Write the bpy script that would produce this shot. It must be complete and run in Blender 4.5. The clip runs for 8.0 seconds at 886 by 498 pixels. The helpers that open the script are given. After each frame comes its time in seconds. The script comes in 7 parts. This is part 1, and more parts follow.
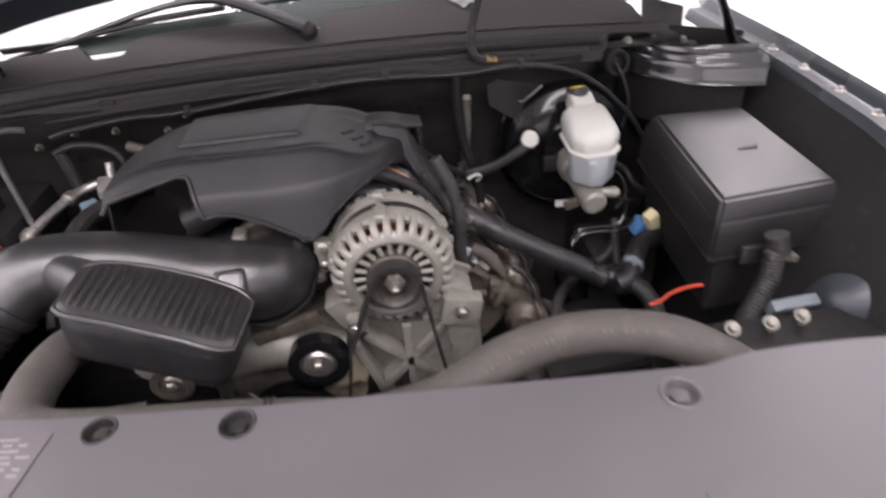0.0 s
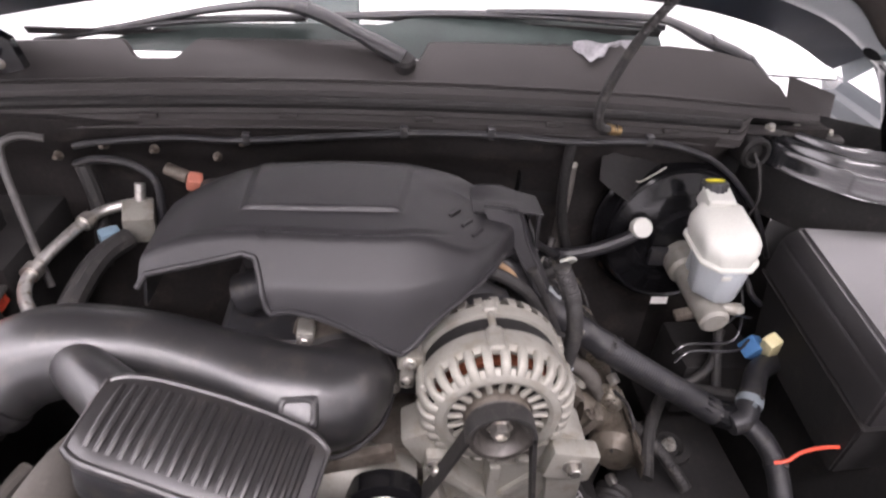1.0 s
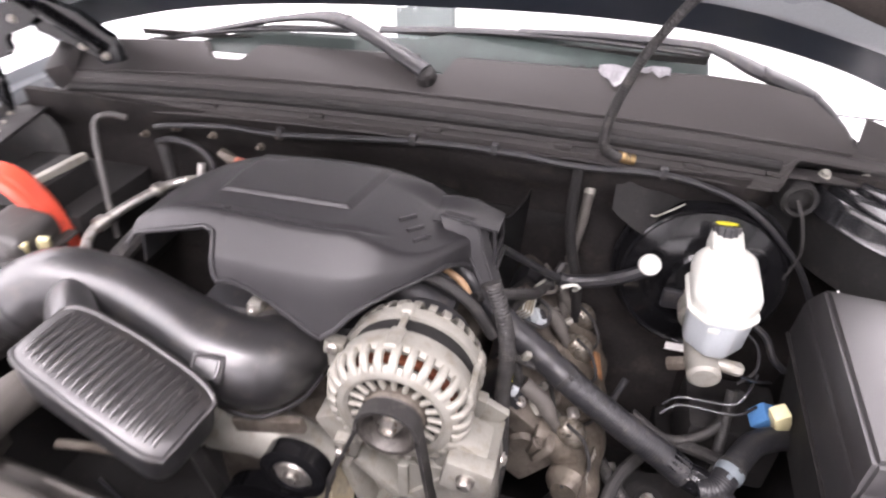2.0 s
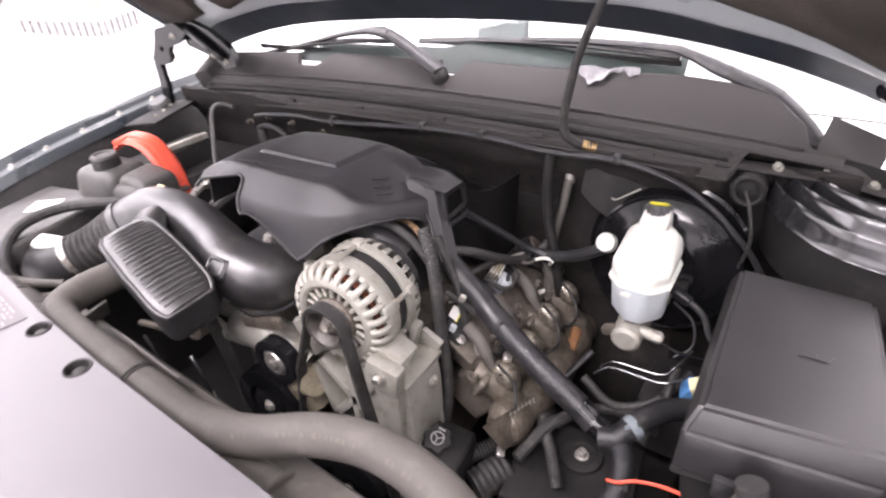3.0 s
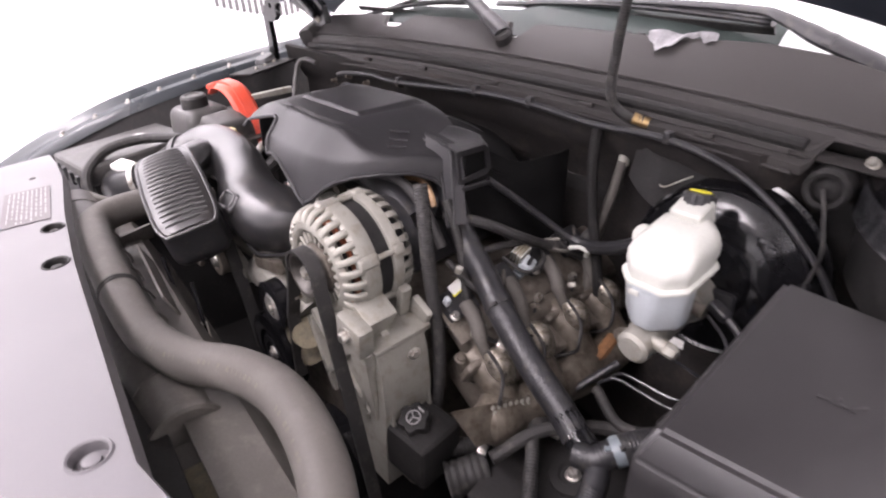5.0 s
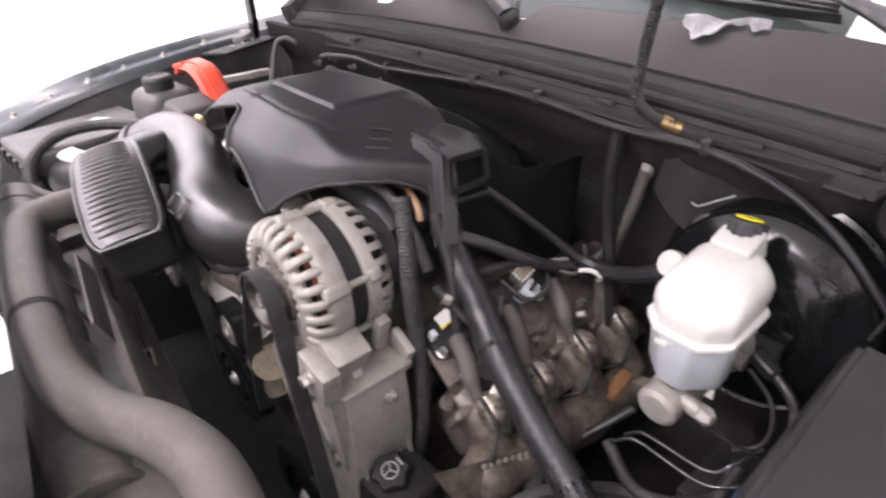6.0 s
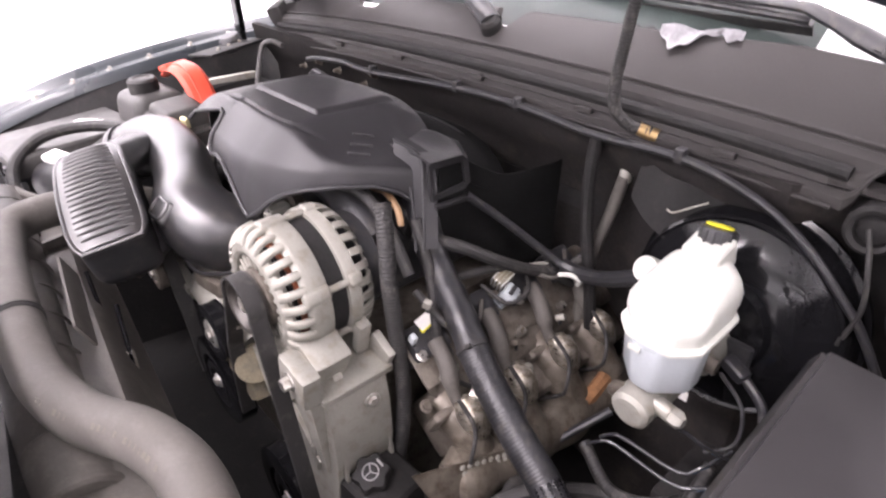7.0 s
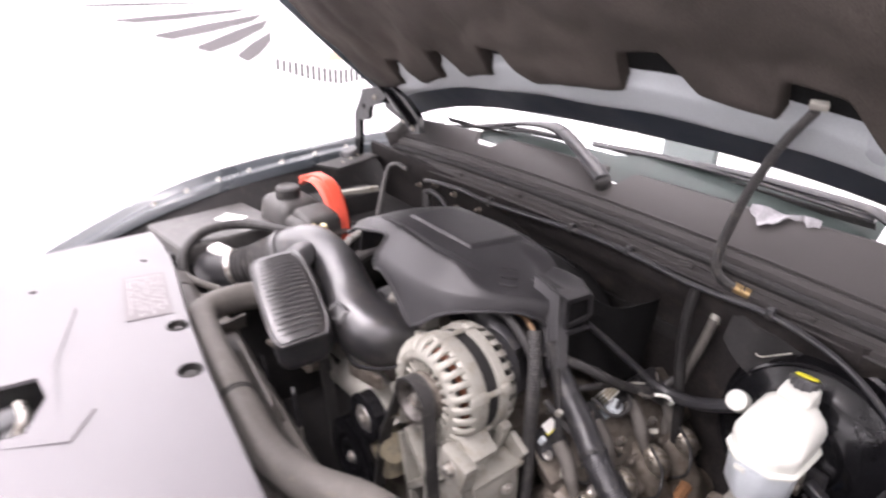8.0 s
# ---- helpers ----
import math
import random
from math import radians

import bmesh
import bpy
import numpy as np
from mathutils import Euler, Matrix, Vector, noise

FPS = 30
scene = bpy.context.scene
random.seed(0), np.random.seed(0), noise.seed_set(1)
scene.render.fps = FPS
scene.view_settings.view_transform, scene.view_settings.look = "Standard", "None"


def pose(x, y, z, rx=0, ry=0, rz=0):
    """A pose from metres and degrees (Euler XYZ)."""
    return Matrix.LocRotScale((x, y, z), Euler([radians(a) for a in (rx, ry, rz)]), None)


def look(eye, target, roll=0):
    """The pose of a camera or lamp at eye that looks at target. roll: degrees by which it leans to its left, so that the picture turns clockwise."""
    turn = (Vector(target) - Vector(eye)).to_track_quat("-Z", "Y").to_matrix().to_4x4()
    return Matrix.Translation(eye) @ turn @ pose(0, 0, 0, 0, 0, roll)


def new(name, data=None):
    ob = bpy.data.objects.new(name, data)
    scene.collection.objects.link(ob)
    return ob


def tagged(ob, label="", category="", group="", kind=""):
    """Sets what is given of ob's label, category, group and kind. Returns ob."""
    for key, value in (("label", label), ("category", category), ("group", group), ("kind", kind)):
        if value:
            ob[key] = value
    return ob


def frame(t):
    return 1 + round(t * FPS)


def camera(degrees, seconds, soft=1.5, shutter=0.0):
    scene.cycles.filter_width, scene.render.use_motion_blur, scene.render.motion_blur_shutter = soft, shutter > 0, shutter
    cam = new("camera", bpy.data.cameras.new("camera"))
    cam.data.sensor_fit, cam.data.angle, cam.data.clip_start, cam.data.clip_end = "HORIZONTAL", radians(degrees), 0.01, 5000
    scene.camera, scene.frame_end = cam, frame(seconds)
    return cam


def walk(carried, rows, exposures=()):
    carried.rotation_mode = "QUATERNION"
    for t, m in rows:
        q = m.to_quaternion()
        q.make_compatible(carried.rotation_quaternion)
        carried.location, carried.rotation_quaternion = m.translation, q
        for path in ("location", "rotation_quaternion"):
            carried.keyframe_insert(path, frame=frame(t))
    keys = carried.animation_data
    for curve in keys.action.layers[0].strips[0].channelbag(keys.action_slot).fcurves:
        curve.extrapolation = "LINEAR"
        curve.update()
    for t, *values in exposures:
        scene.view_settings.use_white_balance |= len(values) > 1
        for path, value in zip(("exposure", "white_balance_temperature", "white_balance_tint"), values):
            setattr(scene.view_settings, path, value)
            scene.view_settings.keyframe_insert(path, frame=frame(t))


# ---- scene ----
cam = camera(72.0, 8.0, soft=2.2, shutter=0.5)
PATH = [
    (0, (0.154, -0.146, 1.61), (0.292, 1.497, 0.478), -4.9),
    (0.2, (0.126, -0.101, 1.602), (0.226, 1.574, 0.513), -3.6),
    (0.5, (0.076, -0.037, 1.592), (0.024, 1.663, 0.539), 0.5),
    (1, (0.017, 0.113, 1.634), (0.2, 1.731, 0.472), 4.5),
    (1.5, (0.118, 0.128, 1.653), (0.231, 1.763, 0.507), 3.3),
    (2, (0.301, 0.105, 1.655), (-0.093, 1.697, 0.509), 1.2),
    (2.2, (0.368, 0.084, 1.659), (-0.164, 1.626, 0.503), -0.8),
    (3.3, (0.799, 0.029, 1.652), (-0.337, 1.353, 0.675), -3.7),
    (3.5, (0.852, 0.098, 1.626), (-0.39, 1.356, 0.69), -2.4),
    (4, (0.899, 0.18, 1.608), (-0.412, 1.386, 0.699), -0.4),
    (4.5, (0.88, 0.192, 1.562), (-0.483, 1.304, 0.61), -3.2),
    (4.7, (0.876, 0.195, 1.55), (-0.483, 1.299, 0.584), -4.2),
    (5.8, (0.716, 0.304, 1.527), (-0.648, 1.333, 0.487), -3.8),
    (6, (0.73, 0.323, 1.513), (-0.608, 1.386, 0.474), -3.0),
    (6.5, (0.746, 0.337, 1.499), (-0.565, 1.43, 0.456), -2.2),
    (7, (0.743, 0.33, 1.524), (-0.575, 1.415, 0.481), -2.3),
    (7.5, (0.716, 0.262, 1.607), (-0.644, 1.403, 0.686), 2.2),
    (8, (0.731, 0.092, 1.676), (-0.696, 1.226, 0.854), 2.3),
]
EXPOSURE = [(0.0, -1.95, 6500, 24), (0.5, -1.6, 6500, 24), (1.0, -1.50, 6500, 25), (1.5, -1.16, 6500, 24), (2.2, -0.80, 6500, 24), (3.5, -1.07, 6500, 24), (4.5, -1.25, 6500, 25), (6.0, -1.28, 6500, 27), (6.5, -1.10, 6500, 27), (7.0, -0.87, 6500, 26), (7.5, -0.87, 6500, 25), (8.0, -1.02, 6500, 24)]
walk(cam, [(t, look(eye, target, roll)) for t, eye, target, roll in PATH], EXPOSURE)

# ---- light: a white showroom with long ceiling lamps and added fill lights ----
world = bpy.data.worlds.new("world")
scene.world = world
world.use_nodes = True
world.node_tree.nodes["Background"].inputs[0].default_value = (0.9, 0.95, 1.0, 1)
world.node_tree.nodes["Background"].inputs[1].default_value = 0.05


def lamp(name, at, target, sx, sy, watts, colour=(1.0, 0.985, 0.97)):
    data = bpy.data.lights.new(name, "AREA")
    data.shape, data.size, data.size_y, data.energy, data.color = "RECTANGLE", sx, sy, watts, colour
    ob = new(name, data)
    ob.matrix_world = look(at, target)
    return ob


lamp("ceiling_lamp", (0.1, -1.0, 3.85), (0.1, -1.0, 0), 3.4, 0.28, 330)
lamp("ceiling_lamp", (0.1, -2.5, 3.85), (0.1, -2.5, 0), 3.4, 0.28, 350)
# Unseen lamp, added where the resonator lid mirrors it.
lamp("ceiling_lamp", (-2.2, 0.1, 3.85), (-2.2, 0.1, 0), 1.2, 2.6, 240)
lamp("ceiling_lamp", (3.8, -0.6, 3.85), (3.8, -0.6, 0), 0.8, 3.0, 120)
# Another unseen lamp, set to brighten the fuse box lid's reflection.
lamp("ceiling_lamp", (2.7, 2.9, 3.85), (2.7, 2.9, 0), 1.9, 1.9, 290)
# Fill lights added to burn the walls out white; no fixtures known.
lamp("wall_fill", (-2.5, 1.6, 3.85), (-3.3, 1.6, 1.4), 0.4, 6.0, 330)
lamp("wall_fill", (1.2, 6.3, 3.85), (1.2, 7.2, 1.2), 7.0, 0.4, 430)
lamp("wall_fill", (5.5, 2.0, 3.85), (6.3, 2.0, 1.4), 0.4, 6.0, 220)
# Fill lights added in front of plain walls that have no windows.
lamp("fill_light", (-3.15, 0.2, 2.55), (0.0, 0.2, 1.6), 5.0, 1.5, 170, (0.97, 0.99, 1.0))
lamp("fill_light", (0.4, -5.0, 2.2), (0.4, 0.0, 1.2), 6.0, 1.7, 125, (0.97, 0.99, 1.0))


# ---- materials ----
def material(name, colour, rough=0.5, metal=0.0, grain=400.0, bump=0.05, vary=0.12, patch=9.0, dirt=None, dirt_amount=0.0,
             spec=0.5, coat=0.0, subsurface=0.0, transmission=0.0, rough_vary=0.1):
    """Procedural surface: grain bump, broad tone patches and an optional second dirt colour."""
    m = bpy.data.materials.new(name)
    m.use_nodes = True
    nt = m.node_tree
    b = nt.nodes["Principled BSDF"]
    link = nt.links.new
    tc = nt.nodes.new("ShaderNodeTexCoord")
    n1 = nt.nodes.new("ShaderNodeTexNoise")
    n1.inputs["Scale"].default_value, n1.inputs["Detail"].default_value = patch, 6
    n2 = nt.nodes.new("ShaderNodeTexNoise")
    n2.inputs["Scale"].default_value, n2.inputs["Detail"].default_value = grain, 3
    link(tc.outputs["Object"], n1.inputs["Vector"])
    link(tc.outputs["Object"], n2.inputs["Vector"])
    ramp = nt.nodes.new("ShaderNodeMapRange")
    ramp.inputs["From Min"].default_value, ramp.inputs["From Max"].default_value = 0.3, 0.7
    ramp.inputs["To Min"].default_value, ramp.inputs["To Max"].default_value = 1 - vary, 1 + vary
    link(n1.outputs["Fac"], ramp.inputs["Value"])
    ramp2 = nt.nodes.new("ShaderNodeMapRange")
    ramp2.inputs["From Min"].default_value, ramp2.inputs["From Max"].default_value = 0.3, 0.7
    ramp2.inputs["To Min"].default_value, ramp2.inputs["To Max"].default_value = 1 - vary * 0.6, 1 + vary * 0.6
    link(n2.outputs["Fac"], ramp2.inputs["Value"])
    mul = nt.nodes.new("ShaderNodeMath")
    mul.operation = "MULTIPLY"
    link(ramp.outputs[0], mul.inputs[0])
    link(ramp2.outputs[0], mul.inputs[1])
    base = nt.nodes.new("ShaderNodeMix")
    base.data_type = "RGBA"
    base.inputs["A"].default_value = (*colour, 1)
    base.inputs["B"].default_value = (*(dirt or colour), 1)
    if dirt:
        n3 = nt.nodes.new("ShaderNodeTexNoise")
        n3.inputs["Scale"].default_value, n3.inputs["Detail"].default_value = patch * 2.7, 8
        n3.inputs["Roughness"].default_value = 0.65
        link(tc.outputs["Object"], n3.inputs["Vector"])
        cut = nt.nodes.new("ShaderNodeMapRange")
        cut.inputs["From Min"].default_value, cut.inputs["From Max"].default_value = 0.62 - 0.3 * dirt_amount, 0.78 - 0.3 * dirt_amount
        link(n3.outputs["Fac"], cut.inputs["Value"])
        link(cut.outputs[0], base.inputs["Factor"])
    else:
        base.inputs["Factor"].default_value = 0
    scale = nt.nodes.new("ShaderNodeVectorMath")
    scale.operation = "SCALE"
    link(base.outputs["Result"], scale.inputs[0])
    link(mul.outputs[0], scale.inputs["Scale"])
    link(scale.outputs[0], b.inputs["Base Color"])
    rr = nt.nodes.new("ShaderNodeMapRange")
    rr.inputs["From Min"].default_value, rr.inputs["From Max"].default_value = 0.3, 0.7
    rr.inputs["To Min"].default_value, rr.inputs["To Max"].default_value = max(0.02, rough - rough_vary), min(1, rough + rough_vary)
    link(n1.outputs["Fac"], rr.inputs["Value"])
    link(rr.outputs[0], b.inputs["Roughness"])
    b.inputs["Metallic"].default_value = metal
    b.inputs["Specular IOR Level"].default_value = spec
    b.inputs["Coat Weight"].default_value = coat
    b.inputs["Subsurface Weight"].default_value = subsurface
    b.inputs["Subsurface Radius"].default_value = (0.02, 0.02, 0.02)
    b.inputs["Transmission Weight"].default_value = transmission
    if bump:
        bp = nt.nodes.new("ShaderNodeBump")
        bp.inputs["Strength"].default_value, bp.inputs["Distance"].default_value = bump, 0.002
        link(n2.outputs["Fac"], bp.inputs["Height"])
        link(bp.outputs[0], b.inputs["Normal"])
    return m


COVER = material("cover_plastic", (0.0205, 0.0198, 0.0212), 0.38, spec=0.36, rough_vary=0.05, grain=900, bump=0.12, vary=0.12, patch=14, dirt=(0.026, 0.024, 0.023), dirt_amount=0.15)
PLASTIC = material("black_plastic", (0.022, 0.022, 0.024), 0.45, grain=700, bump=0.1, vary=0.18, patch=18, dirt=(0.05, 0.045, 0.04), dirt_amount=0.3)
GLOSS = material("black_gloss", (0.008, 0.008, 0.009), 0.13, rough_vary=0.03, spec=0.32, grain=300, bump=0.0, vary=0.1, patch=6)
RUBBER = material("black_rubber", (0.026, 0.025, 0.0245), 0.58, spec=0.4, grain=500, bump=0.1, vary=0.2, patch=22, dirt=(0.06, 0.055, 0.05), dirt_amount=0.3)
HOSE = material("grey_hose_rubber", (0.080, 0.073, 0.065), 0.68, grain=260, bump=0.10, vary=0.10, patch=12, dirt=(0.098, 0.090, 0.080), dirt_amount=0.4)
PANEL = material("grey_panel_plastic", (0.12, 0.114, 0.12), 0.42, grain=600, bump=0.06, vary=0.05, patch=6, rough_vary=0.05)
COWL = material("cowl_plastic", (0.0365, 0.0335, 0.0325), 0.6, spec=0.3, grain=500, bump=0.1, vary=0.08, patch=8)
CAST = material("cast_aluminium", (0.315, 0.306, 0.272), 0.55, metal=0.4, grain=350, bump=0.2, vary=0.08, patch=16, dirt=(0.25, 0.232, 0.195), dirt_amount=0.4)
DIRTY = material("dirty_casting", (0.135, 0.118, 0.098), 0.6, metal=0.3, grain=260, bump=0.2, vary=0.16, patch=14, dirt=(0.075, 0.062, 0.050), dirt_amount=0.5)
STEEL = material("zinc_steel", (0.6, 0.58, 0.54), 0.35, metal=0.9, grain=300, bump=0.1, vary=0.15, patch=40, dirt=(0.25, 0.2, 0.15), dirt_amount=0.3)
ALU = material("bare_aluminium_tube", (0.62, 0.61, 0.58), 0.38, metal=0.8, grain=300, bump=0.05, vary=0.12, patch=30, dirt=(0.3, 0.27, 0.22), dirt_amount=0.3)
WHITE = material("white_plastic", (0.50, 0.505, 0.462), 0.4, grain=300, bump=0.03, vary=0.06, patch=10, subsurface=0.12)
FLUID = material("translucent_plastic", (0.40, 0.43, 0.445), 0.35, grain=300, bump=0.03, vary=0.05, patch=10, subsurface=0.15)
LABEL = material("white_label", (0.8, 0.79, 0.76), 0.5, bump=0.0, vary=0.04)
YELLOW = material("yellow_print", (0.75, 0.68, 0.03), 0.5, bump=0.0, vary=0.05)
RED = material("red_plastic", (0.70, 0.085, 0.045), 0.42, grain=300, bump=0.04, vary=0.1, patch=20, dirt=(0.35, 0.06, 0.04), dirt_amount=0.2)
ORANGE = material("orange_plastic", (0.55, 0.20, 0.14), 0.5, grain=300, bump=0.04, vary=0.15, patch=40)
RUSTY_IRON = material("brown_cast_iron", (0.13, 0.112, 0.090), 0.5, metal=0.35, grain=70, bump=0.55, vary=0.24, patch=22, dirt=(0.075, 0.060, 0.045), dirt_amount=0.5)
BOOT = material("crumpled_boot_metal", (0.36, 0.33, 0.28), 0.36, metal=0.8, grain=75, bump=1.0, vary=0.25, patch=60, dirt=(0.15, 0.125, 0.09), dirt_amount=0.5)
FUSE = material("fuse_lid_plastic", (0.0195, 0.0182, 0.0190), 0.36, spec=0.75, rough_vary=0.04, grain=900, bump=0.10, vary=0.12, patch=14)
RESO = material("resonator_plastic", (0.020, 0.0190, 0.0193), 0.34, spec=0.8, rough_vary=0.04, grain=800, bump=0.03, vary=0.15, patch=16, dirt=(0.034, 0.031, 0.029), dirt_amount=0.3)
RUST = material("rusty_steel", (0.24, 0.115, 0.05), 0.8, grain=300, bump=0.3, vary=0.3, patch=50)
COPPER = material("copper_windings", (0.4, 0.13, 0.07), 0.45, metal=0.6, grain=500, bump=0.2, vary=0.3, patch=60)
GOLD = material("yellow_zinc", (0.42, 0.29, 0.14), 0.35, metal=0.85, grain=300, bump=0.05, vary=0.15)
BLUE = material("blue_plastic", (0.07, 0.2, 0.42), 0.5, grain=300, bump=0.03, vary=0.1)
PALE_BLUE = material("pale_blue_plastic", (0.16, 0.24, 0.30), 0.5, grain=300, bump=0.03, vary=0.1)
CREAM = material("cream_plastic", (0.68, 0.62, 0.36), 0.5, grain=300, bump=0.03, vary=0.1)
PAINT = material("dark_blue_paint", (0.02, 0.027, 0.032), 0.25, grain=300, bump=0.0, vary=0.08, coat=0.6, patch=5)
PAINT_IN = material("dull_inner_paint", (0.15, 0.175, 0.19), 0.32, grain=300, bump=0.03, vary=0.12, patch=6, coat=0.1)
FLANGE = material("flange_paint", (0.035, 0.042, 0.047), 0.3, grain=300, bump=0.03, vary=0.12, patch=6, coat=0.2)
# Near-black for dark parts; also stands for shade deep in the bay.
DARK = material("bay_black", (0.014, 0.0132, 0.013), 0.7, spec=0.3, grain=200, bump=0.1, vary=0.3, patch=14, dirt=(0.024, 0.022, 0.02), dirt_amount=0.25)
FIREWALL = material("firewall_mat", (0.0175, 0.0153, 0.0147), 0.8, grain=160, bump=0.4, vary=0.35, patch=8, spec=0.25, dirt=(0.032, 0.027, 0.023), dirt_amount=0.3)
FELT = material("hood_felt", (0.05, 0.043, 0.038), 0.95, grain=350, bump=0.5, vary=0.25, patch=7, spec=0.1)
LOOM = material("loom_vinyl", (0.017, 0.017, 0.019), 0.42, grain=500, bump=0.06, vary=0.2, patch=25, dirt=(0.04, 0.037, 0.033), dirt_amount=0.3)
ELBOW = material("duct_plastic", (0.022, 0.0215, 0.0225), 0.32, spec=1.0, rough_vary=0.03, grain=900, bump=0.06, vary=0.12, patch=16, dirt=(0.045, 0.041, 0.037), dirt_amount=0.3)
# Near-black with little sheen: shade painted on the cover and hood.
SHADED = material("shaded_black", (0.010, 0.010, 0.010), 0.95, grain=300, bump=0.3, vary=0.3, patch=12, spec=0.1)
# Inner paint with the white room's reflection put into its colour.
HOOD_INNER = material("inner_paint_lit", (0.36, 0.385, 0.395), 0.36, grain=300, bump=0.03, vary=0.08, patch=6)
WORN = material("worn_pulley_steel", (0.07, 0.064, 0.058), 0.42, metal=0.4, grain=300, bump=0.08, vary=0.2, patch=40, dirt=(0.03, 0.027, 0.024), dirt_amount=0.35)
STAMPED = material("stamped_black_paint", (0.020, 0.020, 0.022), 0.16, spec=0.8, grain=300, bump=0.02, vary=0.15, patch=10, rough_vary=0.04, coat=0.3)
SHROUD = material("brown_grey_plastic", (0.085, 0.078, 0.07), 0.6, grain=300, bump=0.1, vary=0.15, patch=12, dirt=(0.12, 0.11, 0.098), dirt_amount=0.4)
CREAM_DUST = material("yellowed_plastic", (0.20, 0.175, 0.12), 0.6, grain=300, bump=0.1, vary=0.2, patch=14, dirt=(0.11, 0.10, 0.085), dirt_amount=0.4)
TAN = material("tan_line", (0.26, 0.16, 0.085), 0.5, grain=300, bump=0.05, vary=0.2, patch=30)
# Body paint dulled and darkened, since the lip mirrors the dark cowl.
LIP = material("lip_paint_shaded", (0.013, 0.018, 0.027), 0.5, grain=300, bump=0.0, vary=0.1, patch=6, spec=0.3)
DUSTY = material("dusty_black_plastic", (0.056, 0.054, 0.052), 0.5, grain=700, bump=0.08, vary=0.15, patch=14, dirt=(0.10, 0.095, 0.088), dirt_amount=0.3)
PALE_PRINT = material("pale_print", (0.27, 0.262, 0.262), 0.6, bump=0.0, vary=0.05)
GREY_LABEL = material("grey_label", (0.15, 0.138, 0.142), 0.6, spec=0.25, bump=0.0, vary=0.05)
WALL = material("white_wall", (0.86, 0.86, 0.86), 0.8, grain=60, bump=0.05, vary=0.02, patch=2)
FLOOR = material("white_floor", (0.8, 0.8, 0.8), 0.4, grain=60, bump=0.02, vary=0.03, patch=2)
MARK = material("grey_graphic", (0.115, 0.110, 0.112), 0.7, bump=0.0, vary=0.05)
GLASS = bpy.data.materials.new("clear_glass")
GLASS.use_nodes = True
_g = GLASS.node_tree.nodes["Principled BSDF"]
_g.inputs["Base Color"].default_value = (0.95, 0.98, 0.97, 1)
_g.inputs["Roughness"].default_value, _g.inputs["Transmission Weight"].default_value, _g.inputs["IOR"].default_value = 0.02, 1.0, 1.45


# ---- mesh helpers ----
V = Vector


def thing(name, at, label, category, group=""):
    ob = new(name)
    ob.location = at
    ob.empty_display_size = 0.02
    return tagged(ob, label, category, group)


def root_place(ob):
    while ob.parent:
        ob = ob.parent
    return ob.location.copy()


def smooth_by_angle(me, degrees=35):
    me.polygons.foreach_set("use_smooth", [True] * len(me.polygons))
    me.set_sharp_from_angle(angle=radians(degrees))


def to_mesh(name, bm, mat, shift, sharp=35):
    bmesh.ops.recalc_face_normals(bm, faces=bm.faces)
    bm.transform(Matrix.Translation(-shift))
    me = bpy.data.meshes.new(name)
    bm.to_mesh(me)
    bm.free()
    me.materials.append(mat)
    smooth_by_angle(me, sharp)
    return me


def part(name, bm, mat, parent, label="", sharp=35):
    """One mesh part, given in world places, under a thing or a part."""
    ob = new(name, to_mesh(name, bm, mat, root_place(parent), sharp))
    ob.parent = parent
    return tagged(ob, label) if label else ob


def solo(name, bm, mat, label="", category="", group="", kind="", sharp=35):
    """A thing that is one mesh; its origin is the middle of its base."""
    lo = V([min(v.co[i] for v in bm.verts) for i in range(3)])
    hi = V([max(v.co[i] for v in bm.verts) for i in range(3)])
    at = V(((lo.x + hi.x) / 2, (lo.y + hi.y) / 2, lo.z))
    ob = new(name, to_mesh(name, bm, mat, at, sharp))
    ob.location = at
    return tagged(ob, label, category, group, kind)


def axes(z, x=(1, 0, 0)):
    """Turn whose z axis is z and whose x axis is near x."""
    z = V(z).normalized()
    x = V(x) - V(x).dot(z) * z
    x.normalize()
    y = z.cross(x)
    return Matrix((x, y, z)).transposed().to_4x4()


def box(bm, size, at=(0, 0, 0), turn=None, bevel=0.0, segments=2, taper=1.0):
    r = bmesh.ops.create_cube(bm, size=1)
    vs = r["verts"]
    for v in vs:
        k = taper if v.co.z > 0 else 1
        v.co = V((v.co.x * size[0] * k, v.co.y * size[1] * k, v.co.z * size[2]))
    if bevel:
        es = list({e for v in vs for e in v.link_edges})
        r = bmesh.ops.bevel(bm, geom=es, offset=bevel, segments=segments, affect="EDGES", profile=0.6)
        vs = list({v for f in r["faces"] for v in f.verts} | {v for v in vs if v.is_valid})
    m = Matrix.Translation(at) @ (turn if turn else Matrix.Identity(4))
    bmesh.ops.transform(bm, matrix=m, verts=vs)
    return bm


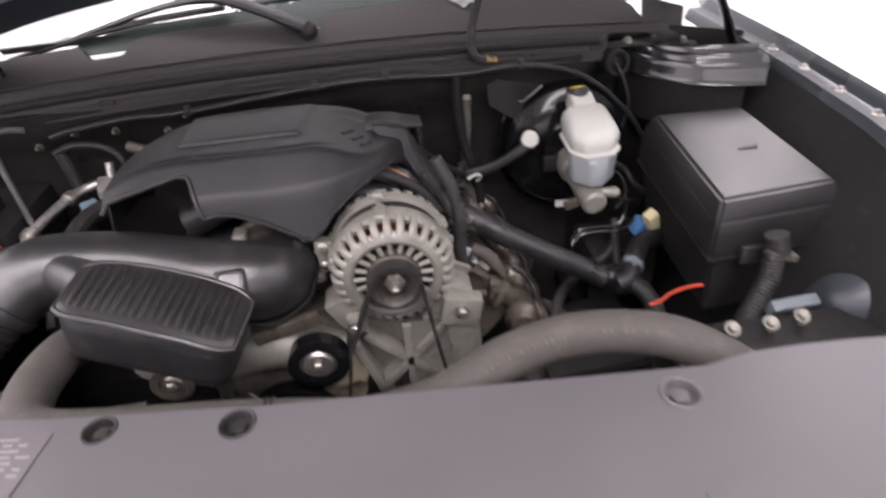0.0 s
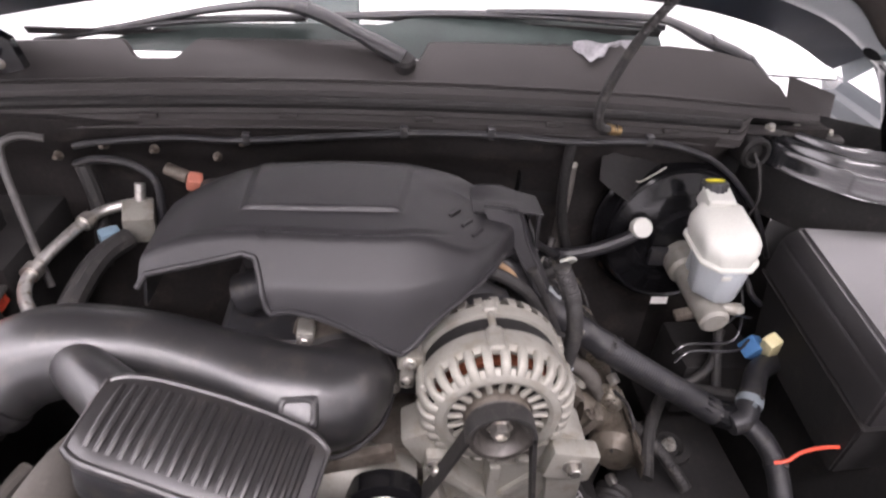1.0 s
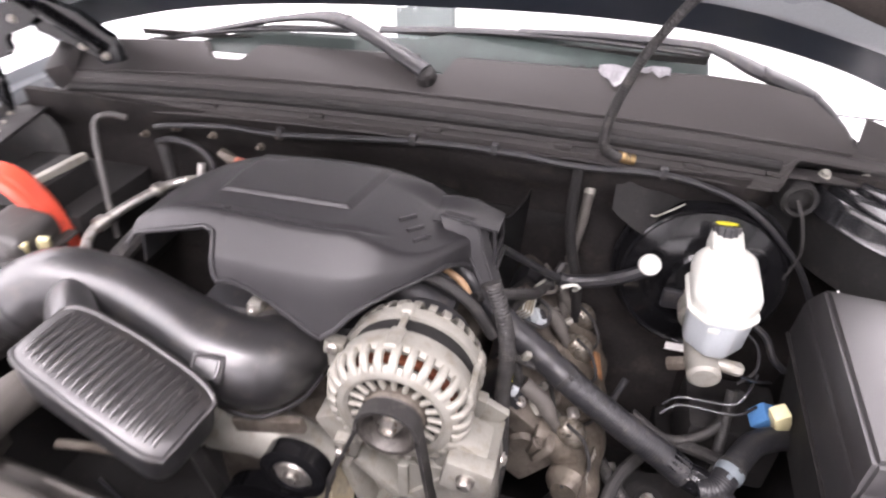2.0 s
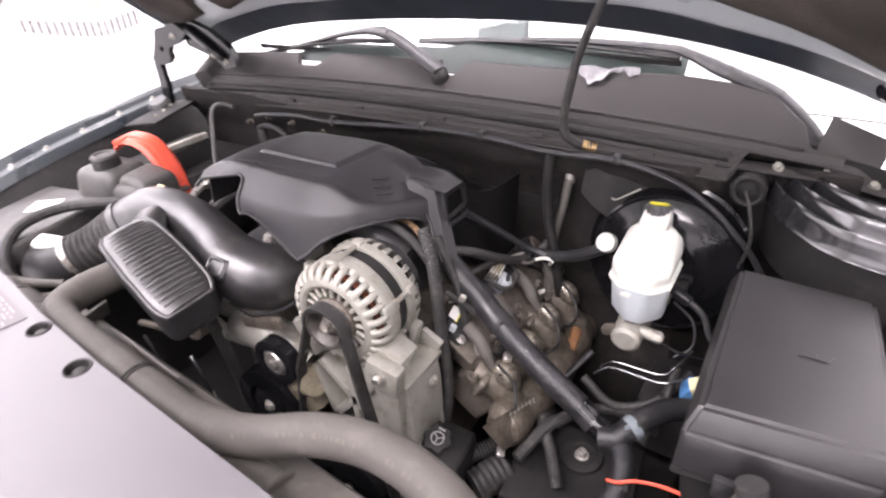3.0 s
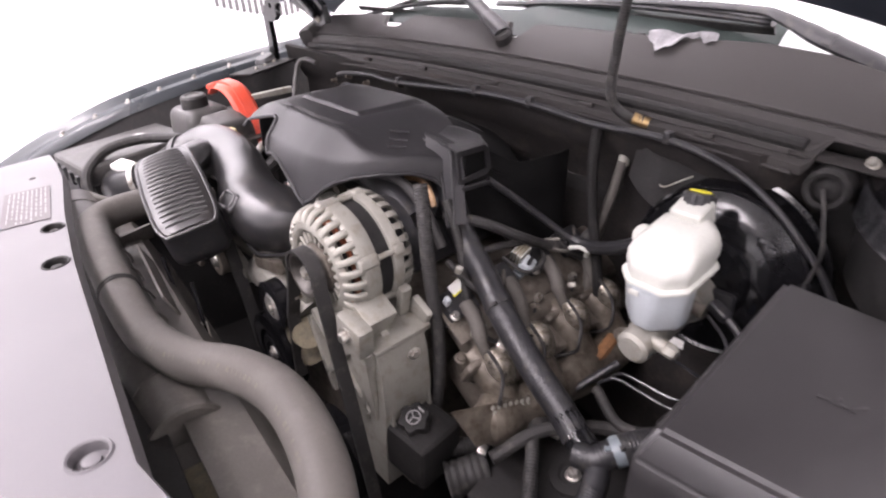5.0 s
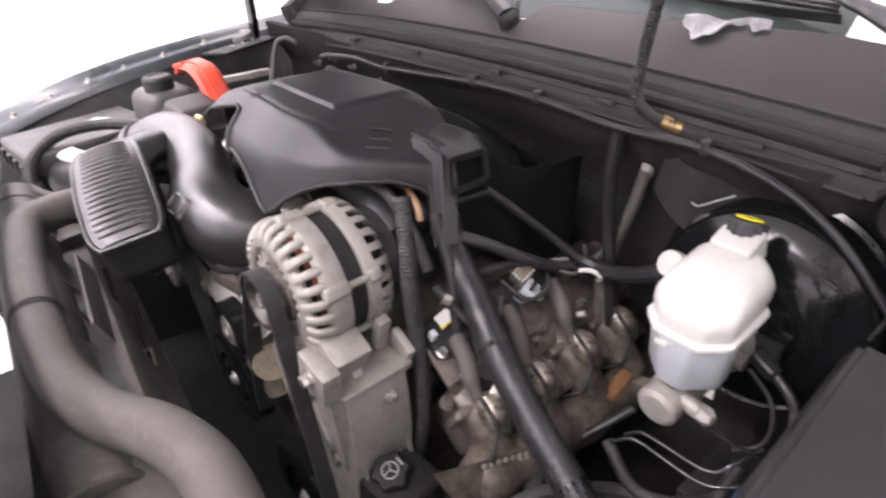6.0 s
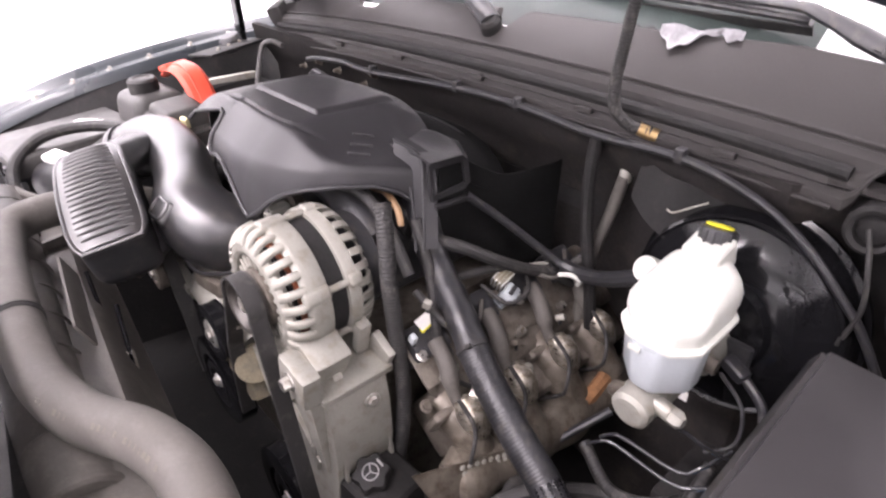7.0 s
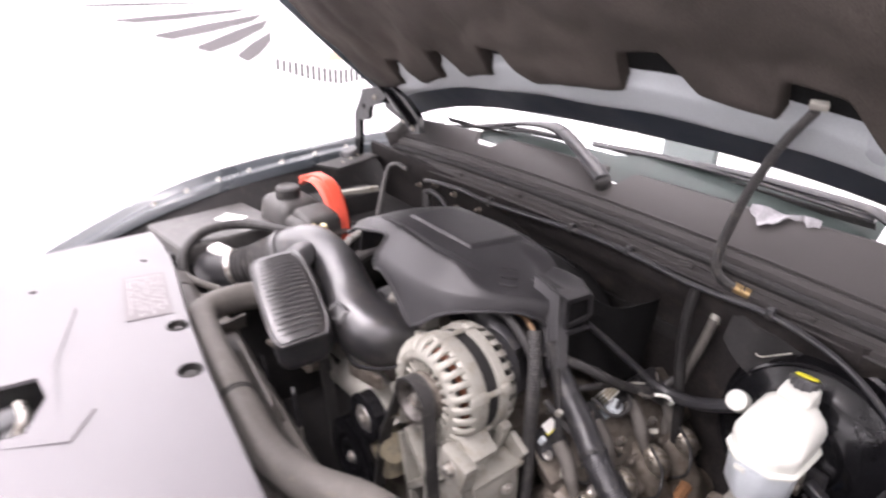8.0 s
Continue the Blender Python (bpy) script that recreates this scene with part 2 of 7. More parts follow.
def lathe(bm, profile, at=(0, 0, 0), axis=(0, 0, 1), n=32, squash=1.0, x=(1, 0, 0)):
    """Turned shape: profile rows are (radius, height along axis)."""
    if abs(V(axis).normalized().dot(V(x))) > 0.95:
        x = (0, 1, 0)
    m = Matrix.Translation(at) @ axes(axis, x)
    rings = []
    for r, h in profile:
        if r < 1e-5:
            rings.append([bm.verts.new(m @ V((0, 0, h)))])
        else:
            rings.append([bm.verts.new(m @ V((r * math.cos(math.tau * i / n), r * squash * math.sin(math.tau * i / n), h))) for i in range(n)])
    for a, b in zip(rings, rings[1:]):
        for i in range(n):
            j = (i + 1) % n
            if len(a) == 1 and len(b) == 1:
                continue
            if len(a) == 1:
                bm.faces.new((a[0], b[i], b[j]))
            elif len(b) == 1:
                bm.faces.new((a[i], a[j], b[0]))
            else:
                bm.faces.new((a[i], a[j], b[j], b[i]))
    return bm


def cylinder(bm, r, a, b, n=20, bevel=0.0):
    a, b = V(a), V(b)
    h = (b - a).length
    e = min(bevel, r * 0.5)
    prof = [(0, 0), (r - e, 0), (r, e), (r, h - e), (r - e, h), (0, h)] if e else [(0, 0), (r, 0), (r, h), (0, h)]
    return lathe(bm, prof, a, b - a, n)


def spline(points, step=0.006):
    """Points along a smooth line through the given ones."""
    p = [V(q) for q in points]
    p = [p[0] * 2 - p[1], *p, p[-1] * 2 - p[-2]]
    out = []
    for i in range(1, len(p) - 2):
        n = max(2, int((p[i + 1] - p[i]).length / step))
        for k in range(n):
            t = k / n
            a, b, c, d = p[i - 1], p[i], p[i + 1], p[i + 2]
            out.append(0.5 * ((2 * b) + (c - a) * t + (2 * a - 5 * b + 4 * c - d) * t * t + (3 * b - a - 3 * c + d) * t ** 3))
    out.append(p[-2])
    return out


def tube(bm, points, r, n=12, step=0.006, radius=None, raw=False, caps=True, squash=None, up=(0, 0, 1)):
    """Pipe along a line. radius(s): radius at s from 0 to 1. squash: (wide, high) of the section."""
    line = [V(q) for q in points] if raw else spline(points, step)
    total = sum((b - a).length for a, b in zip(line, line[1:]))
    rings, s = [], 0.0
    side = None
    for i, q in enumerate(line):
        d = (line[min(i + 1, len(line) - 1)] - line[max(i - 1, 0)]).normalized()
        if side is None:
            ref = V(up) if abs(d.dot(V(up))) < 0.95 else V((1, 0, 0))
            side = d.cross(ref).normalized()
        side = (side - side.dot(d) * d).normalized()
        top = side.cross(d)
        k = radius(s / total) if radius else r
        w, h = squash if squash else (1, 1)
        rings.append([bm.verts.new(q + k * (w * math.cos(math.tau * j / n) * side + h * math.sin(math.tau * j / n) * top)) for j in range(n)])
        if i + 1 < len(line):
            s += (line[i + 1] - q).length
    for a, b in zip(rings, rings[1:]):
        for j in range(n):
            bm.faces.new((a[j], a[(j + 1) % n], b[(j + 1) % n], b[j]))
    if caps:
        bm.faces.new(rings[0][::-1])
        bm.faces.new(rings[-1])
    return bm


def conduit(bm, points, r, pitch=0.005, depth=0.0012, n=12):
    """Corrugated loom."""
    line = spline(points, pitch / 4)
    total = sum((b - a).length for a, b in zip(line, line[1:]))
    return tube(bm, line, r, n, raw=True, radius=lambda s: r + depth * math.sin(math.tau * s * total / pitch))


def sheet(bm, f, nu, nv, thick=0.0):
    """Grid of f(u, v), u and v from 0 to 1; thick gives it a back, closed round the rim."""
    g = [[bm.verts.new(f(i / nu, j / nv)) for j in range(nv + 1)] for i in range(nu + 1)]
    fs = []
    for i in range(nu):
        for j in range(nv):
            fs.append(bm.faces.new((g[i][j], g[i + 1][j], g[i + 1][j + 1], g[i][j + 1])))
    if thick:
        bm.normal_update()
        bmesh.ops.solidify(bm, geom=fs, thickness=thick)
    return bm


def plate(bm, outline, holes=(), depth=(0, 0, -0.003), shape=None):
    """Flat plate of an outline with holes, in z = 0 of the given points, pulled along depth. shape(v) moves its points."""
    edges = []
    for loop in (outline, *holes):
        vs = [bm.verts.new(V((*q, 0)) if len(q) == 2 else V(q)) for q in loop]
        edges += [bm.edges.new((vs[i], vs[(i + 1) % len(vs)])) for i in range(len(vs))]
    r = bmesh.ops.triangle_fill(bm, use_beauty=True, use_dissolve=False, edges=edges)
    fs = [g for g in r["geom"] if isinstance(g, bmesh.types.BMFace)]
    r = bmesh.ops.extrude_face_region(bm, geom=fs, use_keep_orig=True)
    moved = [g for g in r["geom"] if isinstance(g, bmesh.types.BMVert)]
    bmesh.ops.translate(bm, vec=V(depth), verts=moved)
    if shape:
        for v in bm.verts:
            v.co = shape(v.co)
    return bm


def ring_loop(cx, cy, rx, ry=None, n=20):
    ry = ry or rx
    return [(cx + rx * math.cos(math.tau * i / n), cy + ry * math.sin(math.tau * i / n)) for i in range(n)]


def B():
    return bmesh.new()


def bolt(parent, at, axis, r=0.006, mat=STEEL, flange=True, name="bolt", long=0.006):
    bm = B()
    if flange:
        lathe(bm, [(0, 0), (r * 1.5, 0), (r * 1.45, 0.0018), (r, 0.003)], at, axis, 16)
    lathe(bm, [(r, 0.0), (r, long - 0.001), (r * 0.85, long), (0, long)], at, axis, 6)
    return part(name, bm, mat, parent)


def clampf(x, a=0.0, b=1.0):
    return max(a, min(b, x))


def step_up(x, a, b):
    t = clampf((x - a) / (b - a))
    return t * t * (3 - 2 * t)


def lerp_rows(rows, x):
    """Value at x of a broken line of (x, value) rows."""
    if x <= rows[0][0]:
        return rows[0][1]
    for (a, p), (b, q) in zip(rows, rows[1:]):
        if x <= b:
            return p + (q - p) * (x - a) / (b - a)
    return rows[-1][1]


# ---- the room ----
def slab(name, size, at, mat, label):
    return solo(name, box(B(), size, at), mat, label, kind="structure")


slab("floor", (9.4, 12.4, 0.1), (1.5, 1.0, -0.05), FLOOR, "pale glossy showroom floor")
slab("wall_west", (0.1, 12.4, 4.0), (-3.25, 1.0, 2.0), WALL, "plain white showroom wall")
slab("wall_east", (0.1, 12.4, 4.0), (6.25, 1.0, 2.0), WALL, "plain white showroom wall")
slab("wall_south", (9.4, 0.1, 4.0), (1.5, -5.15, 2.0), WALL, "plain white showroom wall")
slab("wall_north", (9.4, 0.1, 4.0), (1.5, 7.15, 2.0), WALL, "plain white showroom wall")
slab("ceiling", (9.6, 12.5, 0.1), (1.5, 1.0, 4.05), WALL, "white showroom ceiling")

# ---- bay shell: firewall, inner fenders, dark bottom ----
CX = 0.03


def firewall_surface(u, v):
    x = -0.72 + 1.48 * u
    z = 0.55 + 0.69 * v
    y = 1.02 - 0.05 * step_up(z, 1.14, 1.22) + 0.03 * math.cos((x - 0.05) * 6) * (1 - v)
    y += 0.05 * step_up(x, 0.54, 0.60)
    return V((x, y, z))


solo("wall_firewall", sheet(B(), firewall_surface, 40, 20, 0.012), FIREWALL, "dark dusty firewall behind the engine", kind="structure")
# Black sheet fills the bottom of the bay in place of deep shade.
solo("bay_shade_sheet", box(B(), (1.62, 1.4, 0.02), (CX, 0.45, 0.56)), DARK, "black sheet standing for shade under the engine bay", kind="structure")


FENDER_TOP = [(-0.15, 0.93), (0.1, 1.02), (0.2, 1.06), (0.3, 1.10), (0.45, 1.165), (0.65, 1.195), (0.95, 1.215), (1.3, 1.225)]

FENDER_TOP_FAR = [(-0.15, 0.86), (0.1, 0.985), (0.2, 1.03), (0.3, 1.078), (0.45, 1.140), (0.65, 1.191), (0.95, 1.222), (1.3, 1.23)]


def fender_top(side, y):
    if side > 0:
        return lerp_rows(FENDER_TOP, y) + 0.02
    return sum(lerp_rows(FENDER_TOP_FAR, y + d) for d in (-0.1, -0.05, 0.0, 0.05, 0.1)) / 5


def flare(side, u):
    # the crown's drift outward towards the front
    return (0.085 if side < 0 else 0.03) * step_up(0.5 - u, -0.1 if side < 0 else 0.1, 0.5)


def inner_fender(side):
    def f(u, v):
        y = 0.24 + 0.86 * u
        z = 0.55 + (fender_top(side, y) - 0.032 - 0.55) * v
        x = side * (0.66 + 0.175 * v ** 2 + 0.02 * math.sin(u * 9) * (1 - v) + flare(side, u) * v) + CX + (0.02 if side > 0 else 0) * v
        return V((x, y, z))
    return sheet(B(), f, 30, 16, 0.004)


solo("wall_inner_fender", inner_fender(-1), DARK, "black inner fender panel", kind="structure")
solo("wall_inner_fender", inner_fender(1), DARK, "black inner fender panel", kind="structure")


# ---- fenders ----
def fender(side):
    th = thing("fender", (CX + side * 0.9, 0.4, 0.5), "dark blue painted front fender with bolted inner flange", "fender", "front fenders")
    sx = lambda x: CX + side * (x + (0.0 if side < 0 else 0.03))
    top = lambda y: fender_top(side, y)

    def skin(u, v):
        y = 0.16 + 1.24 * u
        x = 0.88 + 0.13 * math.sin(v * 1.45) + 0.0 * u
        x += flare(side, u)
        z = top(y) - 0.5 * (1 - math.cos(v * 1.45)) - (0.0 if v < 0.02 else 0.004)
        return V((sx(x), y, z))
    part("skin", sheet(B(), skin, 50, 16, 0.0012), PAINT, th, "glossy dark blue paint")

    def flange(u, v):
        y = 0.16 + 1.1 * u
        x = 0.88 + flare(side, u) - 0.055 * v
        z = top(y) - 0.018 * step_up(v, 0.0, 0.35) - 0.022 * step_up(v, 0.85, 1.0)
        return V((sx(x), y, z))
    part("flange", sheet(B(), flange, 60, 10, 0.0012), FLANGE, th, "dull painted bolt flange")
    for k, y in enumerate((0.42, 0.50, 0.58, 0.66, 0.75, 0.85, 0.95)):
        u = (y - 0.16) / 1.1
        p = flange(u, 0.45)
        bm = B()
        lathe(bm, [(0, 0.008), (0.004, 0.008), (0.0045, 0.002), (0.0085, 0.001), (0.0085, -0.001)], p, (0, 0, 1), 10)
        part("bolt", bm, STEEL, th)
    return th


fender(-1)
fender(1)


# ---- radiator closeout panel ----
def panel_z(x, y):
    return 1.170 + 0.03 * clampf(x, -0.5, 0.5) - 0.25 * max(0, abs(x - CX) - 0.5) ** 1.5 - 0.16 * max(0.0, 0.02 - y) ** 1.3


BACK_EDGE = [(-0.62, 0.352), (-0.5, 0.345), (-0.4, 0.336), (-0.2, 0.300), (0.0, 0.272), (0.25, 0.246), (0.42, 0.228), (0.47, 0.235), (0.62, 0.232), (0.68, 0.20)]


def radiator_panel():
    th = thing("radiator_cover", (CX, 0.1, 1.1), "grey plastic radiator closeout panel with push clips", "panel")
    holes = [(-0.150, 0.275), (-0.017, 0.254), (0.385, 0.202), (-0.404, 0.111), (-0.437, 0.294)]
    hr = [0.0135, 0.0145, 0.0155, 0.006, 0.006]
    bm = B()
    outline = [(x, y) for x, y in BACK_EDGE]
    xs = [0.68, 0.6, 0.4, 0.2, 0.0, -0.2, -0.4, -0.6]
    outline += [(x, -0.12 + 0.25 * (abs(x - CX) / 0.65) ** 2) for x in xs]
    slot = [(-0.12, 0.03), (0.0, 0.015), (0.005, 0.06), (-0.06, 0.09), (-0.115, 0.085)]
    plate(bm, outline, [ring_loop(*h, r) for h, r in zip(holes, hr)] + [slot], (0, 0, -0.004))
    # finer net so that the sheet can curve
    bmesh.ops.subdivide_edges(bm, edges=[e for e in bm.edges if e.calc_length() > 0.05], cuts=2, use_grid_fill=True)
    for v in bm.verts:
        low = v.co.z < -0.001
        step = 0.006 * step_up(v.co.y, 0.135, 0.155) * step_up(v.co.x, 0.30, 0.33)
        v.co.z = panel_z(v.co.x, v.co.y) - (0.004 if low else 0) + 0.0 * step
    part("sheet", bm, PANEL, th, sharp=20)
    bm = B()

    def lip(u, v):
        x = -0.62 + 1.30 * u
        y = lerp_rows(BACK_EDGE, x)
        return V((x, y + 0.006 * v, panel_z(x, y) - 0.001 - 0.022 * v))
    part("rear_lip", sheet(bm, lip, 60, 3, 0.003), PANEL, th)
    for (x, y), r in zip(holes[:3], hr):
        bm = B()
        z = panel_z(x, y)
        lathe(bm, [(r + 0.0035, 0.0005), (r + 0.002, 0.0022), (r, 0.001), (r - 0.001, -0.009), (r * 0.55, -0.0095), (r * 0.5, -0.004), (0, -0.003)], (x, y, z), (0, 0, 1), 24)
        part("push_clip", bm, RUBBER if x < 0.2 else PANEL, th, "round push clip set in its hole")
    # raised embossed field
    bm = B()
    ol = [(0.33, -0.06), (0.60, -0.02), (0.60, 0.11), (0.47, 0.125), (0.36, 0.105)]
    plate(bm, ol, (), (0, 0, -0.002), lambda c: V((c.x, c.y, c.z + panel_z(c.x, c.y) + 0.0022)))
    part("embossed_field", bm, PANEL, th)
    bm = B()
    ol = [(-0.36, 0.02), (-0.2, -0.02), (-0.02, -0.04), (0.05, 0.10), (0.0, 0.135), (-0.03, 0.10), (-0.14, 0.11), (-0.30, 0.16), (-0.36, 0.13)]
    plate(bm, ol, [slot], (0, 0, -0.002), lambda c: V((c.x, c.y, c.z + panel_z(c.x, c.y) + 0.0022)))
    part("embossed_field", bm, PANEL, th)
    # hood latch seen in the slot
    la = thing("hood_latch", (-0.06, 0.05, 1.13), "black steel hood latch under the panel slot", "latch")
    part("catch", box(B(), (0.07, 0.03, 0.012), (-0.055, 0.05, 1.150), None, 0.003), GLOSS, la)
    part("spring", conduit(B(), [(-0.09, 0.06, 1.152), (-0.05, 0.062, 1.156), (-0.02, 0.05, 1.152)], 0.006, 0.004, 0.0015), STEEL, la)
    return th


radiator_panel()


def emission_label():
    th = thing("information_label", (-0.265, 0.262, 1.16), "grey printed label with rows of small pale print", "label")
    e1, e2 = V((0.985, -0.17, 0.03)).normalized(), V((0.17, 0.985, 0)).normalized()
    o = V((-0.285, 0.262, panel_z(-0.285, 0.262) + 0.0012))
    turn = axes(e1.cross(e2), e1)
    part("paper", box(B(), (0.17, 0.068, 0.0006), o, turn), GREY_LABEL, th)
    rnd = random.Random(5)
    bm = B()
    for r in range(9):
        y = 0.027 - r * 0.0066
        x = -0.078
        while x < 0.072:
            w = rnd.uniform(0.006, 0.03)
            if x + w > 0.08:
                break
            box(bm, (w, 0.0022, 0.0004), o + e1 * (x + w / 2) + e2 * y + V((0, 0, 0.0005)), turn)
            x += w + rnd.uniform(0.002, 0.009)
    tagged(part("print", bm, PALE_PRINT, th), "rows of pale small print", kind="stuff")
    return th


emission_label()


# ---- upper radiator hose ----
def radiator_hose():
    th = thing("radiator_hose", (0.0, 0.33, 1.05), "dusty grey rubber upper radiator hose", "hose")
    pts = [(-0.285, 0.545, 1.07), (-0.287, 0.47, 1.10), (-0.288, 0.395, 1.108), (-0.262, 0.343, 1.108), (-0.17, 0.323, 1.108), (-0.06, 0.313, 1.106),
           (0.02, 0.308, 1.098), (0.10, 0.309, 1.084), (0.18, 0.328, 1.082), (0.26, 0.362, 1.094), (0.335, 0.377, 1.10), (0.41, 0.370, 1.10), (0.475, 0.350, 1.09), (0.54, 0.31, 1.06), (0.59, 0.27, 1.02)]
    part("tube", tube(B(), pts, 0.0265, 24, 0.008), HOSE, th)
    for a, b in (((-0.012, 0.3095, 1.1025), (0.004, 0.3085, 1.1005)),):
        bm = B()
        d = V(b) - V(a)
        for k in (0.0, 0.006):
            o = V(a) + d.normalized() * k
            lathe(bm, [(0.0262, -0.0015), (0.0283, -0.001), (0.0283, 0.001), (0.0262, 0.0015)], o, d, 24)
        part("ring", bm, RUBBER, th)
    # faded print along the hose
    line = spline(pts, 0.004)
    rnd = random.Random(2)
    bm = B()
    i = 0
    while i < len(line) - 3:
        q, d = line[i], (line[i + 1] - line[i]).normalized()
        if q.x > 0.12 and q.x < 0.52 and rnd.random() < 0.62:
            side = V((0, -0.72, 0.69))
            side = (side - side.dot(d) * d).normalized()
            box(bm, (rnd.choice((0.0012, 0.0034, 0.0045)), 0.0058, 0.0003), q + side * 0.0266, axes(side, d))
        i += 2
    tagged(part("print", bm, material("faded_print", (0.108, 0.098, 0.078), 0.7, bump=0.0), th), "faded yellow print", kind="stuff")
    return th


radiator_hose()


# ---- engine cover ----
def engine_cover():
    th = thing("engine_cover", (0.0, 0.75, 1.1), "black moulded plastic engine cover with arched cutouts", "engine cover")
    FZ = [(-0.245, 1.208), (-0.236, 1.220), (-0.21, 1.228), (-0.17, 1.238), (-0.135, 1.245), (-0.121, 1.242), (-0.114, 1.225), (-0.108, 1.200), (-0.104, 1.196), (-0.085, 1.200), (-0.06, 1.196), (-0.03, 1.186), (0.0, 1.170), (0.020, 1.158), (0.034, 1.152),
          (0.050, 1.162), (0.068, 1.180), (0.088, 1.193), (0.110, 1.201), (0.135, 1.203), (0.158, 1.199), (0.174, 1.186), (0.187, 1.165), (0.20, 1.145)]
    YB = [(-0.245, 0.612), (-0.135, 0.612), (-0.10, 0.612), (-0.02, 0.606), (0.037, 0.608), (0.09, 0.626), (0.13, 0.660), (0.16, 0.712), (0.2, 0.790)]
    STEEP, BAND = 3.0, 0.84

    def side_fall(x):
        return 1.9 * max(0.0, abs(x + 0.02) - 0.11) ** 2

    def brow(x):
        """Where the sloping band turns into the steep front."""
        return sum(lerp_rows(YB, x + 0.006 * k) for k in range(-3, 4)) / 7

    def brow_z(x):
        return 1.218 - side_fall(x)

    def soft_min(p, q, k):
        h = clampf(0.5 + 0.5 * (q - p) / k)
        return q + (p - q) * h - k * h * (1 - h)

    def top_z(x, y):
        rho = ((x + 0.02) / 0.25) ** 2 + (max(0.0, y - 0.71) / 0.145) ** 2
        hollow = 0.030 * step_up(x, 0.035, 0.145) * (1 - 0.7 * step_up(y, 0.785, 0.83))
        return 1.259 - side_fall(x) - hollow - 0.030 * max(0.0, rho - 0.45) ** 1.6

    def front_edge(x):
        """Place of the lower rim on the front."""
        zf, yb, zb = lerp_rows(FZ, x), brow(x), brow_z(x)
        return yb - (zb - zf) / (STEEP if zf < zb else BAND), zf

    def surface(x, y):
        yb, zb = brow(x), brow_z(x)
        z = soft_min(soft_min(zb + STEEP * (y - yb), zb + BAND * (y - yb), 0.014), top_z(x, y), 0.006)
        # fine groove where the band meets the top
        return z - 0.0026 * math.exp(-((y - yb - 0.056) / 0.0035) ** 2) * step_up(x, -0.20, -0.14) * step_up(0.10 - x, 0, 0.05)

    def rear_edge(x):
        """The cover's rounded outline at the back."""
        return 0.71 + 0.130 * math.sqrt(max(0.04, 1 - ((x + 0.02) / 0.262) ** 2))

    def f(u, v):
        x = -0.245 + 0.445 * u
        yf, zf = front_edge(x)
        y = yf + (max(rear_edge(x), yf + 0.05) - yf) * (v ** 1.3)
        return V((x, y, surface(x, y)))
    part("shell", sheet(B(), f, 180, 90, 0.0035), COVER, th, sharp=40)

    def skirt(u, v):
        x = -0.245 + 0.445 * u
        y = max(rear_edge(x), front_edge(x)[0] + 0.05)
        return V((x * (1 + 0.06 * v), y - 0.001 + 0.125 * v, surface(x, y) - 0.001 - 0.075 * v ** 0.7))
    # Black skirt stands for the shade behind the cover.
    part("rear_skirt", sheet(B(), skirt, 40, 8, 0.003), SHADED, th, "black rear, shade put into its colour")

    def pad(u, v):
        y = 0.706 + 0.118 * v
        x = -0.150 + (0.185 + 0.16 * (y - 0.706)) * u
        h = 0.0050 * min(step_up(v, 0, 0.04), step_up(1 - u, 0, 0.06), step_up(u, 0.0, 0.06), step_up(1 - v, 0, 0.08))
        return V((x, y, surface(x, y) + h + 0.0002))
    part("raised_pad", sheet(B(), pad, 80, 60, 0.001), COVER, th, sharp=50)

    def side(u, v):
        y = 0.775 + 0.205 * u
        top = 1.222 - 0.05 * step_up(u, 0.05, 0.6)
        return V((0.2 - 0.012 * v + 0.028 * step_up(u, 0.25, 1.0), y, top - (0.125 + 0.055 * step_up(u, 0.2, 0.75)) * v))
    # Side face blackened for the shade it lies in.
    part("side_wall", sheet(B(), side, 20, 12, 0.003), SHADED, th, "black side, shade put into its colour")
    ring = [(0.750, 1.229), (0.803, 1.226), (0.815, 1.218), (0.817, 1.186), (0.806, 1.179), (0.752, 1.179)]
    hole = [(0.757, 1.220), (0.806, 1.217), (0.808, 1.187), (0.757, 1.185)]
    part("slot_plate", plate(B(), [(0.2105 + 0.06 * (1.229 - z), y, z) for y, z in ring], [[(0.2105 + 0.06 * (1.229 - z), y, z) for y, z in hole]], (-0.004, 0, 0)), COVER, th)
    part("slot_bar", box(B(), (0.006, 0.055, 0.007), (0.214, 0.782, 1.168), Euler((-0.1, 0, 0)).to_matrix().to_4x4(), 0.002), COVER, th)

    def shoulder(u, v):
        """Top skin between the end plate and the opening."""
        x = 0.125 + 0.0885 * u
        y0 = lerp_rows([(0.125, 0.756), (0.183, 0.758), (0.2135, 0.751)], x)
        y1 = lerp_rows([(0.125, max(rear_edge(0.125), 0.78)), (0.17, 0.836), (0.2, 0.822), (0.2135, 0.812)], x)
        y = y0 + (y1 - y0) * v
        w = step_up(x, 0.125, 0.205)
        return V((x, y, surface(0.125, min(y, rear_edge(0.125))) * (1 - w) + (1.230 - 0.08 * (y - 0.75)) * w + 0.0012 - 0.006 * step_up(v, 0.85, 1.0)))
    part("shoulder", sheet(B(), shoulder, 30, 20, 0.003), COVER, th)
    left = lambda u, v: V((-0.245 - 0.012 * v, 0.66 + 0.18 * u, top_z(-0.245, 0.66 + 0.18 * u) - 0.002 - 0.07 * v))
    part("side_wall", sheet(B(), left, 16, 6, 0.003), PLASTIC, th)
    # standing end plate at the front corner with its slot
    bm = B()
